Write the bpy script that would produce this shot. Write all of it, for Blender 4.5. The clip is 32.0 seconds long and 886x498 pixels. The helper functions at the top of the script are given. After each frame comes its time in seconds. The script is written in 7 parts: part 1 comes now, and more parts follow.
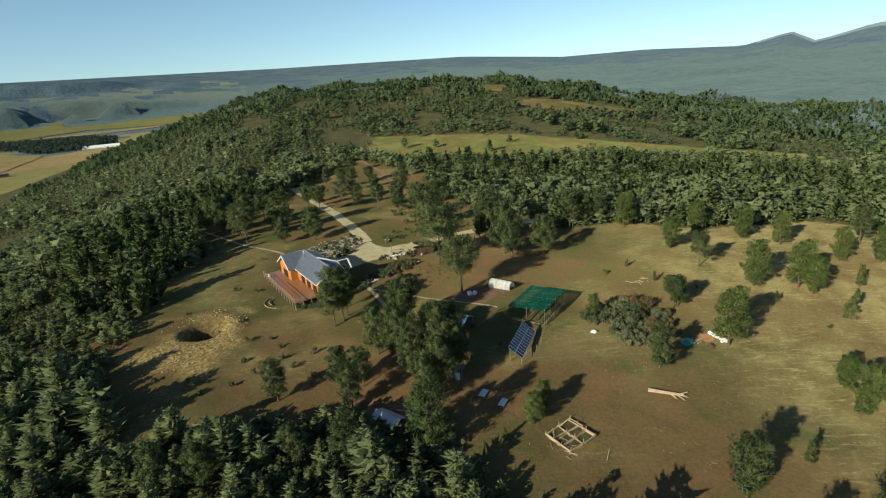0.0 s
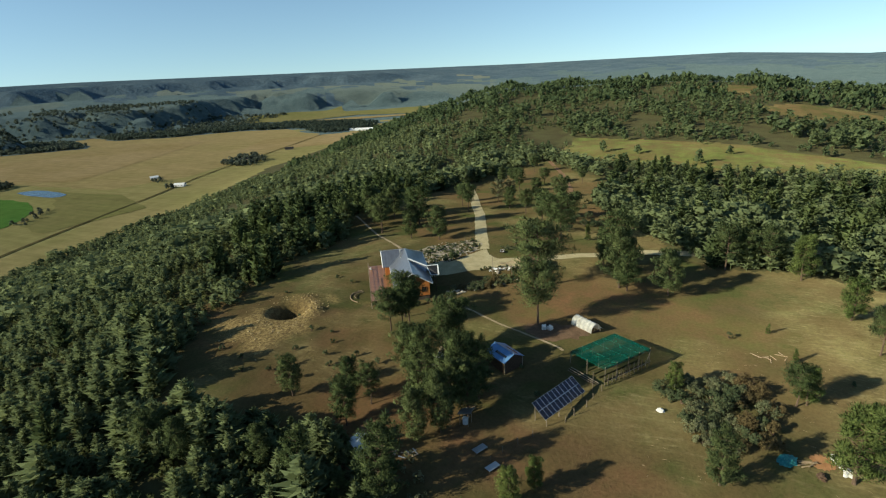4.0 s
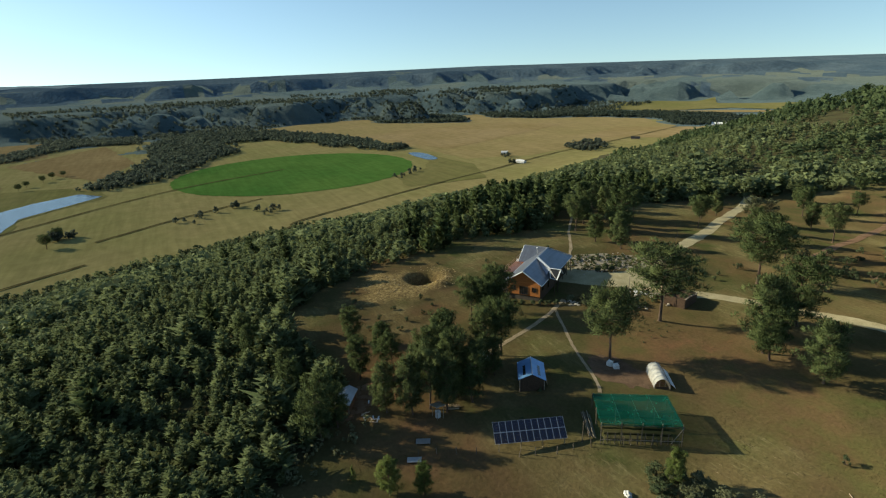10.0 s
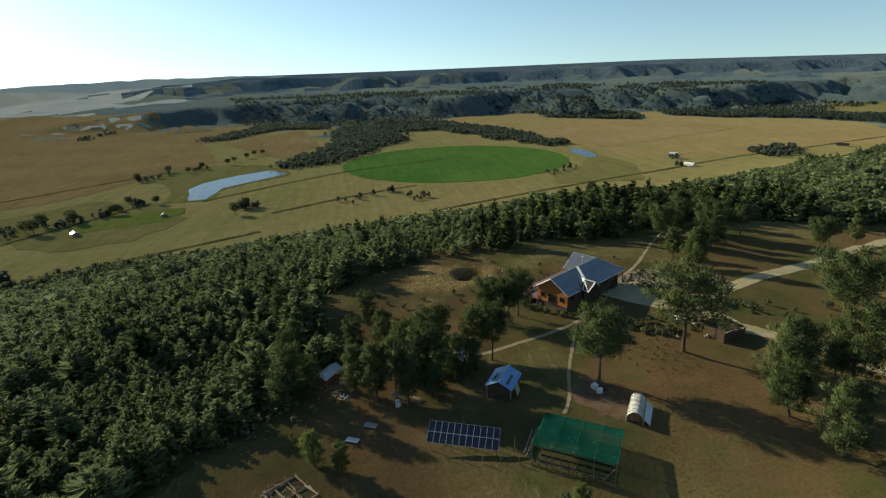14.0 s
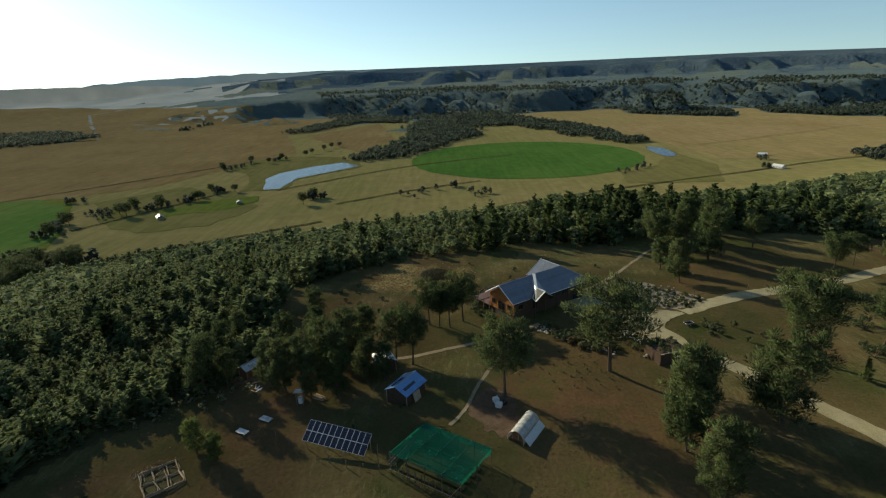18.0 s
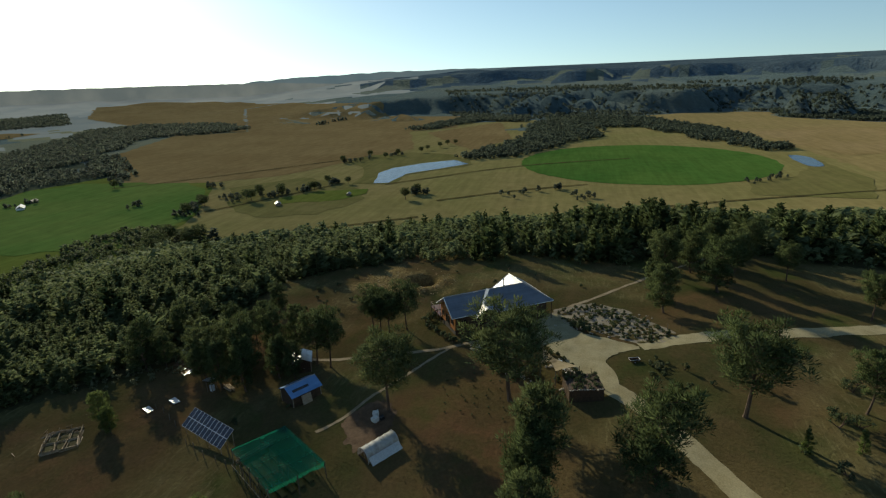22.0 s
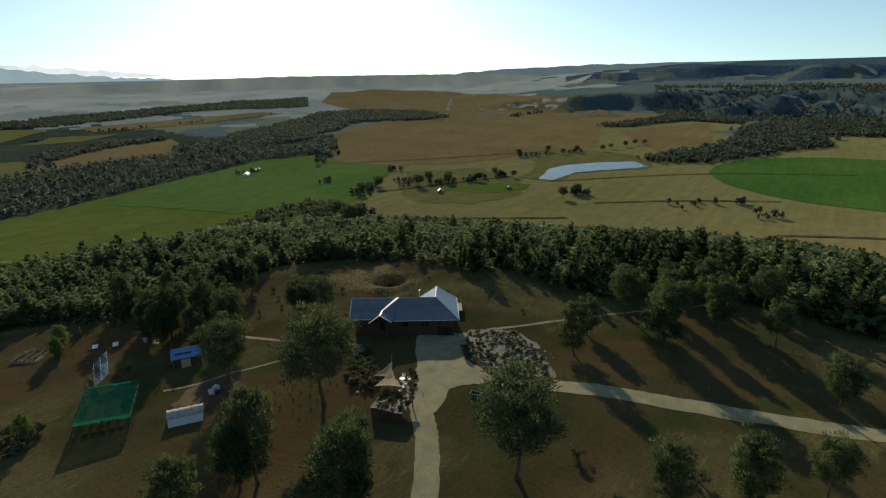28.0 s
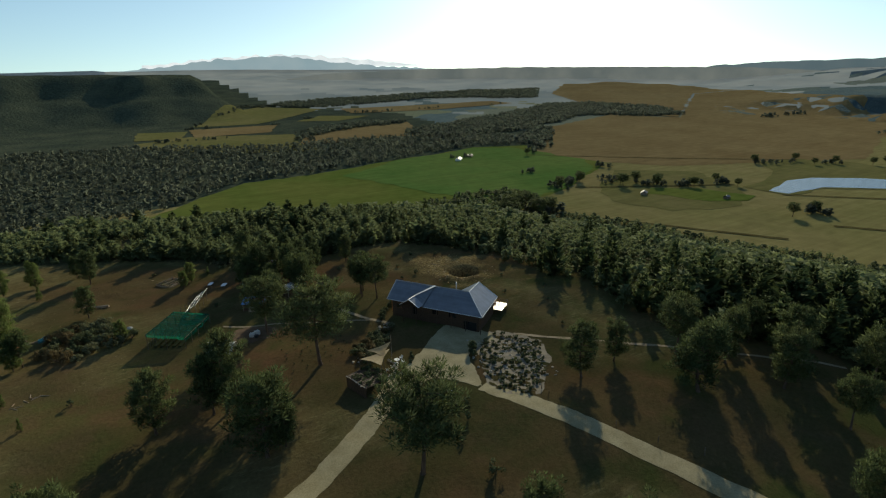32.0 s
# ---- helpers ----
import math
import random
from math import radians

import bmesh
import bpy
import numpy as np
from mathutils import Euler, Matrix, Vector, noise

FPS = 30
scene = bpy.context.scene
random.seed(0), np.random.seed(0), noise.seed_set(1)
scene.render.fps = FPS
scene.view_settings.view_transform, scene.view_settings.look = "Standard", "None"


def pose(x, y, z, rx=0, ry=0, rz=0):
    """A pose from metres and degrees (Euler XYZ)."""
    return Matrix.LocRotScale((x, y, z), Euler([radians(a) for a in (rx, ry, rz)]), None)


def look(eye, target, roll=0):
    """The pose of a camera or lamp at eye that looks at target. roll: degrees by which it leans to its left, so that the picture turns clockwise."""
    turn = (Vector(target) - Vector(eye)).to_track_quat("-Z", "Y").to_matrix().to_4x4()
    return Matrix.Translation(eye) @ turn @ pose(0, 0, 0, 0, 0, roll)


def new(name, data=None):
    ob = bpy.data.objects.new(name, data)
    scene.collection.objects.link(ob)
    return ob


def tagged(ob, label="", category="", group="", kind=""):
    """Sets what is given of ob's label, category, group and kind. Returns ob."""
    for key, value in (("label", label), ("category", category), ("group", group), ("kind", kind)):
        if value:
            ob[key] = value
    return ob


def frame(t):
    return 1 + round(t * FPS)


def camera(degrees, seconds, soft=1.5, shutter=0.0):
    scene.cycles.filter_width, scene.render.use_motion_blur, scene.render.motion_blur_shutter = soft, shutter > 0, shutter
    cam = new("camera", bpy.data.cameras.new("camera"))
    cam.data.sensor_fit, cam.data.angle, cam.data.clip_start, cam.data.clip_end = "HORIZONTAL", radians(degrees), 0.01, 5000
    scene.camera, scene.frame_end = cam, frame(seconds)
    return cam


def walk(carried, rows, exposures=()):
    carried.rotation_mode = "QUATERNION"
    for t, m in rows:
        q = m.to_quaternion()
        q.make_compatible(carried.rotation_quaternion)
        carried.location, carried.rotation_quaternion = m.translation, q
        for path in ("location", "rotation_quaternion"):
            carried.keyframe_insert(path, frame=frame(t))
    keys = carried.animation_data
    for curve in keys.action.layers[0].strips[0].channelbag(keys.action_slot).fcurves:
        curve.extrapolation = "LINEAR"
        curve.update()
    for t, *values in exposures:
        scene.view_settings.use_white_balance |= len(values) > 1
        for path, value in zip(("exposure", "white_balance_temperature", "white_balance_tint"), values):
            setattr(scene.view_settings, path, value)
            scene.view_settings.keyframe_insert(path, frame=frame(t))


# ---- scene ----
cam = camera(78.8, 32.0, 1.2)
METRES, EYE, TILT, LEAN, TURN = 288.0, 55.4, -19.8, 3.6, 0.0
ROWS = [
    (0.0, 0.0, 0.0, 0.0, 0.0, 0.0, -0.0),
    (0.5, 0.0112, 0.0079, 0.003, 2.38, -0.08, -0.86),
    (1.0, 0.0244, 0.0169, 0.0065, 5.22, -0.2, -1.85),
    (1.5, 0.0363, 0.0248, 0.0096, 7.93, -0.34, -2.81),
    (2.0, 0.0502, 0.0327, 0.0126, 11.47, -0.62, -4.13),
    (2.5, 0.0632, 0.0396, 0.0154, 14.4, -0.9, -5.14),
    (3.0, 0.0782, 0.0467, 0.0186, 17.54, -1.29, -6.21),
    (3.5, 0.0913, 0.0528, 0.0214, 20.65, -1.72, -7.28),
    (5.5, 0.1473, 0.0794, 0.0333, 33.06, -4.1, -11.12),
    (6.0, 0.1604, 0.0873, 0.0371, 36.42, -4.87, -12.01),
    (6.5, 0.1712, 0.095, 0.0404, 42.82, -6.43, -13.69),
    (7.0, 0.1835, 0.1059, 0.0445, 46.99, -7.55, -14.58),
    (7.5, 0.1932, 0.1153, 0.0482, 48.48, -8.0, -14.76),
    (8.0, 0.2028, 0.1257, 0.0529, 50.98, -8.84, -15.29),
    (8.5, 0.2116, 0.1362, 0.0564, 54.63, -9.87, -15.93),
    (9.0, 0.2209, 0.1485, 0.061, 56.52, -10.47, -16.11),
    (9.5, 0.2282, 0.159, 0.0646, 58.22, -11.0, -16.33),
    (10.0, 0.2362, 0.1713, 0.0693, 61.3, -12.0, -16.73),
    (10.5, 0.2422, 0.1823, 0.0738, 63.05, -12.61, -16.93),
    (11.0, 0.2486, 0.1951, 0.0787, 63.54, -12.82, -16.87),
    (11.5, 0.2535, 0.2058, 0.0831, 65.26, -13.42, -17.06),
    (12.0, 0.2589, 0.2183, 0.0875, 68.6, -14.48, -17.43),
    (12.5, 0.263, 0.2292, 0.0917, 70.47, -15.12, -17.57),
    (13.0, 0.2674, 0.2414, 0.0964, 73.7, -16.19, -17.79),
    (13.5, 0.2707, 0.2525, 0.1004, 77.58, -17.47, -18.0),
    (14.0, 0.2739, 0.265, 0.1053, 80.24, -18.39, -18.04),
    (14.5, 0.2761, 0.2757, 0.1095, 82.64, -19.22, -18.06),
    (16.5, 0.2801, 0.3214, 0.1267, 87.24, -20.98, -17.86),
    (17.0, 0.2799, 0.3346, 0.1315, 87.56, -21.14, -17.8),
    (17.5, 0.2794, 0.3465, 0.1358, 88.35, -21.41, -17.68),
    (18.0, 0.2785, 0.3609, 0.1411, 89.48, -21.81, -17.61),
    (18.5, 0.2776, 0.3737, 0.1456, 90.09, -22.03, -17.5),
    (19.0, 0.2762, 0.3891, 0.1512, 91.64, -22.53, -17.32),
    (19.5, 0.2744, 0.4032, 0.1562, 94.33, -23.35, -17.19),
    (20.0, 0.272, 0.4197, 0.162, 97.09, -24.2, -17.0),
    (20.5, 0.2691, 0.4345, 0.1674, 99.59, -24.97, -16.78),
    (21.0, 0.2651, 0.4517, 0.1734, 100.66, -25.29, -16.59),
    (21.5, 0.261, 0.4666, 0.1788, 102.02, -25.69, -16.43),
    (22.0, 0.2562, 0.4836, 0.185, 103.69, -26.17, -16.24),
    (22.5, 0.2513, 0.4984, 0.1904, 105.09, -26.59, -16.06),
    (23.0, 0.2457, 0.5151, 0.1969, 106.55, -27.02, -15.91),
    (23.5, 0.2405, 0.5297, 0.2023, 108.19, -27.52, -15.7),
    (24.0, 0.2342, 0.5465, 0.2087, 110.45, -28.19, -15.43),
    (24.5, 0.2283, 0.5608, 0.2141, 112.76, -28.87, -15.13),
    (25.0, 0.2209, 0.5774, 0.2203, 115.48, -29.63, -14.69),
    (25.5, 0.2142, 0.5917, 0.2255, 116.15, -29.85, -14.58),
    (27.5, 0.1842, 0.6515, 0.2507, 122.74, -31.82, -13.44),
    (28.0, 0.1742, 0.667, 0.256, 125.72, -32.59, -12.79),
    (28.5, 0.1651, 0.6801, 0.2603, 129.08, -33.4, -12.01),
    (29.0, 0.1541, 0.6944, 0.2652, 133.5, -34.4, -10.99),
    (29.5, 0.1437, 0.7063, 0.269, 136.29, -35.01, -10.25),
    (30.0, 0.1313, 0.7191, 0.2731, 139.25, -35.64, -9.48),
    (30.5, 0.1199, 0.7297, 0.2764, 142.64, -36.28, -8.55),
    (31.0, 0.1062, 0.7413, 0.2798, 145.51, -36.79, -7.68),
    (31.5, 0.0936, 0.7511, 0.2826, 147.63, -37.16, -7.01),
    (32.0, 0.0789, 0.7614, 0.2853, 149.25, -37.46, -6.45),
]
# the camera opens up towards the sun and closes down away from it
EXPOSURES = [(0.0, 0.53, 6250, 10), (6.0, 0.68, 6300, 10), (9.0, 0.74, 6450, 10), (13.0, 0.68, 6750, 10), (19.0, 0.42, 6700, 10), (23.0, 0.33, 6700, 10), (28.0, 0.35, 6700, 10), (32.0, 0.31, 6700, 10)]
walk(cam, [(t, pose(0, 0, EYE, TILT, LEAN, TURN) @ pose(METRES * x, METRES * y, METRES * z, 90 + pitch, roll, yaw)) for t, x, y, z, yaw, pitch, roll in ROWS], EXPOSURES)

# ---- light: a low sun over the plain and a clear sky ----
SUN_AZ, SUN_EL = radians(137.0), radians(23.0)
to_sun = Vector((-math.sin(SUN_AZ) * math.cos(SUN_EL), math.cos(SUN_AZ) * math.cos(SUN_EL), math.sin(SUN_EL)))
sun = new("sun", bpy.data.lights.new("sun", "SUN"))
sun.data.energy, sun.data.angle, sun.data.color = 4.6, radians(0.6), (1.0, 0.93, 0.68)
sun.matrix_world = look(to_sun * 300, (0, 0, 0))
world = bpy.data.worlds.new("sky")
scene.world = world
world.use_nodes = True
wn, wl = world.node_tree.nodes, world.node_tree.links
sky = wn.new("ShaderNodeTexSky")
sky.sky_type, sky.sun_disc = "NISHITA", False
sky.sun_elevation, sky.sun_rotation = SUN_EL, math.atan2(to_sun.x, to_sun.y)
sky.altitude, sky.air_density, sky.dust_density, sky.ozone_density = 300, 1.0, 0.4, 1.6
co = wn.new("ShaderNodeTexCoord")
lift = wn.new("ShaderNodeVectorMath")
lift.operation = "MAXIMUM"
lift.inputs[1].default_value = (-2, -2, -0.005)
raised = wn.new("ShaderNodeVectorMath")
raised.operation = "ADD"
raised.inputs[1].default_value = (0, 0, 0.09)
wl.new(co.outputs["Generated"], lift.inputs[0])
wl.new(lift.outputs[0], raised.inputs[0])
wl.new(raised.outputs[0], sky.inputs[0])
wn["Background"].inputs[1].default_value = 0.101
tone = wn.new("ShaderNodeMix")
tone.data_type, tone.blend_type = "RGBA", "MULTIPLY"
tone.inputs[0].default_value, tone.inputs[7].default_value = 1.0, (0.89, 0.99, 0.94, 1)
wl.new(sky.outputs[0], tone.inputs[6])
wl.new(tone.outputs[2], wn["Background"].inputs[0])

# ---- materials ----
class Nodes:
    def __init__(self, name):
        self.m = bpy.data.materials.new(name)
        self.m.use_nodes = True
        self.n, self.l = self.m.node_tree.nodes, self.m.node_tree.links
        self.b = self.n["Principled BSDF"]
        self.b.inputs["Diffuse Roughness"].default_value = 0.6
        self.co = self.n.new("ShaderNodeTexCoord").outputs["Object"]

    def noise(self, scale, detail=4, rough=0.55, vec=None):
        t = self.n.new("ShaderNodeTexNoise")
        t.inputs["Scale"].default_value, t.inputs["Detail"].default_value, t.inputs["Roughness"].default_value = scale, detail, rough
        self.l.new(vec or self.co, t.inputs["Vector"])
        return t.outputs["Fac"]

    def ramp(self, fac, lo, hi):
        r = self.n.new("ShaderNodeMapRange")
        r.inputs["From Min"].default_value, r.inputs["From Max"].default_value = lo, hi
        self.l.new(fac, r.inputs["Value"])
        return r.outputs["Result"]

    def mix(self, fac, a, b, mode="MIX"):
        x = self.n.new("ShaderNodeMix")
        x.data_type, x.blend_type = "RGBA", mode
        for sock, v in ((x.inputs[0], fac), (x.inputs[6], a), (x.inputs[7], b)):
            if isinstance(v, (int, float)):
                sock.default_value = v
            elif isinstance(v, tuple):
                sock.default_value = (*v, 1)
            else:
                self.l.new(v, sock)
        return x.outputs[2]

    def maths(self, op, a, b):
        x = self.n.new("ShaderNodeMath")
        x.operation = op
        for sock, v in zip(x.inputs, (a, b)):
            if isinstance(v, (int, float)):
                sock.default_value = v
            else:
                self.l.new(v, sock)
        return x.outputs[0]

    def attr(self, name):
        a = self.n.new("ShaderNodeAttribute")
        a.attribute_name = name
        return a.outputs["Fac"]

    def stretch(self, v):
        x = self.n.new("ShaderNodeMapping")
        x.inputs["Scale"].default_value = v
        self.l.new(self.co, x.inputs["Vector"])
        return x.outputs[0]

    def fuzz(self, colour, weight):
        """The soft sheen of dry stalks seen against the light."""
        self.b.inputs["Sheen Weight"].default_value, self.b.inputs["Sheen Roughness"].default_value = weight, 0.45
        self.l.new(colour, self.b.inputs["Sheen Tint"])
        return self

    def done(self, colour, rough=0.85, metal=0.0, bump=None, strength=0.3, dist=0.1, spec=0.3):
        if isinstance(colour, tuple):
            self.b.inputs["Base Color"].default_value = (*colour, 1)
        else:
            self.l.new(colour, self.b.inputs["Base Color"])
        if isinstance(rough, float):
            self.b.inputs["Roughness"].default_value = rough
        else:
            self.l.new(rough, self.b.inputs["Roughness"])
        self.b.inputs["Metallic"].default_value, self.b.inputs["Specular IOR Level"].default_value = metal, spec
        if bump is not None:
            k = self.n.new("ShaderNodeBump")
            k.inputs["Strength"].default_value, k.inputs["Distance"].default_value = strength, dist
            self.l.new(bump, k.inputs["Height"])
            self.l.new(k.outputs[0], self.b.inputs["Normal"])
        return self.m


def plain(name, a, b, scale=2.0, rough=0.7, metal=0.0, strength=0.3, dist=0.02, spec=0.3, rnd=0.0, fine=9.0, vec=None):
    """Two colours mixed by coarse noise, dulled by fine grain."""
    k = Nodes(name)
    v = k.stretch(vec) if vec else None
    c = k.mix(k.ramp(k.noise(scale, vec=v), 0.35, 0.65), a, b)
    grain = k.noise(scale * fine, 3, vec=v)
    c = k.mix(0.5, c, k.mix(k.ramp(grain, 0.3, 0.7), (0.62, 0.62, 0.62), (1.25, 1.25, 1.25)), "MULTIPLY")
    if rnd:
        info = k.n.new("ShaderNodeObjectInfo")
        c = k.mix(1.0, c, k.mix(info.outputs["Random"], (1 - rnd,) * 3, (1 + rnd,) * 3), "MULTIPLY")
    return k.done(c, rough, metal, grain, strength, dist, spec)


def leafy(name, dark, light, sun_side=0.25):
    """Foliage: tint by tree and by tuft, a little light passing through."""
    k = Nodes(name)
    geo = k.n.new("ShaderNodeNewGeometry")
    info = k.n.new("ShaderNodeObjectInfo")
    t = k.maths("ADD", k.maths("MULTIPLY", geo.outputs["Random Per Island"], 0.45), k.maths("MULTIPLY", k.attr("tint"), 0.55))
    c = k.mix(t, dark, light)
    c = k.mix(1.0, c, k.mix(info.outputs["Random"], (0.8, 0.85, 0.8), (1.15, 1.1, 1.05)), "MULTIPLY")
    k.done(c, 0.85, spec=0.04)
    tr = k.n.new("ShaderNodeBsdfTranslucent")
    k.l.new(c, tr.inputs["Color"])
    mx = k.n.new("ShaderNodeMixShader")
    mx.inputs[0].default_value = sun_side
    k.l.new(k.b.outputs[0], mx.inputs[1])
    k.l.new(tr.outputs[0], mx.inputs[2])
    k.l.new(mx.outputs[0], k.n["Material Output"].inputs["Surface"])
    return k.m


def hill_grass():
    k = Nodes("dry_grass")
    big, mid, fine = k.noise(0.022, 4), k.noise(0.13, 5, 0.65), k.noise(1.6, 5, 0.7)
    c = k.mix(k.ramp(big, 0.38, 0.62), (0.087, 0.068, 0.031), (0.062, 0.069, 0.026))
    c = k.mix(k.ramp(mid, 0.5, 0.72), c, (0.1, 0.076, 0.039))
    c = k.mix(k.ramp(k.noise(0.085, 3, 0.5), 0.52, 0.66), c, (0.06, 0.07, 0.024))
    c = k.mix(k.maths("MULTIPLY", k.attr("bare"), k.ramp(mid, 0.25, 0.55)), c, (0.155, 0.085, 0.046))
    c = k.mix(k.maths("MULTIPLY", k.attr("dry"), k.ramp(mid, 0.3, 0.6)), c, (0.195, 0.168, 0.074))
    c = k.mix(k.maths("MULTIPLY", k.attr("lush"), k.ramp(mid, 0.7, 0.3)), c, (0.15, 0.175, 0.05))
    c = k.mix(k.attr("spoil"), c, k.mix(k.ramp(fine, 0.4, 0.62), (0.145, 0.1, 0.047), (0.34, 0.25, 0.105)))
    # pit floor: scrubby soil and the hole's shade painted as one dark colour
    c = k.mix(k.attr("pit"), c, (0.045, 0.036, 0.02))
    streak = k.noise(0.9, 5, 0.7, vec=k.stretch((0.35, 1.6, 1)))
    c = k.mix(k.maths("MULTIPLY", k.attr("dry"), k.ramp(streak, 0.52, 0.66)), c, (0.25, 0.21, 0.108))
    c = k.mix(k.ramp(k.noise(0.045, 6, 0.7), 0.46, 0.6), c, k.mix(0.7, c, (0.118, 0.084, 0.04)))
    c = k.mix(0.5, c, k.mix(k.ramp(fine, 0.28, 0.7), (0.55, 0.55, 0.55), (1.35, 1.35, 1.3)), "MULTIPLY")
    k.b.inputs["Diffuse Roughness"].default_value = 0.8
    return k.fuzz(c, 0.08).done(c, 0.95, 0.0, fine, 0.6, 0.25, 0.0)


def field(name, a, b, row=(0.05, 0.6, 1), scale=0.006):
    """A crop: broad patches of two colours, faint drill rows and grain."""
    k = Nodes(name)
    c = k.mix(k.ramp(k.noise(scale, 5, 0.6), 0.36, 0.64), a, b)
    c = k.mix(0.35, c, k.mix(k.ramp(k.noise(0.25, 3, vec=k.stretch(row)), 0.35, 0.65), (0.7, 0.7, 0.7), (1.2, 1.2, 1.2)), "MULTIPLY")
    c = k.mix(0.4, c, k.mix(k.ramp(k.noise(0.05, 6, 0.7), 0.3, 0.7), (0.6, 0.6, 0.6), (1.3, 1.3, 1.3)), "MULTIPLY")
    return k.fuzz(c, 0.1).done(c, 0.9, spec=0.0, bump=k.noise(0.4, 4), strength=0.4, dist=0.6)


def far_country():
    """Bush with cleared lands between, far away; haze's blue-grey is put into the colours."""
    k = Nodes("far_country")
    v = k.n.new("ShaderNodeTexVoronoi")
    v.inputs["Scale"].default_value = 0.0021
    warp = k.n.new("ShaderNodeVectorMath")
    warp.operation = "MULTIPLY_ADD"
    nz = k.n.new("ShaderNodeTexNoise")
    nz.inputs["Scale"].default_value = 0.004
    k.l.new(k.co, nz.inputs["Vector"])
    k.l.new(nz.outputs["Color"], warp.inputs[0])
    warp.inputs[1].default_value = (260, 260, 0)
    k.l.new(k.co, warp.inputs[2])
    k.l.new(warp.outputs[0], v.inputs["Vector"])
    cell = k.n.new("ShaderNodeSeparateColor")
    k.l.new(v.outputs["Color"], cell.inputs[0])
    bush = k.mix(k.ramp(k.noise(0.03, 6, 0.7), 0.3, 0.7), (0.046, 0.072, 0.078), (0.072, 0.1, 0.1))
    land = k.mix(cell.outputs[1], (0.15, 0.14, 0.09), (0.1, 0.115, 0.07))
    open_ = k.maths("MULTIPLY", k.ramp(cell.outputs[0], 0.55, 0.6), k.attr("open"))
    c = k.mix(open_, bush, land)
    # a grey sheen lifts the far bush as haze would
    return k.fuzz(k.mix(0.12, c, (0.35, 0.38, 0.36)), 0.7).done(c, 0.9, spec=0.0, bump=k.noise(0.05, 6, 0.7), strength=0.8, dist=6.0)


def corrugated(name, a, b, axis=(8.0, 0.25, 0.25), rough=0.4, metal=0.78, spec=0.5):
    """Ribbed metal sheet: fine ribs in the relief, streaks along them."""
    k = Nodes(name)
    w = k.n.new("ShaderNodeTexWave")
    w.inputs["Scale"].default_value, w.inputs["Distortion"].default_value = 1.6, 0.0
    w.bands_direction = "X" if axis[0] > axis[1] else "Y"
    k.l.new(k.co, w.inputs["Vector"])
    c = k.mix(k.ramp(k.noise(1.0, 4, vec=k.stretch(tuple(x * 0.3 for x in axis))), 0.3, 0.7), a, b)
    c = k.mix(0.35, c, k.mix(k.ramp(k.noise(0.7, 5), 0.35, 0.7), (0.65, 0.6, 0.55), (1.1, 1.1, 1.1)), "MULTIPLY")
    return k.done(c, rough, metal, w.outputs["Fac"], 0.12, 0.02, spec)


BLADES = leafy("grass_blades", (0.07, 0.064, 0.022), (0.138, 0.116, 0.048), 0.3)
BROWN = field("brown_field", (0.19, 0.135, 0.062), (0.225, 0.165, 0.078))
OLIVE = field("olive_field", (0.14, 0.135, 0.048), (0.172, 0.152, 0.062))
GRASS = hill_grass()
FLOOR = plain("forest_floor", (0.055, 0.048, 0.023), (0.075, 0.074, 0.032), 0.09, 0.95, strength=0.6, dist=0.4, spec=0.05)
STRAW = field("straw_field", (0.235, 0.195, 0.084), (0.2, 0.182, 0.07))
FAR = far_country()
# blue-grey of the air's haze is painted into this hill colour
DISTANCE = plain("hazed_distant_range", (0.066, 0.1, 0.125), (0.095, 0.13, 0.15), 0.006, 0.95, strength=0.6, dist=10.0, spec=0.0)
BUSHLAND = plain("dark_bushland", (0.05, 0.064, 0.046), (0.082, 0.094, 0.062), 0.012, 0.95, strength=0.8, dist=6.0, spec=0.0)
# paler still, with more haze painted into the colour
MOUNTAIN = plain("hazed_mountain_range", (0.15, 0.19, 0.22), (0.2, 0.235, 0.26), 0.006, 0.95, strength=0.6, dist=10.0, spec=0.0)
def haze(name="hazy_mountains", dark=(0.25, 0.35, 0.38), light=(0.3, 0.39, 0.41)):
    """Far hills; the sunlit air before them is painted as a weak glow."""
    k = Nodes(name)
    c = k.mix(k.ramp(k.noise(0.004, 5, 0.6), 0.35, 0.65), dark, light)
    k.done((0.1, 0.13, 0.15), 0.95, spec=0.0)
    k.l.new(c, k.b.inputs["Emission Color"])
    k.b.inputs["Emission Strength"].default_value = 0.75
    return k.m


def cloud():
    """A thin bank of cloud; the sunlight on it is a painted glow."""
    k = Nodes("cloud_bank")
    c = k.mix(k.ramp(k.noise(0.006, 5, 0.6), 0.35, 0.65), (0.62, 0.68, 0.69), (0.85, 0.88, 0.86))
    k.done((0.5, 0.5, 0.5), 0.95, spec=0.0)
    k.l.new(c, k.b.inputs["Emission Color"])
    k.b.inputs["Emission Strength"].default_value = 0.7
    return k.m


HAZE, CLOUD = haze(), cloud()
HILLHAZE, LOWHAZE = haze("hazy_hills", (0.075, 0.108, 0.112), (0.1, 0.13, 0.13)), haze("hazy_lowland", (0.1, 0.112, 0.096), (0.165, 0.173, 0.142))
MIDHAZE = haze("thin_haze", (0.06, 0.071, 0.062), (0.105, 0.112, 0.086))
BRIGHT = field("bright_green_crop", (0.088, 0.156, 0.039), (0.118, 0.168, 0.046))
FARWOOD = leafy("far_pine_leaves", (0.06, 0.092, 0.048), (0.165, 0.205, 0.095), 0.4)
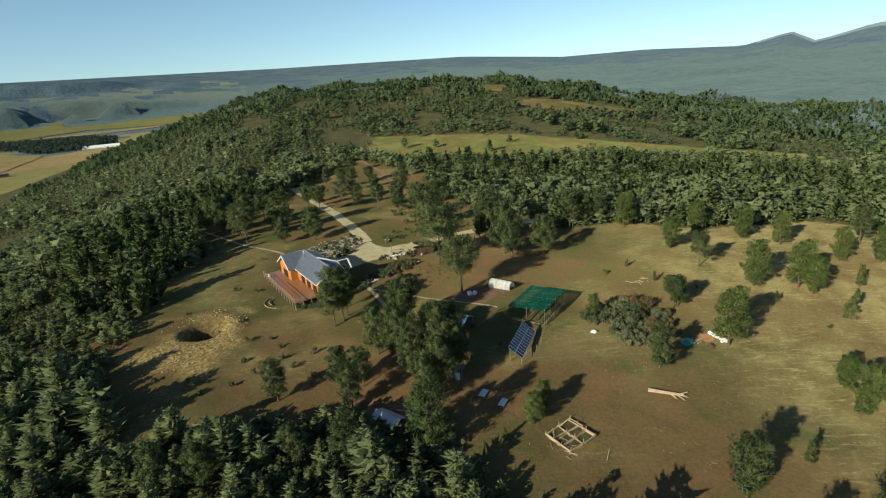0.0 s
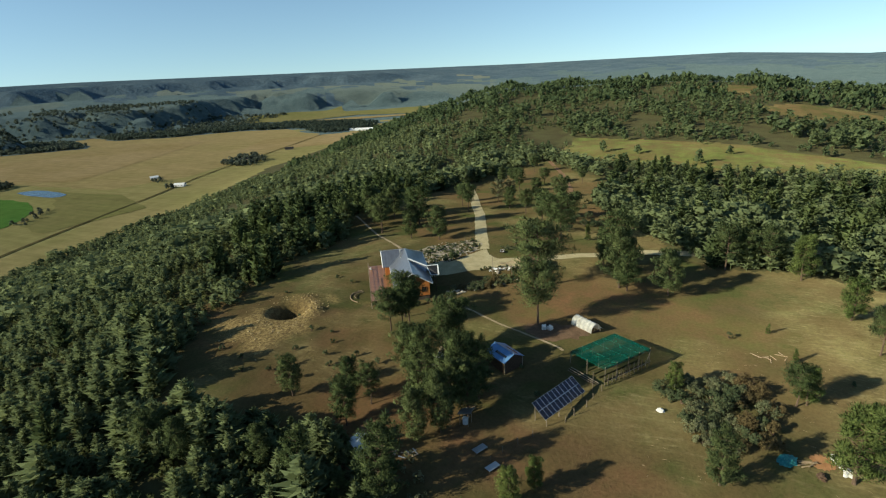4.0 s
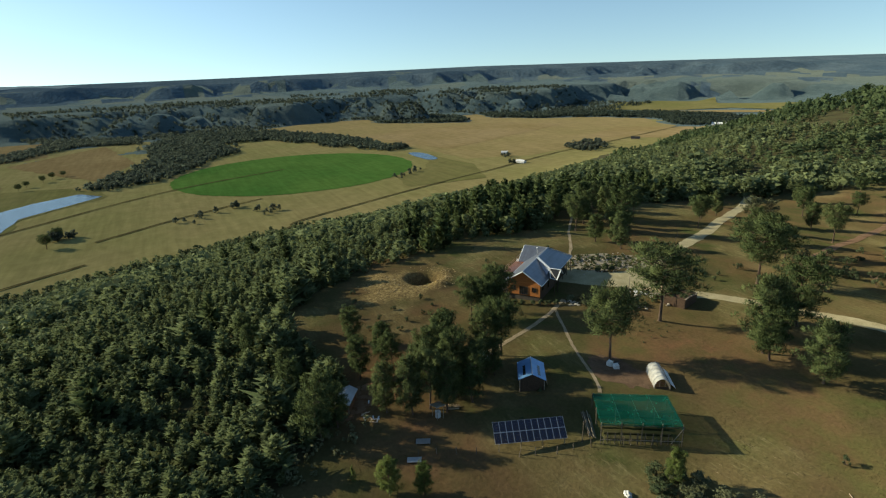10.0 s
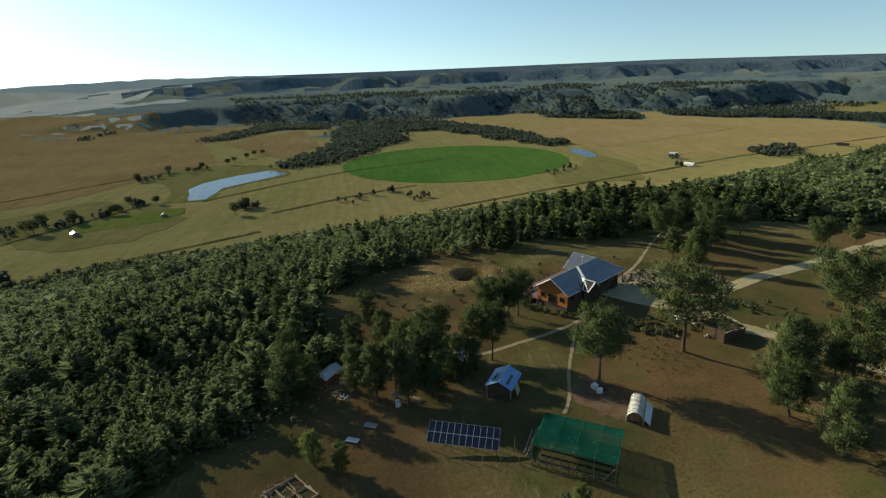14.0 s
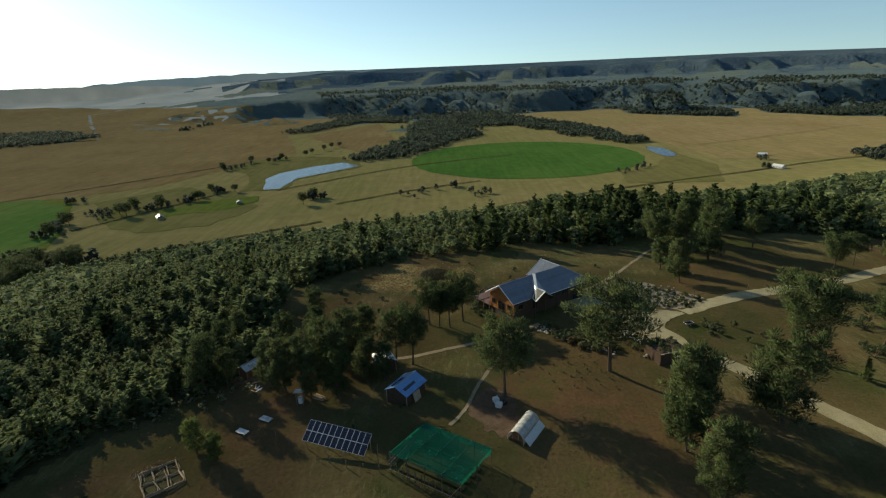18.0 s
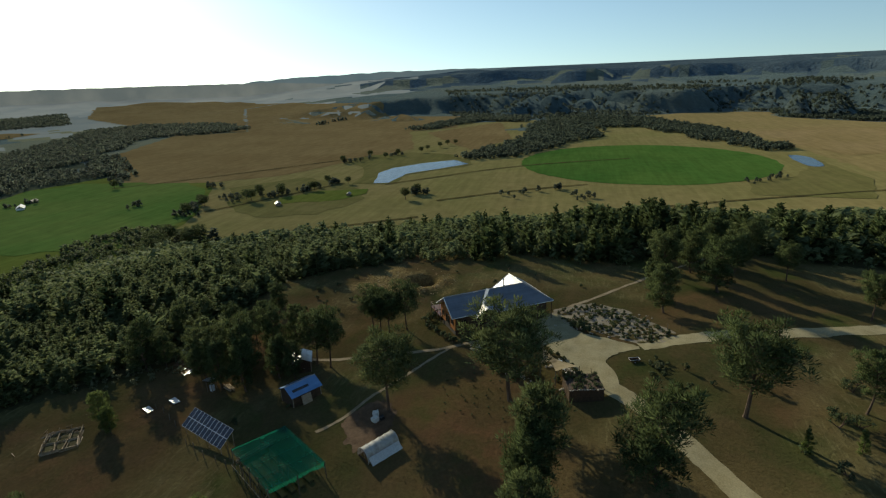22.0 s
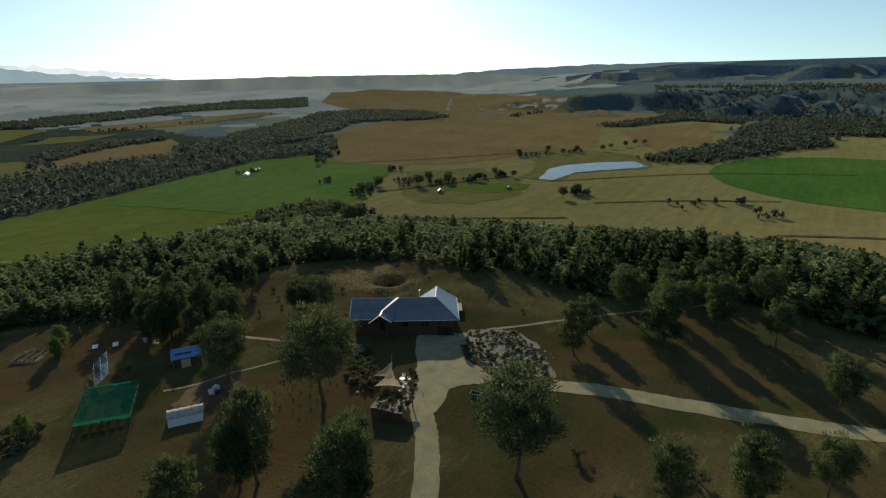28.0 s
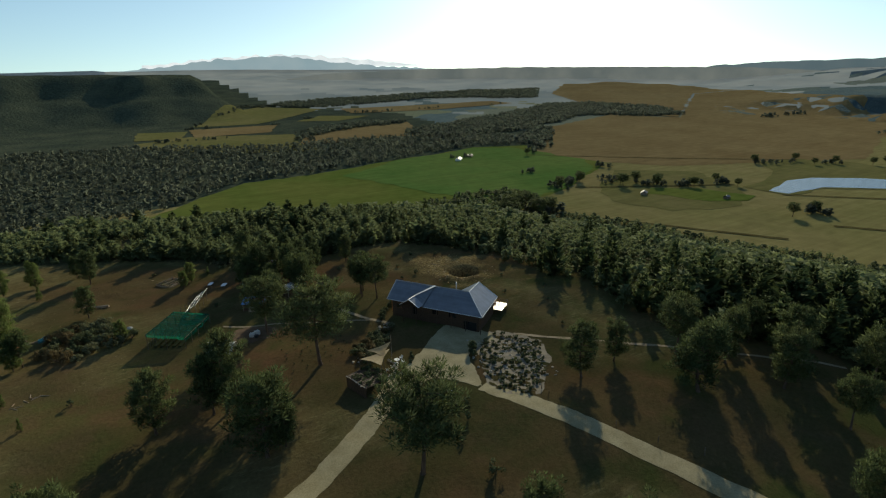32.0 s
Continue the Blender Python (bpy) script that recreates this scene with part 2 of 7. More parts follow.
LIGHTLEAF = leafy("light_green_leaves", (0.07, 0.105, 0.037), (0.2, 0.248, 0.078), 0.32)
PIVOT = field("green_crop", (0.05, 0.12, 0.026), (0.075, 0.142, 0.032))
MEADOW = field("young_crop", (0.1, 0.138, 0.03), (0.135, 0.148, 0.038))
PALE = field("stubble_field", (0.27, 0.2, 0.1), (0.23, 0.17, 0.075))
TANLAND = field("tan_stubble", (0.265, 0.2, 0.094), (0.235, 0.185, 0.08))
DARKSOIL = field("dark_track", (0.075, 0.066, 0.03), (0.105, 0.085, 0.04))
GRAVEL = plain("pale_gravel", (0.28, 0.24, 0.135), (0.36, 0.315, 0.19), 0.35, 0.95, strength=0.5, dist=0.05, spec=0.1, fine=12)
DIRTPATH = plain("beaten_path", (0.26, 0.2, 0.12), (0.34, 0.27, 0.18), 0.5, 0.95, strength=0.4, dist=0.05, spec=0.1)
REDDIRT = plain("red_dirt", (0.15, 0.088, 0.05), (0.2, 0.122, 0.072), 0.4, 0.95, strength=0.5, dist=0.08, spec=0.1)
SOIL = plain("garden_soil", (0.105, 0.066, 0.04), (0.155, 0.1, 0.062), 0.9, 0.95, strength=0.8, dist=0.12, spec=0.1)
ORANGESOIL = plain("orange_soil", (0.26, 0.13, 0.058), (0.34, 0.18, 0.085), 0.8, 0.95, strength=0.6, dist=0.06, spec=0.1)
SANDBED = plain("pale_sand_bed", (0.2, 0.17, 0.125), (0.28, 0.245, 0.185), 0.6, 0.95, strength=0.5, dist=0.06, spec=0.1)
NEEDLE = leafy("pine_needles", (0.044, 0.066, 0.032), (0.142, 0.176, 0.07), 0.2)
FOREST = leafy("forest_leaves", (0.097, 0.129, 0.068), (0.19, 0.231, 0.108), 0.34)
BUSHLEAF = leafy("bush_leaves", (0.044, 0.064, 0.035), (0.125, 0.146, 0.073), 0.18)
RUST = leafy("rusty_brush", (0.07, 0.055, 0.027), (0.175, 0.135, 0.068), 0.2)
BRUSH = leafy("olive_brush", (0.055, 0.068, 0.025), (0.15, 0.155, 0.06), 0.2)
SILVER = leafy("silver_thicket", (0.06, 0.069, 0.035), (0.22, 0.228, 0.13), 0.15)
# leaves of far-off trees, greyed and blued to carry haze in the colour
DISTANT = leafy("hazed_distant_leaves", (0.06, 0.082, 0.068), (0.115, 0.135, 0.105), 0.58)
BARK = plain("pine_bark", (0.085, 0.055, 0.036), (0.16, 0.11, 0.075), 3.0, 0.95, strength=0.8, dist=0.03, vec=(1, 1, 0.25))
ROOF = corrugated("roof_sheet", (0.2, 0.215, 0.245), (0.255, 0.27, 0.3), rough=0.3, metal=0.55, spec=0.5)
WHITE = plain("white_paint", (0.72, 0.72, 0.7), (0.8, 0.8, 0.78), 3, 0.5, strength=0.05)
TIMBER = plain("orange_timber", (0.38, 0.13, 0.03), (0.47, 0.185, 0.05), 1.2, 0.55, strength=0.25, dist=0.01, vec=(1, 1, 9), rnd=0.1)
DECKWOOD = plain("red_deck_timber", (0.2, 0.09, 0.038), (0.27, 0.125, 0.055), 1.5, 0.28, strength=0.05, dist=0.005, spec=0.7, rnd=0.16)
DARKWOOD = plain("dark_timber", (0.06, 0.035, 0.022), (0.1, 0.06, 0.035), 3, 0.7, strength=0.2)
POLE = plain("weathered_pole", (0.22, 0.17, 0.12), (0.33, 0.27, 0.2), 4, 0.9, strength=0.5, rnd=0.15)
OLDLOG = plain("weathered_log", (0.22, 0.155, 0.09), (0.34, 0.26, 0.16), 3, 0.9, strength=0.5, rnd=0.2)
OLDPOLE = plain("dark_weathered_pole", (0.11, 0.085, 0.06), (0.19, 0.15, 0.11), 4, 0.9, strength=0.5, rnd=0.2)
RAWLOG = plain("peeled_log", (0.42, 0.29, 0.18), (0.52, 0.4, 0.28), 3, 0.85, strength=0.4, rnd=0.15)
YELLOWSTONE = plain("yellow_stone", (0.3, 0.21, 0.095), (0.48, 0.37, 0.18), 1.4, 0.9, strength=0.8, dist=0.1, rnd=0.25)
STONE = plain("pale_stone", (0.34, 0.29, 0.22), (0.46, 0.42, 0.35), 1.4, 0.9, strength=0.8, dist=0.1, rnd=0.2)
STEEL = plain("galvanised_steel", (0.45, 0.46, 0.47), (0.55, 0.56, 0.57), 5, 0.4, 0.8, strength=0.1)
CELL = plain("solar_cell", (0.006, 0.008, 0.022), (0.009, 0.012, 0.032), 4, 0.12, 0.0, strength=0.02, spec=0.6, rnd=0.1)
GLASS = plain("dark_window_glass", (0.012, 0.014, 0.016), (0.02, 0.022, 0.025), 1, 0.06, 0.0, strength=0.02, spec=0.9)
SACKWHITE = plain("white_sack", (0.6, 0.6, 0.57), (0.72, 0.71, 0.68), 4, 0.8, strength=0.7, dist=0.05)
TEAL = plain("teal_tarpaulin", (0.02, 0.16, 0.16), (0.05, 0.26, 0.25), 1.4, 0.5, strength=0.8, dist=0.1)
# the sky's reflection is put into this sheet's blue
BLUEROOF = corrugated("sky_tinted_sheet", (0.12, 0.28, 0.54), (0.17, 0.34, 0.6), (0.25, 8.0, 0.25), 0.3, 0.25)
PALEROOF = corrugated("pale_sheet", (0.42, 0.44, 0.46), (0.52, 0.53, 0.54), (0.25, 8.0, 0.25), 0.35, 0.4)
REDWALL = plain("red_brown_boards", (0.14, 0.06, 0.035), (0.2, 0.09, 0.05), 2, 0.8, strength=0.3)
DARKMETAL = plain("dark_metal", (0.03, 0.03, 0.032), (0.05, 0.05, 0.052), 3, 0.45, 0.5, strength=0.1)
# dark colour for the shade under the raised floor
VOID_DARK = plain("dark_underfloor", (0.06, 0.05, 0.04), (0.1, 0.085, 0.065), 1.2, 0.9, strength=0.6, dist=0.05)


def netting():
    """Green shade cloth: woven threads with holes between."""
    k = Nodes("green_shade_net")
    c = k.mix(k.ramp(k.noise(0.35, 5, 0.6), 0.35, 0.7), (0.005, 0.085, 0.066), (0.01, 0.125, 0.095))
    c = k.mix(k.ramp(k.noise(0.8, 4, 0.7, vec=k.stretch((1, 0.25, 1))), 0.62, 0.72), c, (0.04, 0.19, 0.13))
    k.done(c, 0.6, spec=0.0)
    tr = k.n.new("ShaderNodeBsdfTranslucent")
    k.l.new(k.mix(0.65, c, (0.025, 0.42, 0.25)), tr.inputs["Color"])
    hole = k.n.new("ShaderNodeBsdfTransparent")
    m1, m2 = k.n.new("ShaderNodeMixShader"), k.n.new("ShaderNodeMixShader")
    m1.inputs[0].default_value, m2.inputs[0].default_value = 0.5, 0.27
    k.l.new(k.b.outputs[0], m1.inputs[1])
    k.l.new(tr.outputs[0], m1.inputs[2])
    k.l.new(m1.outputs[0], m2.inputs[1])
    k.l.new(hole.outputs[0], m2.inputs[2])
    k.l.new(m2.outputs[0], k.n["Material Output"].inputs["Surface"])
    return k.m


def water():
    k = Nodes("pond_water")
    return k.done((0.015, 0.026, 0.03), 0.12, 0.0, k.noise(0.35, 4), 0.5, 0.5, 0.3)


def milky():
    """Clouded plastic sheeting that lets light and shapes through."""
    k = Nodes("milky_plastic")
    c = k.mix(k.ramp(k.noise(1.4, 4, 0.6), 0.35, 0.65), (0.48, 0.47, 0.42), (0.61, 0.6, 0.55))
    k.done(c, 0.35, bump=k.noise(3.0, 3), strength=0.4, dist=0.05)
    clear = k.n.new("ShaderNodeBsdfTransparent")
    mx = k.n.new("ShaderNodeMixShader")
    k.l.new(k.ramp(k.noise(0.9, 3), 0.3, 1.2), mx.inputs[0])
    k.l.new(k.b.outputs[0], mx.inputs[1])
    k.l.new(clear.outputs[0], mx.inputs[2])
    k.l.new(mx.outputs[0], k.n["Material Output"].inputs["Surface"])
    return k.m


def canvas():
    """Tan sailcloth that glows a little against the light."""
    k = Nodes("tan_canvas")
    c = k.mix(k.ramp(k.noise(1.5, 4), 0.35, 0.65), (0.5, 0.4, 0.24), (0.6, 0.49, 0.31))
    k.done(c, 0.85, bump=k.noise(6.0, 3), strength=0.2, dist=0.02)
    tr = k.n.new("ShaderNodeBsdfTranslucent")
    k.l.new(c, tr.inputs["Color"])
    mx = k.n.new("ShaderNodeMixShader")
    mx.inputs[0].default_value = 0.5
    k.l.new(k.b.outputs[0], mx.inputs[1])
    k.l.new(tr.outputs[0], mx.inputs[2])
    k.l.new(mx.outputs[0], k.n["Material Output"].inputs["Surface"])
    return k.m


SEAM = plain("net_seam", (0.02, 0.15, 0.11), (0.035, 0.19, 0.14), 2, 0.7, strength=0.2)
NET, WATER, POLY, CANVAS = netting(), water(), milky(), canvas()

# ---- mesh tools ----
from mathutils.geometry import delaunay_2d_cdt

def mesh_of(name, verts, faces, material, smooth=False):
    me = bpy.data.meshes.new(name)
    me.from_pydata([tuple(map(float, v)) for v in verts], [], faces)
    me.materials.append(material)
    me.polygons.foreach_set("use_smooth", [smooth] * len(me.polygons))
    me.update()
    return me


def fast_mesh(name, verts, tris, material, tint=None, normals=None):
    """A large mesh of triangles out of arrays; normals: the swell of the foliage, one for each vertex."""
    me = bpy.data.meshes.new(name)
    n = len(tris)
    me.vertices.add(len(verts))
    me.vertices.foreach_set("co", np.ascontiguousarray(verts, dtype=np.float32).ravel())
    me.loops.add(3 * n)
    me.loops.foreach_set("vertex_index", np.ascontiguousarray(tris, dtype=np.int32).ravel())
    me.polygons.add(n)
    me.polygons.foreach_set("loop_start", np.arange(0, 3 * n, 3, dtype=np.int32))
    me.materials.append(material)
    if tint is not None:
        a = me.attributes.new("tint", "FLOAT", "POINT")
        a.data.foreach_set("value", np.ascontiguousarray(tint, dtype=np.float32))
    me.update(calc_edges=True)
    me.validate()
    if normals is not None:
        me.polygons.foreach_set("use_smooth", np.ones(n, bool))
        me.normals_split_custom_set_from_vertices(np.ascontiguousarray(normals, dtype=np.float32))
    return me


def outward(v, N):
    """Turns loose triangles (three rows each) to face along N, one normal for each triangle."""
    t = v.reshape(-1, 3, 3)
    g = np.cross(t[:, 1] - t[:, 0], t[:, 2] - t[:, 0])
    back = (g * N).sum(1) < 0
    t[back] = t[back][:, [1, 0, 2]]
    return t.reshape(-1, 3)


def unit(a):
    return a / (np.linalg.norm(a, axis=-1, keepdims=True) + 1e-9)


def part(name, bm, material, parent, label="", smooth=False):
    """Links a bmesh as one mesh object under a thing or a part."""
    me = bpy.data.meshes.new(name)
    bm.to_mesh(me)
    bm.free()
    me.materials.append(material)
    if smooth:
        me.polygons.foreach_set("use_smooth", [True] * len(me.polygons))
    ob = new(name, me)
    ob.parent = parent
    return tagged(ob, label)


def piece(name, me, parent, m):
    """One of many alike pieces: its own object on a shared mesh."""
    ob = new(name, me)
    ob.parent, ob.matrix_local = parent, m
    return ob


def empty(name, m, label, category, group="", kind=""):
    ob = new(name)
    ob.matrix_world = m
    return tagged(ob, label, category, group, kind)


def box(bm, x0, x1, y0, y1, z0, z1, bevel=0.0):
    g = bmesh.ops.create_cube(bm, size=1, matrix=Matrix.LocRotScale(((x0 + x1) / 2, (y0 + y1) / 2, (z0 + z1) / 2), None, (x1 - x0, y1 - y0, z1 - z0)))
    if bevel:
        es = {e for v in g["verts"] for e in v.link_edges}
        bmesh.ops.bevel(bm, geom=list(es), offset=bevel, segments=1, affect="EDGES")
    return bm


def bar(bm, a, b, r0, r1=None, sides=7):
    """A round bar from a to b."""
    a, b = Vector(a), Vector(b)
    d = b - a
    m = Matrix.Translation((a + b) / 2) @ d.to_track_quat("Z", "Y").to_matrix().to_4x4()
    bmesh.ops.create_cone(bm, cap_ends=True, segments=sides, radius1=r0, radius2=r0 if r1 is None else r1, depth=d.length, matrix=m)
    return bm


def slab(bm, pts, thick):
    """A sheet of that thickness below a flat polygon."""
    top = [bm.verts.new(p) for p in pts]
    low = [bm.verts.new(Vector(p) - Vector((0, 0, thick))) for p in pts]
    bm.faces.new(top)
    bm.faces.new(low[::-1])
    for i in range(len(pts)):
        j = (i + 1) % len(pts)
        bm.faces.new((top[j], top[i], low[i], low[j]))
    bmesh.ops.recalc_face_normals(bm, faces=bm.faces)
    return bm


# ---- the lie of the land ----
PLAIN_Z = -118.0


def softplus(x, k):
    return k * np.logaddexp(0, np.asarray(x, float) / k)


def step(a, b, x):
    t = np.clip((np.asarray(x, float) - a) / (b - a), 0, 1)
    return t * t * (3 - 2 * t)


class Waves:
    """Smooth noise out of many sine waves."""
    def __init__(self, seed, size, octaves=4, per=7):
        r = np.random.RandomState(seed)
        self.w = []
        for o in range(octaves):
            for _ in range(per):
                a, f = r.rand() * 6.283, 6.283 / size * 1.9 ** o * (0.7 + 0.6 * r.rand())
                self.w.append((f * math.cos(a), f * math.sin(a), r.rand() * 6.283, 0.55 ** o / per ** 0.5))

    def __call__(self, x, y):
        return sum(a * np.sin(p * x + q * y + c) for p, q, c, a in self.w)


W_GULLY = Waves(5, 230, 2)
W_HILL, W_FINE, W_FAR, W_RIDGE = Waves(1, 60, 3), Waves(2, 9, 2), Waves(3, 900, 5), Waves(4, 620, 2)
# skyline all round, by bearing from the hill: degrees up
SKY_AZ = [-180, -173, -60, -37.5, -33.5, -31.6, -28, -20, -12, -2, 17, 38, 59, 85, 100, 113, 122, 137, 150, 157, 163, 168, 171, 174.5, 180]
SKY_EL = [0.12, 0.0, -0.6, 0.3, -0.85, 0.05, -0.95, -0.75, -0.95, -0.3, -0.25, 0.08, 0.4, 0.3, 0.3, -0.25, -0.55, -0.3, -0.1, -0.05, 0.0, 0.1, 0.1, 0.1, 0.0]


def ground_z(x, y):
    x, y = np.asarray(x, float), np.asarray(y, float)
    west = np.interp(y, [-200, -60, 0, 60, 130, 250, 400, 700, 1000], [-40, -55, -82, -100, -114, -142, -195, -235, -300]) - x
    south = np.interp(x, [-150, -60, 0, 60, 150, 400], [35, 15, -5, -20, -30, 10]) - y
    d = 22 * np.logaddexp(west / 22, south / 22)
    top = np.interp(y, [-100, 60, 110, 140, 190, 300, 380, 440, 500, 600, 800, 1000, 1400], [-3, -1.2, 0.4, 0.9, 0.2, -9, -8, -5, -2, 7, 20, 5, -35])
    top = top - (0.055 + 0.15 * step(250, 600, y)) * softplus(x - 95, 40) - 0.9 * step(-20, -110, x)
    hill = top - (0.285 + 0.11 * np.exp(-((x + 310) / 110) ** 2 - ((y + 250) / 90) ** 2)) * softplus(d, 16) + 0.35 * W_HILL(x, y) + 0.05 * W_FINE(x, y)
    r = np.hypot(x, y - 100)
    az = np.degrees(np.arctan2(-x, y - 100))
    ne = step(-320, 250, x + 0.12 * y) * step(-150, 250, y)
    base = PLAIN_Z * (1 - ne) + (-50 + 12 * W_FAR(x, y) - 25 * step(300, 900, x + 0.3 * y)) * ne
    rim = 55 + 4800 * np.tan(np.radians(np.interp(az, SKY_AZ, SKY_EL)))
    t = np.clip((r - 1900) / 2900, 0, 1)
    # the western gorge country climbs in ribbed scarps and flat tops
    rr = r + 110 * W_RIDGE(x, y) + 120 * np.abs(W_GULLY(x, y)) - 480 * (1 - step(44, 56, az))
    scarps = 0.38 * step(2280, 2560, rr) + 0.35 * np.clip((r - 2500) / 2300, 0, 1) + 0.27 * step(3450, 3700, rr + 250 * (1 - step(44, 56, az)))
    gorge = step(20, 34, az) * (1 - step(108, 124, az))
    t = t ** 1.35 * (1 - gorge) + scarps * gorge
    base = base + (rim - base) * t + 16 * (np.abs(W_RIDGE(x, y)) - 0.5) * step(2200, 3000, r) * (1 - step(4200, 4850, r)) * (0.3 + 0.2 * gorge)
    # the flat-topped ridge that closes the valley to the south
    yy = y + 45 * np.sin(x / 75) + 22 * np.sin(x / 33 + 1)
    mesa = step(-450, -315, x + 25 * np.sin(y / 90)) * (0.45 * step(-1800, -2150, yy) + 0.55 * step(-2130, -2330, yy)) * (1 - step(-3000, -3500, y))
    base = base * (1 - mesa) + (35 + 5 * np.tanh(W_RIDGE(x * 2, y * 2)) + 0.012 * np.clip(x + 320, 0, 900)) * mesa
    k = 7.0
    z = k * np.logaddexp((hill + 0) / k, base / k)
    z = np.where(hill - base > 60, hill, z)
    z = np.where(base - hill > 60, base, z)
    # the dug pit, the mound of spoil round its far side and the fan below it
    px, py = x + 58.5, y - 109.5
    rho, turn = np.hypot(px, py * 1.08), np.arctan2(py, px)
    z = z - 4.8 * np.exp(-(np.hypot(px, py) / 3.9) ** 6) + (0.7 + 0.3 * np.sin(5 * turn)) * np.exp(-((rho - 7.4) / 1.9) ** 2) * np.exp(-((turn - 0.7) / 1.1) ** 4)
    z = z + 0.6 * np.exp(-((px + 1) / 10) ** 2 - ((py + 9) / 4) ** 2)
    return z


def gz(x, y):
    return float(ground_z(x, y))


def inside(poly, x, y):
    """Which of the points lie in the polygon."""
    x, y = np.asarray(x, float), np.asarray(y, float)
    hit = np.zeros(x.shape, bool)
    for (x0, y0), (x1, y1) in zip(poly, poly[1:] + poly[:1]):
        cross = ((y0 > y) != (y1 > y)) & (x < (x1 - x0) * (y - y0) / ((y1 - y0) or 1e-9) + x0)
        hit ^= cross
    return hit


CLEARING = [(62, 18), (25, 40), (9, 52), (-3, 64), (-16, 75), (-38, 71), (-55, 69), (-68, 84), (-74, 102), (-74, 123), (-82, 140), (-75, 155), (-83, 172), (-98, 190), (-96, 205), (-94, 235), (-92, 262), (-80, 318), (-66, 370), (-40, 340), (-14, 312), (-10, 244), (6, 212), (22, 184), (35, 168), (54, 170), (80, 160), (116, 164), (140, 140), (155, 60), (120, 10)]
HILL_MEADOW = [(-60, 452), (43, 437), (112, 404), (176, 376), (240, 354), (226, 318), (165, 344), (100, 362), (59, 345), (-20, 362), (-62, 380)]
HILL_FIELDS = [[(69, 597), (107, 634), (178, 618), (264, 623), (197, 583), (94, 550)], [(-7, 735), (85, 753), (64, 668), (15, 679)], [(-500, 470), (-450, 480), (-440, 530), (-500, 540)], [(260, 480), (420, 440), (440, 500), (300, 540)]]


def make_ground():
    radii = [0.0]
    while radii[-1] < 4940:
        radii.append(radii[-1] + max(1.6 if radii[-1] < 125 else 2.4, radii[-1] * 0.0155))
    radii[-1] = 4940
    radii = np.array(radii[1:])
    n = 420
    ang = np.arange(n) * 2 * math.pi / n
    X = np.concatenate([[0], (radii[:, None] * np.cos(ang)).ravel()])
    Y = np.concatenate([[100], (100 + radii[:, None] * np.sin(ang)).ravel()])
    Z = ground_z(X, Y)
    faces = [(0, 1 + i, 1 + (i + 1) % n) for i in range(n)]
    for k in range(len(radii) - 1):
        a, b = 1 + k * n, 1 + (k + 1) * n
        faces += [(a + i, b + i, b + (i + 1) % n, a + (i + 1) % n) for i in range(n)]
    me = bpy.data.meshes.new("ground")
    me.from_pydata(np.stack([X, Y, Z], 1).tolist(), [], faces)
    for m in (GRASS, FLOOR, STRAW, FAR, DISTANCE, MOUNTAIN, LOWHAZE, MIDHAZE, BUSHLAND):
        me.materials.append(m)
    cx = np.array([sum(X[i] for i in f) / len(f) for f in faces])
    cy = np.array([sum(Y[i] for i in f) / len(f) for f in faces])
    cz = ground_z(cx, cy)
    r = np.hypot(cx, cy - 100)
    idx = np.ones(len(faces), int)
    idx[inside(CLEARING, cx, cy) | inside(HILL_MEADOW, cx, cy)] = 0
    idx[inside([(-72, 98), (-72, 123), (-80, 140), (-73, 155), (-81, 172), (-96, 190), (-108, 192), (-96, 170), (-90, 150), (-92, 135), (-85, 118), (-84, 98)], cx, cy)] = 0
    for f in HILL_FIELDS:
        idx[inside(f, cx, cy)] = 0
    wig = 140 * W_FAR(cx * 2.2, cy * 2.2)
    idx[(cz < PLAIN_Z + 9) & (r < 1750 + wig) & (cy > -560)] = 2
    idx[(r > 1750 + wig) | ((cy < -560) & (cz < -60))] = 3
    # ground further out takes the colours with haze painted in
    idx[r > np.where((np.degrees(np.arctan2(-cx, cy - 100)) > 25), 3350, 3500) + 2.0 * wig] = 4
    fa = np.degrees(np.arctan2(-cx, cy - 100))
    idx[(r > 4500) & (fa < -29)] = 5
    # towards the sun, haze is put on the far ground as glowing bands
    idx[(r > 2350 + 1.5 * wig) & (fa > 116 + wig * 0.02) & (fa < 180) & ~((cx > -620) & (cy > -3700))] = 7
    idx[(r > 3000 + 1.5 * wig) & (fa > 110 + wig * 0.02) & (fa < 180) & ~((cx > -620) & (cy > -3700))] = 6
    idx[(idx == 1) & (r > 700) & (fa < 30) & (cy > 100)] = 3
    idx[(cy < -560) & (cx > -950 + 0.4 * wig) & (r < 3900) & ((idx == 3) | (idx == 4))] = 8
    me.polygons.foreach_set("material_index", idx)
    me.polygons.foreach_set("use_smooth", [True] * len(faces))
    bare = step(0.1, 0.9, W_HILL(X + 300, Y)) * 0.5 + 0.9 * np.exp(-((X + 2) / 22) ** 2 - ((Y - 82) / 11) ** 2) + 0.8 * np.exp(-((X - 85) / 30) ** 2 - ((Y - 110) / 30) ** 2) + 0.75 * np.exp(-((X + 1) / 19) ** 2 - ((Y - 134) / 13) ** 2) + 0.12 * np.exp(-((X - 28) / 18) ** 2 - ((Y - 150) / 14) ** 2)
    dry = np.clip(step(37, 66, X) * (Y < 180) * 0.95 + 0.5 * step(0.2, 1.0, W_HILL(X - 90, Y + 40)), 0, 1)
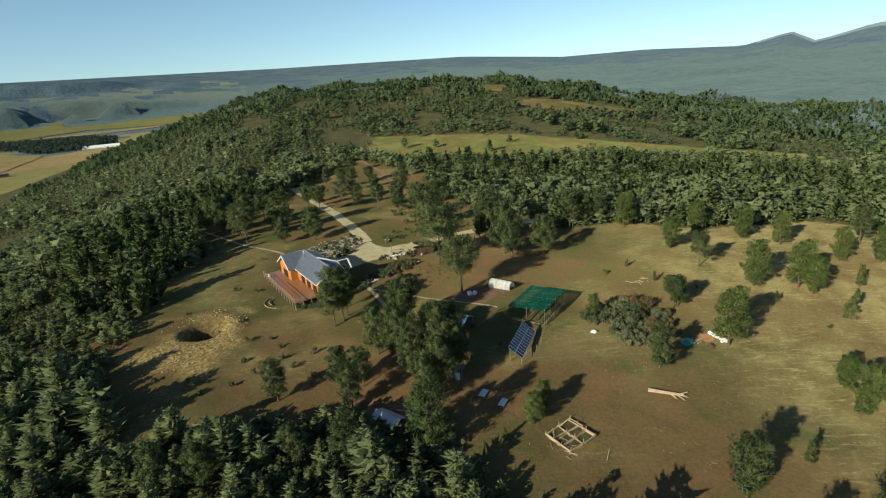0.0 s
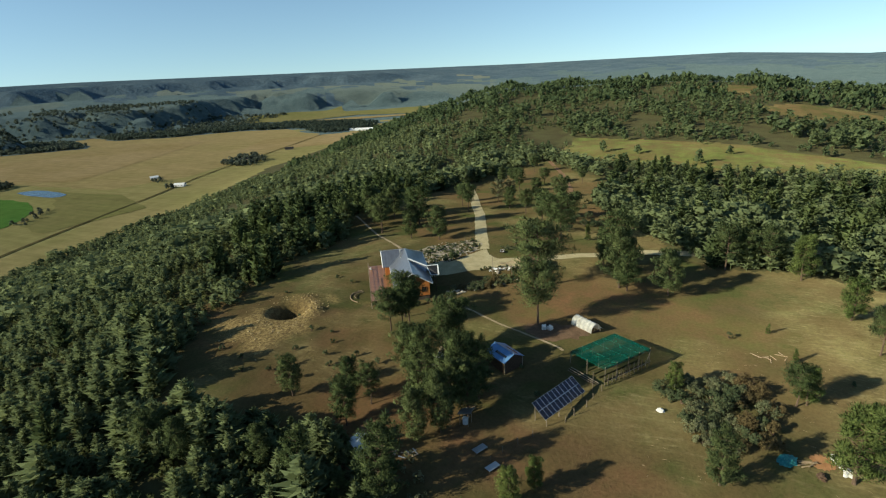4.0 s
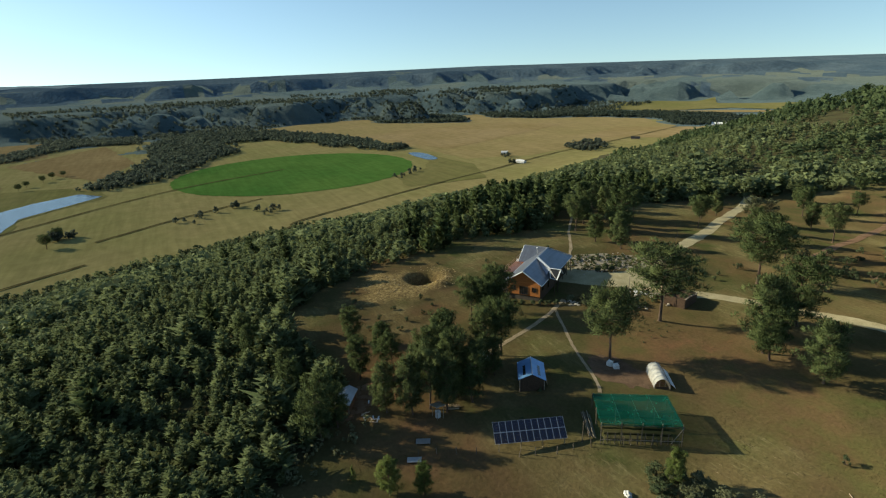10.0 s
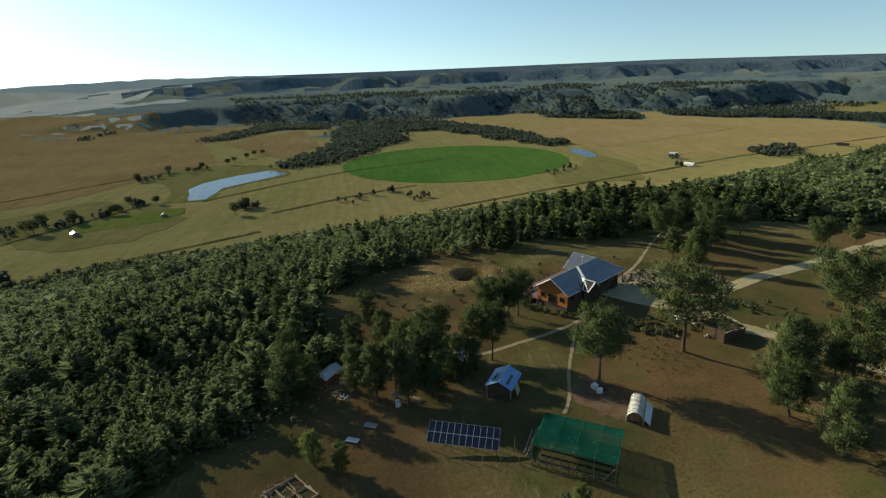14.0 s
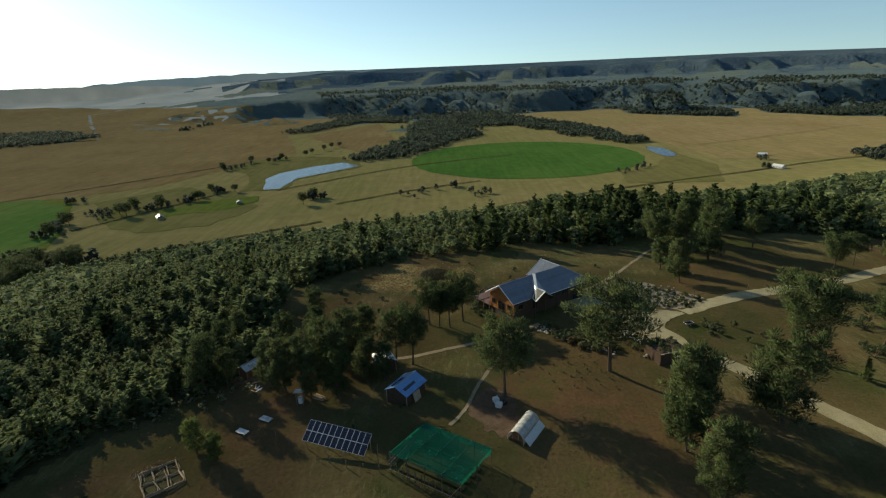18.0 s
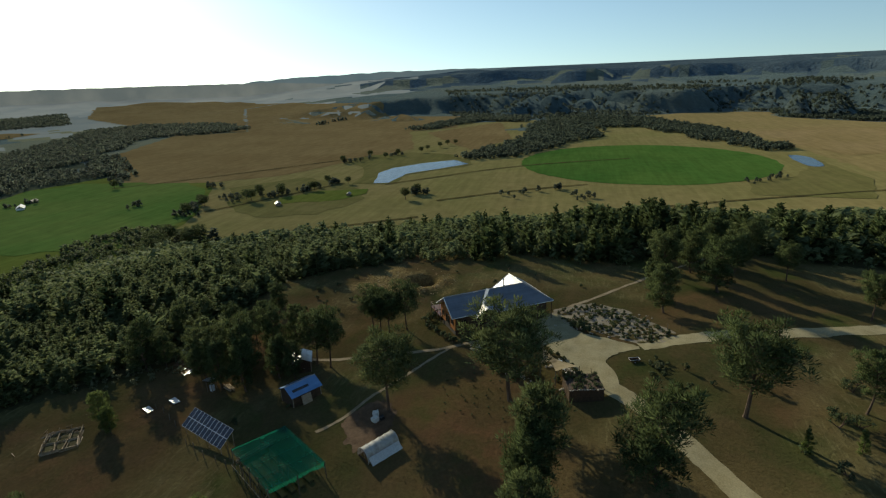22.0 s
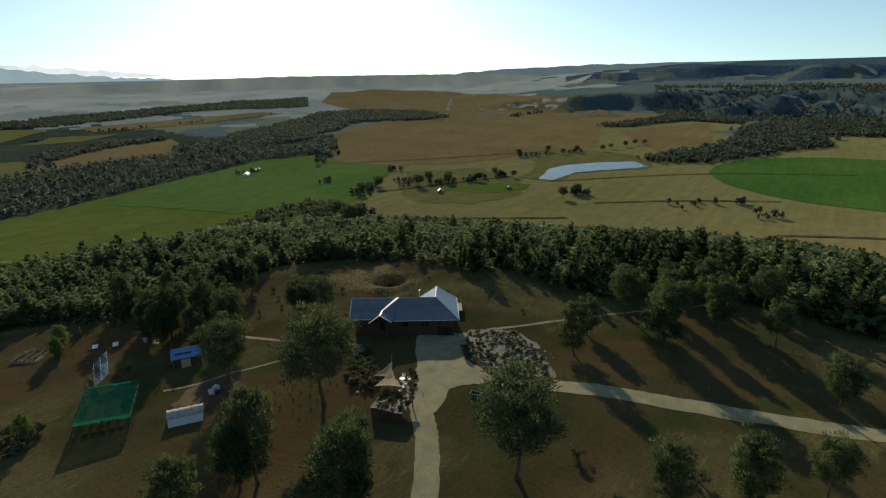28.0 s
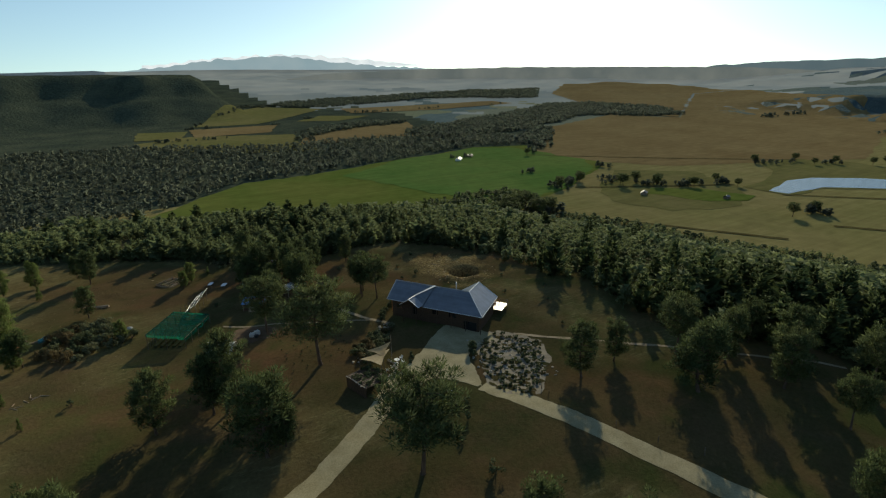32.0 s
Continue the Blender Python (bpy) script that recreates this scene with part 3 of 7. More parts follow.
    lush = 0.36 * np.exp(-((X - 34) / 24) ** 2 - ((Y - 128) / 16) ** 2) + 0.8 * inside(HILL_MEADOW, X, Y) + 0.25 * np.exp(-((X + 12) / 14) ** 2 - ((Y - 120) / 12) ** 2)
    rho, turn = np.hypot(X + 58.5, Y - 109.5), np.arctan2(Y - 109.5, X + 58.5)
    spoil = 1.2 * np.exp(-((rho - 6.4) / 3.4) ** 2) * np.exp(-((turn - 0.7) / 1.4) ** 4) + 0.75 * np.exp(-(rho / 7) ** 4)
    for sx, sy, sr in ((-58, 102, 7), (-54, 97, 6.5), (-64, 101, 5.5), (-52, 92, 4), (-68, 98.5, 3.5), (-53, 105, 5)):
        spoil = spoil + 0.9 * np.exp(-(((X - sx) ** 2 + (Y - sy) ** 2) / sr ** 2) ** 1.5)
    spoil = np.clip(spoil + 0.4 * W_FINE(X, Y) - 0.2, 0, 1) * (np.hypot(X + 59, Y - 104) < 24)
    az = np.degrees(np.arctan2(-X, Y - 100))
    open_ = np.clip(0.12 + 0.9 * step(112, 125, az) - 0.9 * ((step(150, 175, az) * (np.hypot(X, Y) < 2600)) + ((az > 169.5) | (az < -150))) + 0.3 * step(2600, 3600, np.hypot(X, Y)) + 0.1 * step(3700, 3900, np.hypot(X, Y)), 0, 1) * (az > 20)
    for name, v in (("bare", bare), ("dry", dry), ("pit", np.exp(-(np.hypot(X + 58.5, Y - 109.5) / 3.6) ** 6)), ("lush", lush), ("spoil", spoil), ("open", open_)):
        me.attributes.new(name, "FLOAT", "POINT").data.foreach_set("value", np.clip(v, 0, 1).astype(np.float32))
    return tagged(new("ground", me), "dry grass hilltop falling to a plain of fields, hills far off", "ground", kind="structure")


make_ground()


def far_mountains(a0, a1, heights, label, seed, R=4740, material=None, low=-2.5, rough=0.07):
    """A hazy range along the horizon, far beyond everything else. heights: degrees up at even steps."""
    w = Waves(seed, 9, 4)
    n = 160
    V = []
    for i in range(n):
        a = a0 + (a1 - a0) * i / (n - 1)
        up = np.interp(i / (n - 1), np.linspace(0, 1, len(heights)), heights) + rough * float(w(a * 4.0, 3.0)) * min(i, n - 1 - i, 12) / 12
        for el in (low, float(up)):
            V.append((-R * math.sin(radians(a)), 100 + R * math.cos(radians(a)), 55 + R * math.tan(radians(el))))
    me = mesh_of("backdrop", V, [(2 * i, 2 * i + 2, 2 * i + 3, 2 * i + 1) for i in range(n - 1)], material or HAZE)
    return tagged(new("backdrop", me), label, "mountains", kind="structure")


# standing sheets along the skyline, their haze a painted glow
far_mountains(150, 179, (-0.1, 0.1, 0.25, 0.5, 0.8, 1.15, 1.3, 1.0, 0.9, 0.6, 0.2, 0.0), "mountain range on the horizon, pale blue with painted haze", 61)
far_mountains(109, 166, (-1.3, -0.6, -0.3, -0.22, -0.15, -0.12, -0.05, -0.12, -0.2, -0.3, -0.5, -1.2), "low country with sunlit haze painted as a glow", 63, 3900, LOWHAZE, rough=0.02)
far_mountains(92, 126, (-0.6, 0.2, 0.36, 0.3, 0.34, 0.2, 0.12, -0.1, -0.7), "hills along the horizon, blue-grey with painted haze", 64, 4150, HILLHAZE, rough=0.03)
far_mountains(151, 177, (0.3, 0.55, 0.75, 0.95, 1.2, 1.35, 1.4, 1.3, 1.15, 0.95, 0.6, 0.5), "thin white bank of cloud over the mountains", 62, 4760, CLOUD, 0.2)


def spline(pts, closed=False, n=8):
    """Points on a smooth curve through pts."""
    P = [Vector(p) for p in pts]
    out, m = [], len(P)
    for i in range(m if closed else m - 1):
        p0, p1, p2, p3 = (P[(i + k) % m] if closed else P[min(max(i + k, 0), m - 1)] for k in (-1, 0, 1, 2))
        for j in range(n):
            t = j / n
            out.append(0.5 * (2 * p1 + (p2 - p0) * t + (2 * p0 - 5 * p1 + 4 * p2 - p3) * t * t + (3 * p1 - p0 - 3 * p2 + p3) * t ** 3))
    if not closed:
        out.append(P[-1])
    return out


def patch(name, pts, material, lift, label, category, ragged=0.3, rings=8, n=8, smooth_edge=True, rnd=5):
    """A sheet of ground cover laid on the land."""
    if sum(x0 * y1 - x1 * y0 for (x0, y0), (x1, y1) in zip(pts, pts[1:] + pts[:1])) < 0:
        pts = pts[::-1]
    rim = spline([(x, y, 0) for x, y in pts], True, n) if smooth_edge else [Vector((x0 + (x1 - x0) * j / n, y0 + (y1 - y0) * j / n, 0)) for (x0, y0), (x1, y1) in zip(pts, pts[1:] + pts[:1]) for j in range(n)]
    c = sum(rim, Vector()) / len(rim)
    r = np.random.RandomState(rnd)
    rim = [p + (p - c).normalized() * float(ragged * r.uniform(-1, 1)) for p in rim]
    XY = [(c.x, c.y)] + [((c + (p - c) * (k / rings)).x, (c + (p - c) * (k / rings)).y) for k in range(1, rings + 1) for p in rim]
    z = ground_z(np.array([p[0] for p in XY]), np.array([p[1] for p in XY])) + lift
    m = len(rim)
    faces = [(0, 1 + i, 1 + (i + 1) % m) for i in range(m)]
    for k in range(rings - 1):
        a, b = 1 + k * m, 1 + (k + 1) * m
        faces += [(a + i, b + i, b + (i + 1) % m, a + (i + 1) % m) for i in range(m)]
    me = mesh_of(name, [(x, y, zz) for (x, y), zz in zip(XY, z)], faces, material, True)
    return tagged(new(name, me), label, category, kind="structure")


def lane(name, pts, width, material, lift, label, category, ragged=0.25, across=3, n=8, rnd=3, gap=0.0):
    """A road or path laid on the land along a smooth line. gap: the grass strip between two wheel tracks."""
    line = spline([(x, y, 0) for x, y in pts], False, n)
    r = np.random.RandomState(rnd)
    V, F = [], []
    bands = [(-0.5, 0.5)] if not gap else [(-0.5, -gap / 2), (gap / 2, 0.5)]
    for lo, hi in bands:
        base = len(V)
        for i, p in enumerate(line):
            d = (line[min(i + 1, len(line) - 1)] - line[max(i - 1, 0)]).normalized()
            s = Vector((-d.y, d.x, 0))
            w = width(i / (len(line) - 1)) if callable(width) else width
            for j in range(across + 1):
                f = lo + (hi - lo) * j / across
                q = p + s * (w * f + (ragged * float(r.uniform(-1, 1)) if j in (0, across) else 0))
                V.append((q.x, q.y))
        m = across + 1
        F += [(base + i * m + j, base + (i + 1) * m + j, base + (i + 1) * m + j + 1, base + i * m + j + 1) for i in range(len(line) - 1) for j in range(across)]
    z = ground_z(np.array([v[0] for v in V]), np.array([v[1] for v in V])) + lift
    me = mesh_of(name, [(x, y, zz) for (x, y), zz in zip(V, z)], F, material, True)
    return tagged(new(name, me), label, category, kind="structure")


# roads and paths on the hill
lane("road", [(-28, 163), (-34, 177), (-41, 194), (-49, 213), (-57.5, 230), (-66, 249), (-76, 270), (-86, 289), (-97, 300), (-111, 301), (-126, 290)], 4.0, GRAVEL, 0.05, "pale gravel farm road with ragged grass edges", "road", 0.16, 3, 14)
lane("road", [(-16, 152), (-8, 160), (0, 166), (12, 173), (24, 177), (40, 181), (62, 190), (90, 205)], 3.8, GRAVEL, 0.055, "pale gravel farm road leaving the yard", "road", 0.16, 3, 14)
patch("yard", [(-42, 146.5), (-37, 137.5), (-30.5, 140.5), (-25, 145), (-19.5, 149), (-15, 152), (-11, 155.5), (-12.5, 158), (-17, 157.5), (-20.5, 156.3), (-24, 158.5), (-27, 163), (-29, 160), (-31, 154), (-33.5, 150.5), (-38, 149.5)], GRAVEL, 0.065, "pale gravel turning yard before the house", "yard", 0.25)
lane("path", [(-25, 131), (-20, 122), (-16, 112), (-14, 103), (-13, 96)], 1.0, DIRTPATH, 0.045, "pale beaten footpath through the grass", "path", 0.12)
lane("path", [(-22, 126), (-12, 121), (-4, 117), (5, 113.5), (9, 111)], 0.6, DIRTPATH, 0.05, "pale beaten footpath to the garden", "path", 0.12)
lane("path", [(-46, 149), (-53.5, 157), (-71, 171), (-84, 183), (-95.5, 194)], 0.8, DIRTPATH, 0.045, "faint sandy track towards the trees", "path", 0.2)
lane("path", [(-14, 212), (-20, 240), (-26, 275), (-40, 320), (-60, 365)], 2.4, REDDIRT, 0.045, "faint reddish farm track between the trees", "path", 0.3)
patch("garden_soil", [(-1.5, 119), (1, 115.5), (5, 114), (8.5, 115.5), (12, 118.5), (12.5, 121.5), (10, 123.5), (5, 122), (1, 121.5)], SOIL, 0.045, "bare brown garden soil by the tunnel", "soil", 0.6)
def blots(name, poly, n, size, material, lift, label, category, seed):
    """Many small ragged patches of one ground cover strewn over a polygon."""
    r = np.random.RandomState(seed)
    V, F = [], []
    pts = np.array(poly, float)
    lo, hi = pts.min(0), pts.max(0)
    while n:
        x, y = r.uniform(lo, hi)
        if not bool(inside(poly, np.array([x]), np.array([y]))[0]):
            continue
        n -= 1
        a0, w = 2.2 + 0.5 * r.normal(), r.uniform(*size)
        b = len(V)
        V.append((x, y))
        for k in range(12):
            a = k / 12 * 6.283
            d = w * (0.65 + 0.5 * r.rand())
            u, v = 1.25 * d * math.cos(a), 0.8 * d * math.sin(a)
            V.append((x + u * math.cos(a0) - v * math.sin(a0), y + u * math.sin(a0) + v * math.cos(a0)))
        F += [(b, b + 1 + k, b + 1 + (k + 1) % 12) for k in range(12)]
    z = ground_z(np.array([v[0] for v in V]), np.array([v[1] for v in V])) + lift + 0.03 * r.rand(len(V))
    me = mesh_of(name, [(x, y, zz) for (x, y), zz in zip(V, z)], F, material)
    return tagged(new(name, me), label, category, kind="stuff")


ROCKERY = [(-35, 150.5), (-43, 145.5), (-48.5, 156), (-41, 166), (-33.5, 171), (-29, 164.5), (-32, 157)]
patch("rockery_bed", ROCKERY, SANDBED, 0.05, "pale sandy bed of the rock garden", "garden bed", 0.6)
blots("bed_grass", ROCKERY, 170, (0.25, 0.75), GRASS, 0.07, "grass tufts grown into the sandy bed", "garden bed", 4)
blots("bare_soil", [(-17, 71), (-11, 68), (-8, 72), (-9, 78), (-16, 80)], 70, (0.4, 0.9), REDDIRT, 0.06, "bare reddish soil round a dark shed", "soil", 8)

# the plain: crops, water, tracks
def acre(name, pts, material, lift, label, category="field", edge=5.0, seed=1):
    """A field of any outline laid on the plain, its edges slightly uneven."""
    r = np.random.RandomState(seed)
    rim = []
    for (x0, y0), (x1, y1) in zip(pts, pts[1:] + pts[:1]):
        n = max(2, int(math.hypot(x1 - x0, y1 - y0) / 22))
        wob = r.uniform(-1, 1, n) * edge
        L = math.hypot(x1 - x0, y1 - y0) or 1
        for j in range(n):
            t, w = j / n, wob[j] * math.sin(math.pi * j / n) if n > 2 else 0
            rim.append(Vector((x0 + (x1 - x0) * t - (y1 - y0) / L * w, y0 + (y1 - y0) * t + (x1 - x0) / L * w)))
    m = len(rim)
    P = np.array(pts, float)
    lo, hi = P.min(0), P.max(0)
    k = max(30.0, math.sqrt((hi[0] - lo[0]) * (hi[1] - lo[1]) / 1500))
    gx, gy = np.meshgrid(np.arange(lo[0], hi[0], k), np.arange(lo[1], hi[1], k))
    ok = inside(pts, gx.ravel(), gy.ravel())
    grid = [Vector((float(a), float(b))) for a, b in zip(gx.ravel()[ok] + r.uniform(-3, 3, ok.sum()), gy.ravel()[ok])]
    v, _, f, _, _, _ = delaunay_2d_cdt(rim + grid, [(i, (i + 1) % m) for i in range(m)], [list(range(m))], 1, 0.01)
    X, Y = np.array([p.x for p in v]), np.array([p.y for p in v])
    Z = ground_z(X, Y) + lift + np.clip(np.hypot(X, Y) - 1700, 0, None) * 0.0012
    me = mesh_of(name, [(a, b, c) for a, b, c in zip(X, Y, Z)], [tuple(q) for q in f], material, True)
    return tagged(new(name, me), label, category, kind="structure")


patch("crop_circle", [(-1000 + 226 * math.cos(a * 0.3927), 275 + 226 * math.sin(a * 0.3927)) for a in range(16)], PIVOT, 0.35, "round dark green irrigated crop", "field", 2.0)
acre("meadow_field", [(3, -515), (-67, -600), (-146, -675), (-259, -683), (-449, -740), (-570, -762), (-673, -798), (-804, -749), (-764, -490), (-702, -440), (-544, -352), (-447, -318), (-372, -262), (-300, -262), (-150, -420)], MEADOW, 0.25, "olive green young crop on the plain")
acre("green_field", [(-300, -640), (-449, -736), (-570, -757), (-673, -790), (-740, -745), (-762, -531), (-695, -447), (-544, -357), (-447, -326), (-385, -330), (-350, -480)], BRIGHT, 0.6, "bright green crop with a soft edge", edge=9)
acre("dam_meadow", [(-600, -340), (-720, -420), (-820, -330), (-760, -210), (-660, -150), (-560, -180), (-540, -260)], OLIVE, 0.3, "dull olive grazing below the dam", edge=8)
acre("lawn", [(-614, -262), (-650, -285), (-707, -243), (-725, -170), (-690, -160), (-646, -185)], MEADOW, 0.55, "short green grass round farm buildings", edge=6)
BROAD = [(-732, -656), (-1050, -1001), (-1554, -1196), (-1650, -971), (-2484, -1504), (-2712, -1364), (-2374, -847), (-2192, -527), (-2155, -307), (-1698, -227), (-1590, -359), (-1188, -229), (-974, -326), (-829, -392), (-764, -490)]
acre("brown_field", BROAD, BROWN, 0.3, "broad brown ploughed field", edge=7)
acre("brown_field", [(-1985, -1995), (-1821, -1648), (-1590, -1235), (-1653, -982), (-2480, -1514), (-2690, -1400), (-2850, -1950), (-2700, -2250), (-2400, -2350)], BROWN, 1.6, "brown land fading into far haze", edge=14)
acre("brown_field", [(-1541, -291), (-1855, -106), (-1382, -15), (-1150, -76), (-1264, -144)], BROWN, 0.5, "brown ploughed field behind the dam")
acre("olive_field", [(-16, -1335), (-155, -1422), (-413, -1312), (-360, -1048), (-389, -946), (-309, -979), (-161, -1048), (-11, -1252)], OLIVE, 0.8, "olive brown field in the valley")
acre("olive_field", [(-445, -1330), (-841, -1440), (-724, -1147), (-727, -1011), (-634, -1094), (-395, -1063), (-367, -1093)], BROWN, 0.8, "brown field between belts of bush")
acre("stubble_field", [(-186, -1700), (-369, -2072), (-534, -2272), (-754, -2062), (-595, -1893), (-398, -1683)], OLIVE, 1.0, "olive field far down the valley")
acre("stubble_field", [(-178, -1623), (-447, -1613), (-371, -1404), (-166, -1394)], BROWN, 1.0, "brown field far down the valley")
acre("olive_field", [(-36, -1618), (-170, -1573), (-130, -1389), (-20, -1405)], OLIVE, 1.0, "olive field far down the valley")
acre("stubble_field", [(-824, -2028), (-1530, -1894), (-1552, -1770), (-1138, -1762), (-804, -1849)], BROWN, 1.0, "brown field before far bush")
acre("stubble_field", [(-670, -1831), (-829, -1726), (-662, -1621), (-532, -1692)], OLIVE, 1.0, "small olive field far off")
acre("olive_field", [(-1739, 1767), (-1597, 1998), (-1280, 2199), (-955, 2267), (-957, 1951), (-1278, 1935), (-1392, 1697), (-1644, 1663)], OLIVE, 0.8, "olive field beyond the bush")
acre("stubble_field", [(-1377, 1693), (-1221, 1844), (-957, 1951), (-899, 2237), (-998, 1877), (-1168, 1761)], PALE, 1.2, "tan stubble strip beyond the bush")
acre("olive_field", [(-1010, 570), (-832, 577), (-697, 521), (-712, 387), (-790, 400), (-850, 480)], OLIVE, 0.4, "olive strip beside the round crop")
TAN = [(-1150, 592), (-1526, 540), (-1900, 400), (-1960, 280), (-2090, 534), (-2100, 700), (-2060, 800), (-1860, 772), (-1725, 880), (-1605, 1012), (-1675, 1060), (-1910, 1135), (-1890, 1215), (-1700, 1160), (-1530, 1255), (-1404, 1400), (-1236, 1457), (-1130, 1390), (-1017, 1350), (-950, 1200), (-900, 980), (-850, 720), (-900, 600)]
acre("stubble_field", TAN, TANLAND, 0.22, "broad tan stubble field running out to dark bush", edge=8)
acre("stubble_field", [(-1060, 640), (-1300, 1180), (-1500, 1100), (-1560, 720), (-1450, 590), (-1200, 610)], PALE, 0.6, "paler stubble within the broad field")
acre("olive_field", [(-1640, 1620), (-1850, 1950), (-1545, 2200), (-1276, 1910), (-1373, 1772)], OLIVE, 1.2, "dull olive land beyond the bush")
acre("stubble_field", [(-1000, 1000), (-820, 1150), (-760, 1380), (-900, 1400), (-1120, 1220)], PALE, 0.32, "pale stubble field below the ridge")
acre("scrub_bank", [(-765, -150), (-765, -215), (-863, -232), (-930, -260), (-1000, -330), (-1090, -300), (-1130, -215), (-1090, -110), (-1020, -60), (-960, -45), (-905, -95), (-855, -140)], OLIVE, 0.5, "dull scrubby bank round the dam", edge=9)
acre("dam", [(-769, -177), (-863, -202), (-917, -192), (-975, -147), (-1015, -90), (-966, -52), (-905, -103), (-855, -147), (-773, -152)], WATER, 0.8, "small farm dam reflecting the sky", "water", 2.0)
patch("pond", [(-1060, 538), (-1040, 566), (-947, 556), (-950, 530)], WATER, 0.8, "small pond beside the round crop", "water", 1.0)
for line in ([(-760, -154), (-935, 40), (-1032, 255)], [(-651, -39), (-720, 60), (-775, 170)], [(-512, 44), (-571, 163), (-606, 194), (-686, 377), (-769, 600), (-835, 766), (-900, 1000), (-992, 1319)], [(-560, -40), (-490, -150), (-420, -260)], [(-770, -230), (-660, -290), (-560, -350)], [(-1075, -295), (-860, -480), (-700, -640)]):
    lane("track", line, 4.0, DARKSOIL, 0.9, "dark farm track between the fields", "track", 1.0, 1, 10)

# ---- trees ----
def tufts(rng, centres, radii, count, size, up=0.25, length=1.6, width=0.5, rise=0.0):
    """Needle tufts as thin triangles round each clump centre; they face outwards."""
    c = np.repeat(centres, count, 0)
    r = np.repeat(radii, count)[:, None]
    u = rng.normal(size=c.shape)
    u[:, 2] += up
    u /= np.linalg.norm(u, axis=1)[:, None]
    p = c + u * r * (0.45 + 0.55 * rng.rand(len(c), 1))
    s = np.cross(u, rng.normal(size=c.shape))
    s /= np.linalg.norm(s, axis=1)[:, None] + 1e-9
    f = np.cross(u, s) + 0.55 * u
    if rise:
        f = 0.5 * f + u + rise * np.array([0, 0, 1.0]) * rng.uniform(0.5, 1.5, (len(c), 1))
        f /= np.linalg.norm(f, axis=1)[:, None]
    k = size * (0.6 + 0.8 * rng.rand(len(c), 1))
    a, b, d = p - s * k * width - f * k * 0.4, p + s * k * width - f * k * 0.4, p + f * k * length * 0.7
    v = np.stack([a, b, d], 1).reshape(-1, 3)
    return v, np.arange(len(v)).reshape(-1, 3)


def pine_shape(rng, kind):
    """Clump centres and sizes, and limbs, of a pine 10 m high."""
    cs, rs, limbs = [], [], []
    lo, n, wide, rise, blunt = {
        "round": (3.8, 29, 3.1, 0.5, 0.5),      # bare stem, rounded crown
        "full": (1.5, 32, 2.5, 0.45, 0.5),         # leafy almost to the ground
        "bright": (0.9, 32, 2.5, 0.45, 0.55),
        "tall": (3.0, 26, 2.7, 0.5, 0.5),         # loose crown in storeys
        "grey": (1.6, 24, 3.2, 0.6, 0.6),         # thin and half bare
        "young": (0.4, 20, 2.3, 0.4, 0.85),       # small dense cone
    }[kind]
    for i in range(n):
        t = (i + 0.7 * rng.rand()) / n
        z = lo + (9.3 - lo) * t
        if kind in ("round", "grey"):
            prof = math.sin(math.pi * (0.2 + 0.68 * t)) ** blunt
        else:
            prof = (1.06 - t) ** blunt * min(1, 0.62 + 2.2 * t) if kind == "young" else math.sin(math.pi * (0.24 + 0.66 * t)) ** blunt
        a = i * 2.4 + rng.uniform(-0.4, 0.4)
        length = wide * prof * rng.uniform(0.62, 1.12)
        u = Vector((math.cos(a), math.sin(a), rise * rng.uniform(0.5, 1.4)))
        root = Vector((0, 0, z - 0.3))
        limbs.append((tuple(root), tuple(root + u * length * 0.92)))
        side = Vector((-u.y, u.x, 0))
        for f in ((0.45, 0.62, 0.77, 0.9, 1.0) if length > 1.2 else (0.5, 0.75, 1.0)):
            c = root + u * length * f + side * rng.normal() * 0.3 * length * f ** 0.5 + Vector((0, 0, 0.3 * f + 0.16 * rng.normal()))
            cs.append(tuple(c))
            rs.append(rng.uniform(0.5, 0.82) * (0.8 if kind == "young" else 1.2 if kind == "round" else 1.0))
    for k in range(4):
        cs.append((0.25 * rng.normal(), 0.25 * rng.normal(), 9.0 + 0.28 * k))
        rs.append(0.55 - 0.08 * k)
    return np.array(cs), np.array(rs), limbs


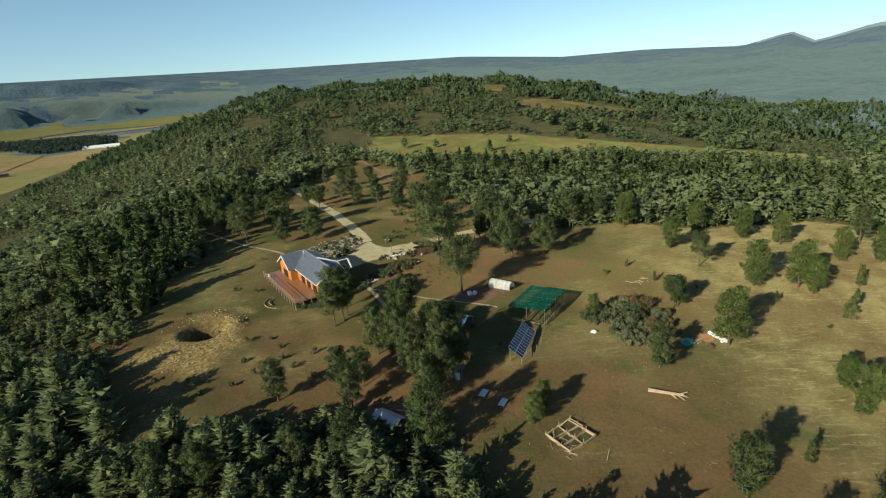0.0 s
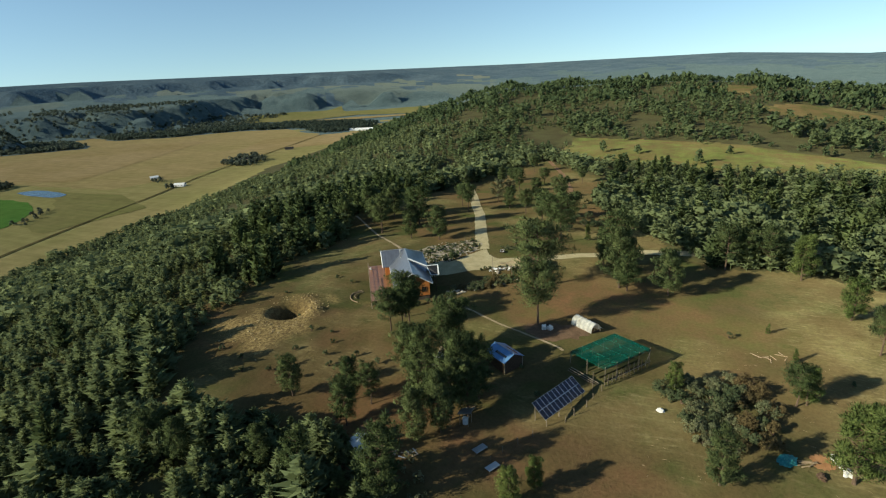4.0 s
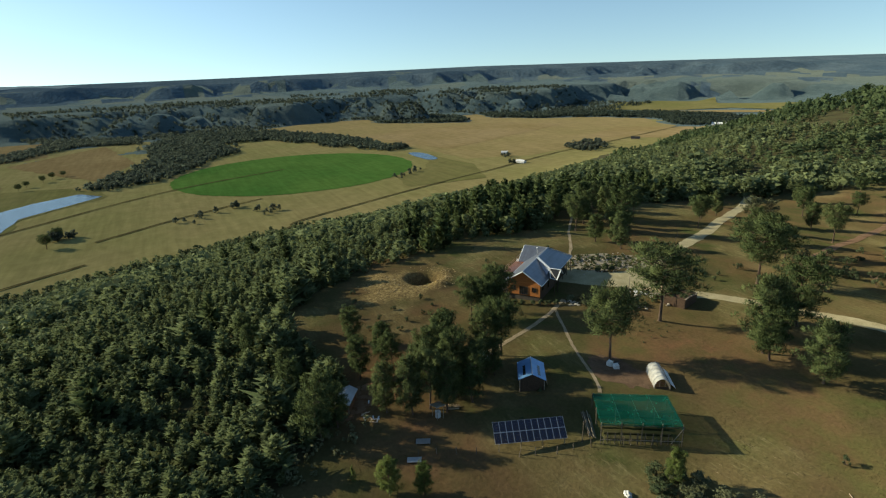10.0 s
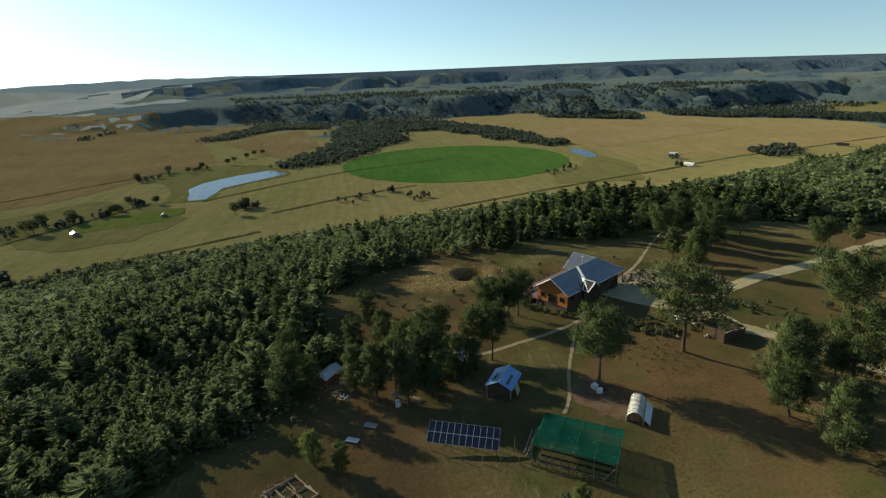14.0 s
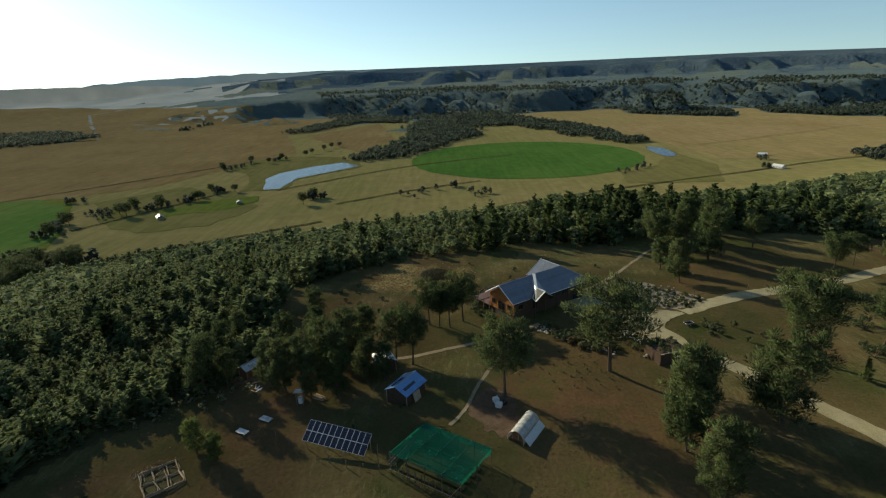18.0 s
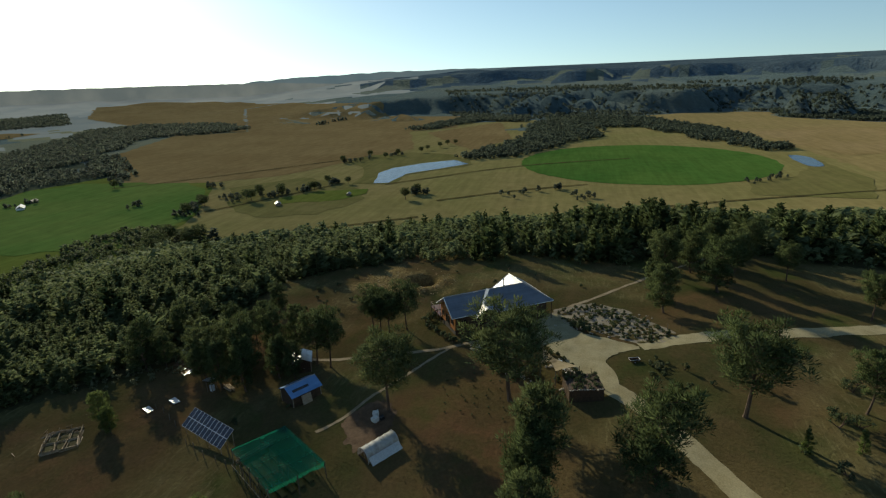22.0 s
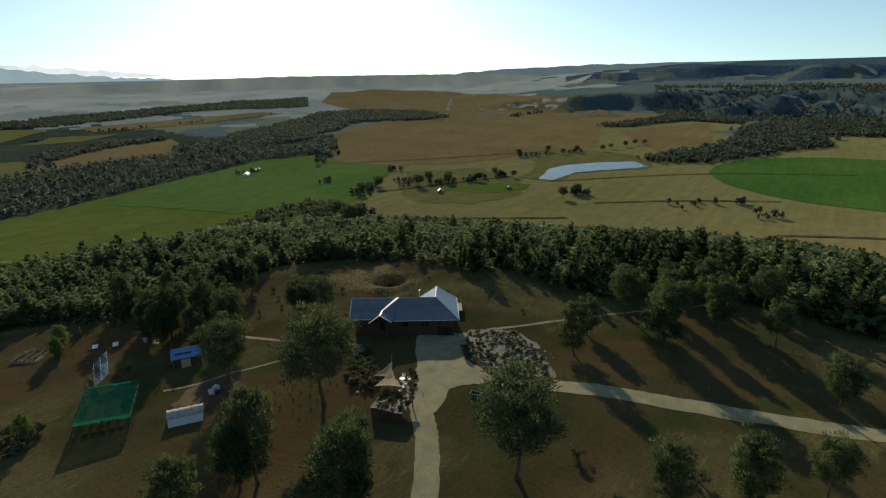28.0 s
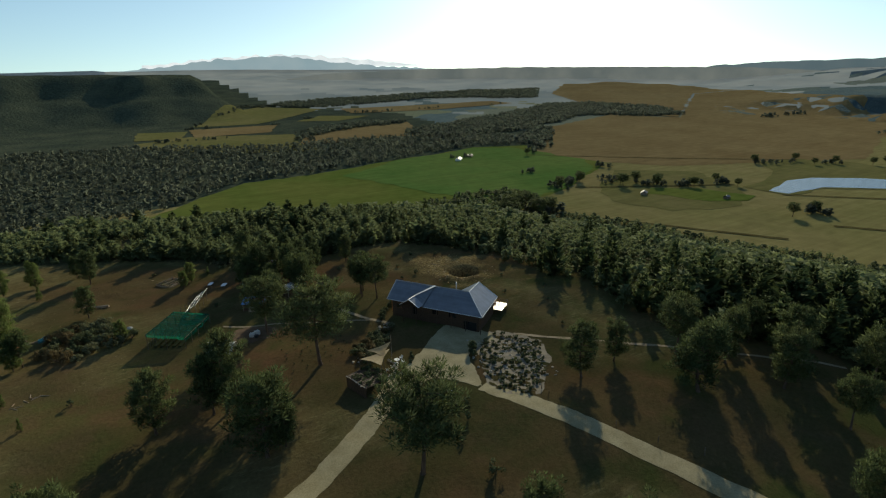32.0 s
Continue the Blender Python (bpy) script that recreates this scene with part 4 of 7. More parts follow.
def make_pine(seed, kind):
    """The meshes of a pine 10 m high: its stem with limbs, and its crown."""
    rng = np.random.RandomState(seed)
    cs, rs, limbs = pine_shape(rng, kind)
    bend = rng.normal(size=2) * 0.25
    sway = lambda z: (bend[0] * math.sin(z * 0.45), bend[1] * math.sin(z * 0.38))
    cs = cs + np.array([(*sway(z), 0) for z in cs[:, 2]])
    K = 74
    v, f = tufts(rng, cs, rs, K, 0.18, 0.4, 2.5, 0.27, 1.0)
    cz = np.repeat(cs[:, 2], K * 3)
    v[:, 2] = cz + (v[:, 2] - cz) * (0.8 if kind in ("tall", "grey") else 0.92)
    own = unit(v.reshape(-1, 3, 3).mean(1) - np.repeat(cs, K, 0))
    whole = unit((np.repeat(cs, K, 0) - np.array([0, 0, 5.0])) * np.array([1, 1, 0.5]))
    N = unit(0.7 * own + 0.35 * whole + np.array([0, 0, 0.45]) + 0.25 * rng.normal(size=own.shape))
    v = outward(v, N)
    tint = np.repeat(np.repeat(rng.rand(len(cs)), K), 3)
    crown = fast_mesh("crown", v, f, LIGHTLEAF if kind in ("young", "bright") else SILVER if kind == "grey" else NEEDLE, tint, np.repeat(N, 3, 0))
    bm = bmesh.new()
    prev = (0, 0, -0.25)
    for i in range(1, 8):
        z = 9.2 * i / 7
        p = (*sway(z), z)
        bar(bm, prev, p, 0.17 * (1.12 - (i - 1) / 7), 0.17 * (1.12 - i / 7), 7)
        prev = p
    bmesh.ops.create_cone(bm, segments=7, radius1=0.3, radius2=0.18, depth=0.5, matrix=Matrix.Translation((0, 0, 0.0)))
    for a, b in limbs:
        s = sway(a[2])
        bar(bm, (a[0] + s[0], a[1] + s[1], a[2]), b, 0.075, 0.025, 5)
    me = bpy.data.meshes.new("trunk")
    bm.to_mesh(me)
    bm.free()
    me.materials.append(BARK)
    return me, crown


PINES = {k: [make_pine(s + 10 * i, k) for i in range(3)] for s, k in ((1, "round"), (2, "full"), (3, "tall"), (4, "young"), (5, "bright"), (6, "grey"))}
TREE_WORDS = {"grey": "half-bare grey-brown tree with thin foliage", "bright": "light green full-crowned young tree in dry grass", "round": "tall pine with a bare stem and a rounded dark green crown", "full": "dense dark green pine leafy down to the grass", "tall": "tall loose-crowned pine with branches in storeys", "young": "young bright green pine standing in dry grass"}


def pine(x, y, h, kind, i, group="pines round the clearing", wide=1.0):
    t = empty("pine_tree", Matrix.Translation((x, y, gz(x, y) - 0.02)) @ Matrix.Rotation(i * 2.1, 4, "Z") @ Matrix.Diagonal((h / 10 * wide, h / 10 * wide, h / 10, 1)), TREE_WORDS[kind], "tree", group)
    for name, me in zip(("trunk", "crown"), PINES[kind][i % 3]):
        o = new(name, me)
        o.parent = t
    return t


# single trees: x, y, height, habit
LONE = [
    (14.3, 146.2, 15.4, "full"), (16.4, 144.9, 12.0, "full"),
    (-32.8, 81, 8.3, "full"), (-54.5, 215, 10.8, "round"), (-40, 224.5, 9, "full"), (-50, 269, 11.5, "tall"), (-22, 237, 12, "round"), (-27, 306, 8.7, "round"),
    (-27.6, 107.3, 10, "round"), (-25.9, 109.4, 9.6, "round"), (-25.4, 111.7, 9.9, "round"), (-28.3, 114.7, 10.7, "round"),
    (-3.7, 82, 10.8, "full"), (-3.4, 85, 11.4, "tall"), (-4.2, 90.4, 13, "full"), (-6.3, 78.4, 9.4, "full"), (-6.2, 96.1, 9, "full"), (-12, 101, 11.5, "tall"), (-11.2, 104.3, 11.7, "round"),
    (-9, 87, 11.5, "full"), (-12, 92, 11.8, "full"), (-16.5, 95, 10.5, "full"), (-18, 84, 8, "tall"),
    (-19, 78, 9, "full"), (-22, 84, 8.5, "full"), (-1.2, 92, 11, "full"), (-1.0, 87, 10.8, "full"), (-6, 99.5, 8, "full"),
    (-74, 204, 10, "round"),
    (-62, 226, 9, "round"), (-66, 240, 10, "full"),
    (11.0, 71.9, 6.0, "bright"), (13.4, 76.0, 5.0, "bright"), (6.0, 68.3, 2.5, "young"), (-5.3, 67.0, 11.6, "full"), (-9.9, 63.3, 5.5, "full"),
    (52, 92.2, 12.5, "bright"), (62.4, 129, 9.2, "tall"), (47, 107, 7.5, "round"), (48.5, 107.8, 7.0, "bright"), (60.5, 143, 9.6, "bright"), (70, 117, 11.2, "bright"), (79.3, 115, 11.8, "bright"), (80.4, 111.5, 9, "bright"),
    (99, 130, 9, "bright"), (93, 114.5, 5.8, "young"), (81, 100, 7, "young"), (70, 108, 2.6, "young"), (48.5, 122, 2.8, "young"), (45, 132, 2.4, "young"), (64, 72.4, 8.2, "bright"), (62.3, 71, 6.5, "young"), (64.3, 77.8, 6.4, "bright"),
    (36.3, 55.4, 10.2, "full"), (48, 61.2, 4.2, "young"), (36, 85.2, 8.4, "full"), (29.2, 105.4, 5.3, "bright"), (54.5, 165, 11.8, "bright"),
    (38, 168.5, 12.5, "tall"), (43, 171, 11, "full"), (48, 170, 12, "tall"), (74, 158, 10, "bright"), (84, 150, 10, "bright"), (92, 144, 9.5, "bright"), (108, 128, 10, "bright"), (112, 141, 10, "tall"), (104, 118, 8.5, "bright"), (118, 122, 9, "bright"),
    (-44, 61, 8, "full"), (-38, 61.5, 7.5, "full"), (-18, 65, 8.5, "full"), (-7, 70, 8, "full"), (-26, 66, 7, "full"), (-12.6, 66.5, 3.6, "young"),
    (40, 46, 7, "full"), (50, 49, 8, "bright"), (57, 52, 7.5, "bright"),
    (-88, 178, 10, "full"), (-0.3, 182.8, 4.4, "young"), (-1.7, 190.4, 4.4, "young"),
    (-21, 205, 12, "full"), (-13, 196, 11, "tall"), (-30, 214, 9.5, "round"), (-36, 250, 10, "full"), (-58, 285, 10, "round"), (-70, 300, 9, "full"), (-46, 300, 9, "round"), (-60, 330, 8.5, "round"),
]
for i, (x, y, h, kind) in enumerate(LONE):
    clump = -23 < x < 0 and 77 < y < 106 or 14 < x < 17 and y > 144 and h > 12
    pine(x, y, h, kind, i, wide=0.95 if x > 14 and clump else 0.9 if clump else 1.0)
# broad-crowned trees
for i, (x, y, h, kind) in enumerate([(-46, 170, 11.4, "full"), (1.2, 120.6, 13.8, "round"), (-4.5, 140, 16.4, "round"), (-7.4, 176.8, 15.6, "round"), (11.3, 161.4, 14.6, "full"), (8.2, 160.6, 7.0, "full"), (25.5, 145.5, 11.5, "full"), (-61, 184.6, 14.2, "full"), (-76, 192, 12.5, "full"), (-84.6, 188.7, 13, "full"), (-92, 200, 11, "round"), (-56, 169, 9, "full"), (-70, 173, 12, "round"), (-75, 181, 12, "full")]):
    pine(x, y, h, kind, i, wide=1.1 if h < 14 else 1.28)
for i, (x, y, h) in enumerate([(-49, 236, 10), (-45, 240, 9)]):
    pine(x, y, h, "grey", i)


def scatter(poly, spacing, keep, rng, extra=None):
    """Uneven points inside a polygon."""
    P = np.array(poly, float)
    lo, hi = P.min(0), P.max(0)
    gx, gy = np.meshgrid(np.arange(lo[0], hi[0], spacing), np.arange(lo[1], hi[1], spacing))
    x = gx.ravel() + rng.uniform(-0.55, 0.55, gx.size) * spacing
    y = gy.ravel() + rng.uniform(-0.55, 0.55, gy.size) * spacing
    ok = inside(poly, x, y) & (rng.rand(x.size) < keep)
    if extra is not None:
        ok &= extra(x, y)
    return x[ok], y[ok]


def template(rng, whorls, fans, slim, blades=3, blunt=0.7, broad=1.0):
    """A small forest pine 1 m high: whorls of short boughs, each a spray of blades that rises to its tip. Gives vertices, triangles and normals."""
    V, N = [], []
    for i in range(whorls):
        t = (i + 0.6 * rng.rand()) / whorls
        reach = slim * min(1.0, 0.55 + 1.6 * t) * (1.04 - t) ** blunt
        for j in range(fans):
            a = j * 6.283 / fans + i * 1.3 + rng.uniform(-0.5, 0.5)
            d = np.array([math.cos(a), math.sin(a), 0.0])
            s = np.array([-d[1], d[0], 0.0])
            L = reach * rng.uniform(0.5, 1.2)
            z0 = 0.08 + 0.8 * t + 0.05 * rng.normal()
            for k in range(blades):
                side = rng.normal() * 0.4
                root = np.array([0, 0, z0]) + d * L * rng.uniform(0.12, 0.5) + s * side * L * 0.3
                tip = np.array([0, 0, z0 + L * rng.uniform(0.1, 0.7)]) + d * L * rng.uniform(0.8, 1.08) + s * side * L
                w = (0.10 + 0.10 * rng.rand()) * (0.5 + 0.5 * L / slim) * slim * 1.7 * broad
                across = unit(np.cross(tip - root, rng.normal(size=3)))
                V += [root - across * w, root + across * w, tip]
                N.append(unit(d * 0.6 + np.array([0, 0, 0.75]) + 0.4 * rng.normal(size=3)))
    V, N = np.array(V), np.array(N)
    V = outward(V, N)
    w = 0.018
    stem = np.array([(-w, -w, -0.05), (w, -w, -0.05), (0, w, -0.05), (0, 0, 0.75)])
    F = np.concatenate([np.arange(len(V)).reshape(-1, 3), np.array([(0, 1, 3), (1, 2, 3), (2, 0, 3)]) + len(V)])
    return np.concatenate([V, stem]), F, np.concatenate([np.repeat(N, 3, 0), unit(stem * np.array([1, 1, 0]) + 1e-3)])


def clump_template(rng, n_clumps, per, size, slim):
    """A bushy tree 1 m high out of rounded clumps of leaves."""
    t = (np.arange(n_clumps) + rng.rand(n_clumps)) / n_clumps
    z = 0.2 + 0.7 * t
    prof = np.minimum(1, 0.5 + 2 * t) * (1.06 - t) ** 0.5
    a = np.arange(n_clumps) * 2.4 + rng.rand(n_clumps)
    d = slim * prof * (0.25 + 0.75 * rng.rand(n_clumps))
    c = np.stack([d * np.cos(a), d * np.sin(a), z], 1)
    v, f = tufts(rng, c, slim * 0.42 * (0.7 + 0.6 * rng.rand(n_clumps)), per, size, 0.5, 1.0, 0.55)
    own = unit(v.reshape(-1, 3, 3).mean(1) - np.repeat(c, per, 0))
    N = unit(0.5 * own + 0.5 * unit(np.repeat(c, per, 0) - np.array([0, 0, 0.45])) + np.array([0, 0, 0.6]) + 0.3 * rng.normal(size=own.shape))
    v = outward(v, N)
    w = 0.02
    stem = np.array([(-w, -w, -0.05), (w, -w, -0.05), (0, w, -0.05), (0, 0, 0.7)])
    return np.concatenate([v, stem]), np.concatenate([f, np.array([(0, 1, 3), (1, 2, 3), (2, 0, 3)]) + len(v)]), np.concatenate([np.repeat(N, 3, 0), unit(stem * np.array([1, 1, 0]) + 1e-3)])


def forest(name, xs, ys, hs, rng, label, material, temps, wide=(0.85, 1.25)):
    """Many small trees as one mesh, each a turned and scaled copy of one of the templates."""
    V, F, T, M, base = [], [], [], [], 0
    zs = ground_z(xs, ys)
    which = rng.randint(0, len(temps), len(xs))
    for k, (tv, tf, tn) in enumerate(temps):
        sel = np.where(which == k)[0]
        if not len(sel):
            continue
        a = rng.rand(len(sel)) * 6.283
        w = rng.uniform(*wide, len(sel)) * hs[sel]
        ca, sa = np.cos(a)[:, None], np.sin(a)[:, None]
        x = (tv[None, :, 0] * ca - tv[None, :, 1] * sa) * w[:, None] + xs[sel][:, None]
        y = (tv[None, :, 0] * sa + tv[None, :, 1] * ca) * w[:, None] + ys[sel][:, None]
        z = tv[None, :, 2] * hs[sel][:, None] + zs[sel][:, None]
        V.append(np.stack([x, y, z], 2).reshape(-1, 3))
        M.append(np.stack([tn[None, :, 0] * ca - tn[None, :, 1] * sa, tn[None, :, 0] * sa + tn[None, :, 1] * ca, np.broadcast_to(tn[None, :, 2], x.shape)], 2).reshape(-1, 3))
        F.append((tf[None] + (np.arange(len(sel)) * len(tv))[:, None, None]).reshape(-1, 3) + base)
        T.append(np.repeat(rng.rand(len(sel)), len(tv)))
        base += len(sel) * len(tv)
    me = fast_mesh(name, np.concatenate(V), np.concatenate(F), material, np.concatenate(T), np.concatenate(M))
    return tagged(new(name, me), label, "forest", kind="stuff")


rng = np.random.RandomState(11)
HILLSIDE = [(-600, -430), (240, -430), (230, 300), (300, 420), (-600, 620)]
off = lambda x, y: ~inside(CLEARING, x, y) & ~inside(HILL_MEADOW, x, y) & (ground_z(x, y) > PLAIN_Z + 1.5)
W_BRUSH = Waves(9, 55, 3)
EDGE = [(-72, 98), (-72, 123), (-80, 140), (-73, 155), (-81, 172), (-96, 190), (-112, 192), (-100, 170), (-95, 150), (-97, 135), (-89, 118), (-88, 98)]
# grassy openings on the north-west flank
OPEN_FLANK = [[(-372, 330), (-300, 300), (-235, 285), (-215, 305), (-270, 340), (-350, 385), (-400, 390)], [(-355, 470), (-310, 440), (-250, 410), (-215, 395), (-225, 420), (-300, 470)]]
flank = lambda x, y: np.where(sum(inside(f, x, y) for f in OPEN_FLANK) > 0, W_BRUSH(x * 5, y * 5) > 0.35, True)
brush = lambda x, y: (W_BRUSH(x, y) > np.where((x < -85) & (y < 300), -1.15, -1.4)) & (~inside(EDGE, x, y) | (W_BRUSH(x * 7, y * 7) > 0.25)) & flank(x, y)
bare_f = lambda x, y: sum(inside(f, x, y) for f in HILL_FIELDS) == 0
dist = lambda x, y: np.hypot(x, y - 110)
NEAR_T = [template(rng, 11, 8, s, 4, q, 0.7) for s, q in ((0.25, 0.55), (0.28, 0.65), (0.26, 0.75), (0.31, 0.55), (0.34, 0.6))]
MID_T = [template(rng, 6, 6, s, 3, q, 1.0) for s, q in ((0.26, 0.55), (0.29, 0.6), (0.31, 0.5), (0.35, 0.45))] + [clump_template(rng, 12, 9, 0.12, s) for s in (0.27, 0.31)]
FAR_T = [template(rng, 6, 5, s, 2, q) for s, q in ((0.29, 0.6), (0.32, 0.55), (0.36, 0.5))] + [clump_template(rng, 8, 7, 0.17, s) for s in (0.3, 0.36)]
SCRUB_T = [clump_template(rng, 6, 10, 0.15, 0.5) for _ in range(6)]
BELT_T = [clump_template(rng, 6, 6, 0.26, 0.42) for _ in range(8)]
BLOB_T = [clump_template(rng, 5, 5, 0.32, 0.55) for _ in range(6)]
ROUND_T = [clump_template(rng, 10, 12, 0.16, 0.42) for _ in range(6)]
x, y = scatter(HILLSIDE, 2.45, 0.93, rng, lambda x, y: off(x, y) & brush(x, y) & (dist(x, y) < 150))
CLOSE = [(-85, 5), (60, 5), (30, 45), (5, 62), (-10, 84), (-60, 84), (-85, 95)]
h = np.where((y > 150) & (x > -110), 3.2 + 6.0 * rng.rand(len(x)) ** 1.6, 3.0 + 1.7 * rng.rand(len(x)) + 2.8 * rng.rand(len(x)) * (rng.rand(len(x)) < 0.13)) * (0.95 + 0.14 * W_HILL(x, y))
near = inside(CLOSE, x, y)
h = np.clip(h * np.where(near, 1.0 + 0.7 * rng.rand(len(x)) ** 2, 1.0), 2.2, 10.5)
forest("woods", x[~near], y[~near], h[~near], rng, "dense young pine woods on the hillside", FOREST, MID_T, (1.15, 1.6))
forest("woods", x[near], y[near], h[near], rng, "young pines and scrub at the edge of the grass", FOREST, NEAR_T, (1.1, 1.5))
x, y = scatter(HILLSIDE, 9.0, 0.6, rng, lambda x, y: off(x, y) & flank(x, y) & (dist(x, y) < 230) & (dist(x, y) > 62) & ((y > 150) & (x > -130) | (rng.rand(x.size) < 0.12)))
forest("pine_woods", x, y, rng.uniform(8, 12, len(x)), rng, "taller pines standing over the young woods", NEEDLE, NEAR_T)
TALLWOOD = [(-74, 152), (-80, 174), (-96, 192), (-96, 262), (-135, 262), (-135, 180), (-115, 150), (-96, 120), (-79, 118)]
x, y = scatter(TALLWOOD, 6.2, 0.8, rng, off)
forest("pine_woods", x, y, rng.uniform(9, 14.5, len(x)), rng, "tall dark pines along the edge of the clearing", NEEDLE, NEAR_T, (0.75, 1.05))
SLOPE = [(-230, -60), (-60, -40), (60, 10), (20, 42), (-20, 72), (-60, 66), (-76, 100), (-84, 140), (-80, 175), (-110, 200), (-230, 230)]
x, y = scatter(SLOPE, 2.9, 0.8, rng, lambda x, y: ~inside(CLEARING, x, y) & (ground_z(x, y) > PLAIN_Z + 8) & (dist(x, y) < 165))
forest("brush", x, y, rng.uniform(1.2, 3.0, len(x)), rng, "olive brush between the young pines", BRUSH, SCRUB_T, (1.0, 1.6))
# grey half-dead scrub at the corner of the clearing
SCRUB = [(-9, 44), (-10, 58), (-14, 66), (-6, 76), (0, 71), (3, 63), (6, 54), (2, 45)]
x, y = scatter(SCRUB, 2.0, 0.8, rng)
forest("dead_scrub", x, y, rng.uniform(0.7, 1.8, len(x)), rng, "grey half-dead scrub among young pines", SILVER, SCRUB_T, (1.0, 1.5))
x, y = scatter(HILLSIDE, 4.0, 0.88, rng, lambda x, y: off(x, y) & brush(x, y) & bare_f(x, y) & (dist(x, y) >= 150) & (dist(x, y) < 290))
h = rng.uniform(3.5, 7.5, len(x)) * np.where((y > 150) & (x < -40), 1.25, 1.0) * np.where((y > 200) & (x > -20), 0.8, 1.0) * (0.9 + 0.2 * W_BRUSH(x, y))
forest("woods", x, y, np.clip(h, 2.5, 10), rng, "dense pine woods further down the hillside", FOREST, FAR_T, (1.2, 1.8))
x, y = scatter(HILLSIDE, 5.6, 0.88, rng, lambda x, y: off(x, y) & brush(x, y) & bare_f(x, y) & (dist(x, y) >= 290) & ((y < 300) | (x < -160)))
forest("woods", x, y, rng.uniform(3.5, 8, len(x)) * (0.9 + 0.25 * W_BRUSH(x, y)), rng, "young woods on the lower slope above the plain", FOREST, FAR_T, (1.1, 1.7))
x, y = scatter(HILLSIDE, 9.0, 0.8, rng, lambda x, y: off(x, y) & (ground_z(x, y) < PLAIN_Z + 22) & (y < 480))
forest("foot_bush", x, y, rng.uniform(3, 8, len(x)), rng, "dark rounded bush along the foot of the hill", BUSHLEAF, BELT_T, (1.0, 1.6))
NORTH = [(-330, 300), (600, 250), (800, 700), (500, 1300), (-120, 1300), (-520, 900), (-520, 620)]
x, y = scatter(NORTH, 7.2, 0.85, rng, lambda x, y: off(x, y) & bare_f(x, y) & flank(x, y) & (dist(x, y) >= 290) & ((x > -160) | ~inside(HILLSIDE, x, y)) & (ground_z(x, y) > -112) & (W_BRUSH(x / 1.6, y / 1.6) > -0.95))
far_ = dist(x, y) > 520
h = rng.uniform(4, 10, len(x)) * (0.85 + 0.3 * W_BRUSH(x / 1.5, y / 1.5)).clip(0.5, 1.4)
forest("woods", x[~far_], y[~far_], h[~far_], rng, "pine woods over the ridge beyond the farm", FARWOOD, FAR_T, (1.1, 1.7))
forest("woods", x[far_], y[far_], h[far_], rng, "pine woods on the far side of the ridge", FARWOOD, BLOB_T, (0.7, 1.0))
SOUTH = [(450, -200), (250, -250), (75, -455), (3, -522), (-67, -606), (-146, -681), (-259, -690), (-449, -747), (-570, -769), (-673, -805), (-804, -757), (-920, -840), (-760, -1060), (-440, -1100), (-340, -1070), (0, -1250), (500, -1300)]
x, y = scatter(SOUTH, 13.0, 0.85, rng, lambda x, y: ground_z(x, y) < 0)
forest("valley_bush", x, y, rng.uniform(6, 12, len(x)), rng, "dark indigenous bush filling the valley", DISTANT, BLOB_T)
BELTS = [
    [(-1047, -107), (-1005, -35), (-1053, 35), (-1235, 135), (-1400, 225), (-1600, 240), (-1615, 330), (-1304, 425), (-1072, 544), (-1150, 585), (-1526, 528), (-1900, 380), (-2006, 222), (-2000, 60), (-1712, 10), (-1380, 10), (-1150, -60)],
    [(-1595, -400), (-1631, -299), (-1910, -179), (-1820, -2), (-2097, -20), (-2052, -279)],
    [(-660, -1158), (-718, -990), (-1000, -985), (-1350, -1220), (-1560, -1420), (-1645, -1635), (-941, -1312)],
    [(-435, -2299), (-988, -2435), (-1752, -2414), (-2113, -2246), (-1788, -1875), (-1381, -2164), (-772, -2108)],
    [(-1890, 1225), (-1700, 1165), (-1530, 1260), (-1400, 1410), (-1236, 1465), (-1017, 1355), (-900, 1450), (-960, 1640), (-1250, 1700), (-1420, 1640), (-1700, 1400)],
    [(-720, -650), (-770, -640), (-1090, -985), (-1060, -1030), (-900, -905)],
    [(-885, 840), (-931, 935), (-899, 961), (-806, 890), (-806, 825)],
    [(-1043, -1007), (-1454, -1225), (-1721, -976), (-1892, -1248), (-1808, -1569), (-1601, -1639)],
    [(-2140, 815), (-1860, 775), (-1725, 885), (-1610, 1015), (-1680, 1060), (-1910, 1120), (-2100, 1000)],
    [(-340, -1090), (-480, -1390), (-700, -1500), (-880, -1470), (-860, -1420), (-520, -1300)],
]
for b in BELTS:
    x, y = scatter(b, 10.0, 0.9, rng, lambda x, y: inside(b, x + 24 * W_BRUSH(x / 2.5, y / 2.5), y + 24 * W_BRUSH(y / 2.5, x / 2.5)))
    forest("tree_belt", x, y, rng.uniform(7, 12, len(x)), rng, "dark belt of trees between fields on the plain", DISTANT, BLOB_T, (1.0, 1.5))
# the bush that fills the western valleys beyond the fields
WEST = [(-1500, -150), (-2700, -500), (-3000, 300), (-2600, 1500), (-1700, 2000), (-1500, 1500), (-1700, 700), (-1650, 300)]
x, y = scatter(WEST, 19.0, 0.85, rng, lambda x, y: (np.hypot(x, y - 100) > 1790 + 140 * W_FAR(x * 2.2, y * 2.2)) & (np.hypot(x, y - 100) < 2750) & ~inside(BROAD, x, y) & ~inside(TAN, x, y) & (W_BRUSH(x / 6, y / 6) > -0.5))
forest("far_bush", x, y, rng.uniform(7, 13, len(x)), rng, "bush in far valleys, greyed blue-green with painted haze", DISTANT, BLOB_T, (1.0, 1.6))
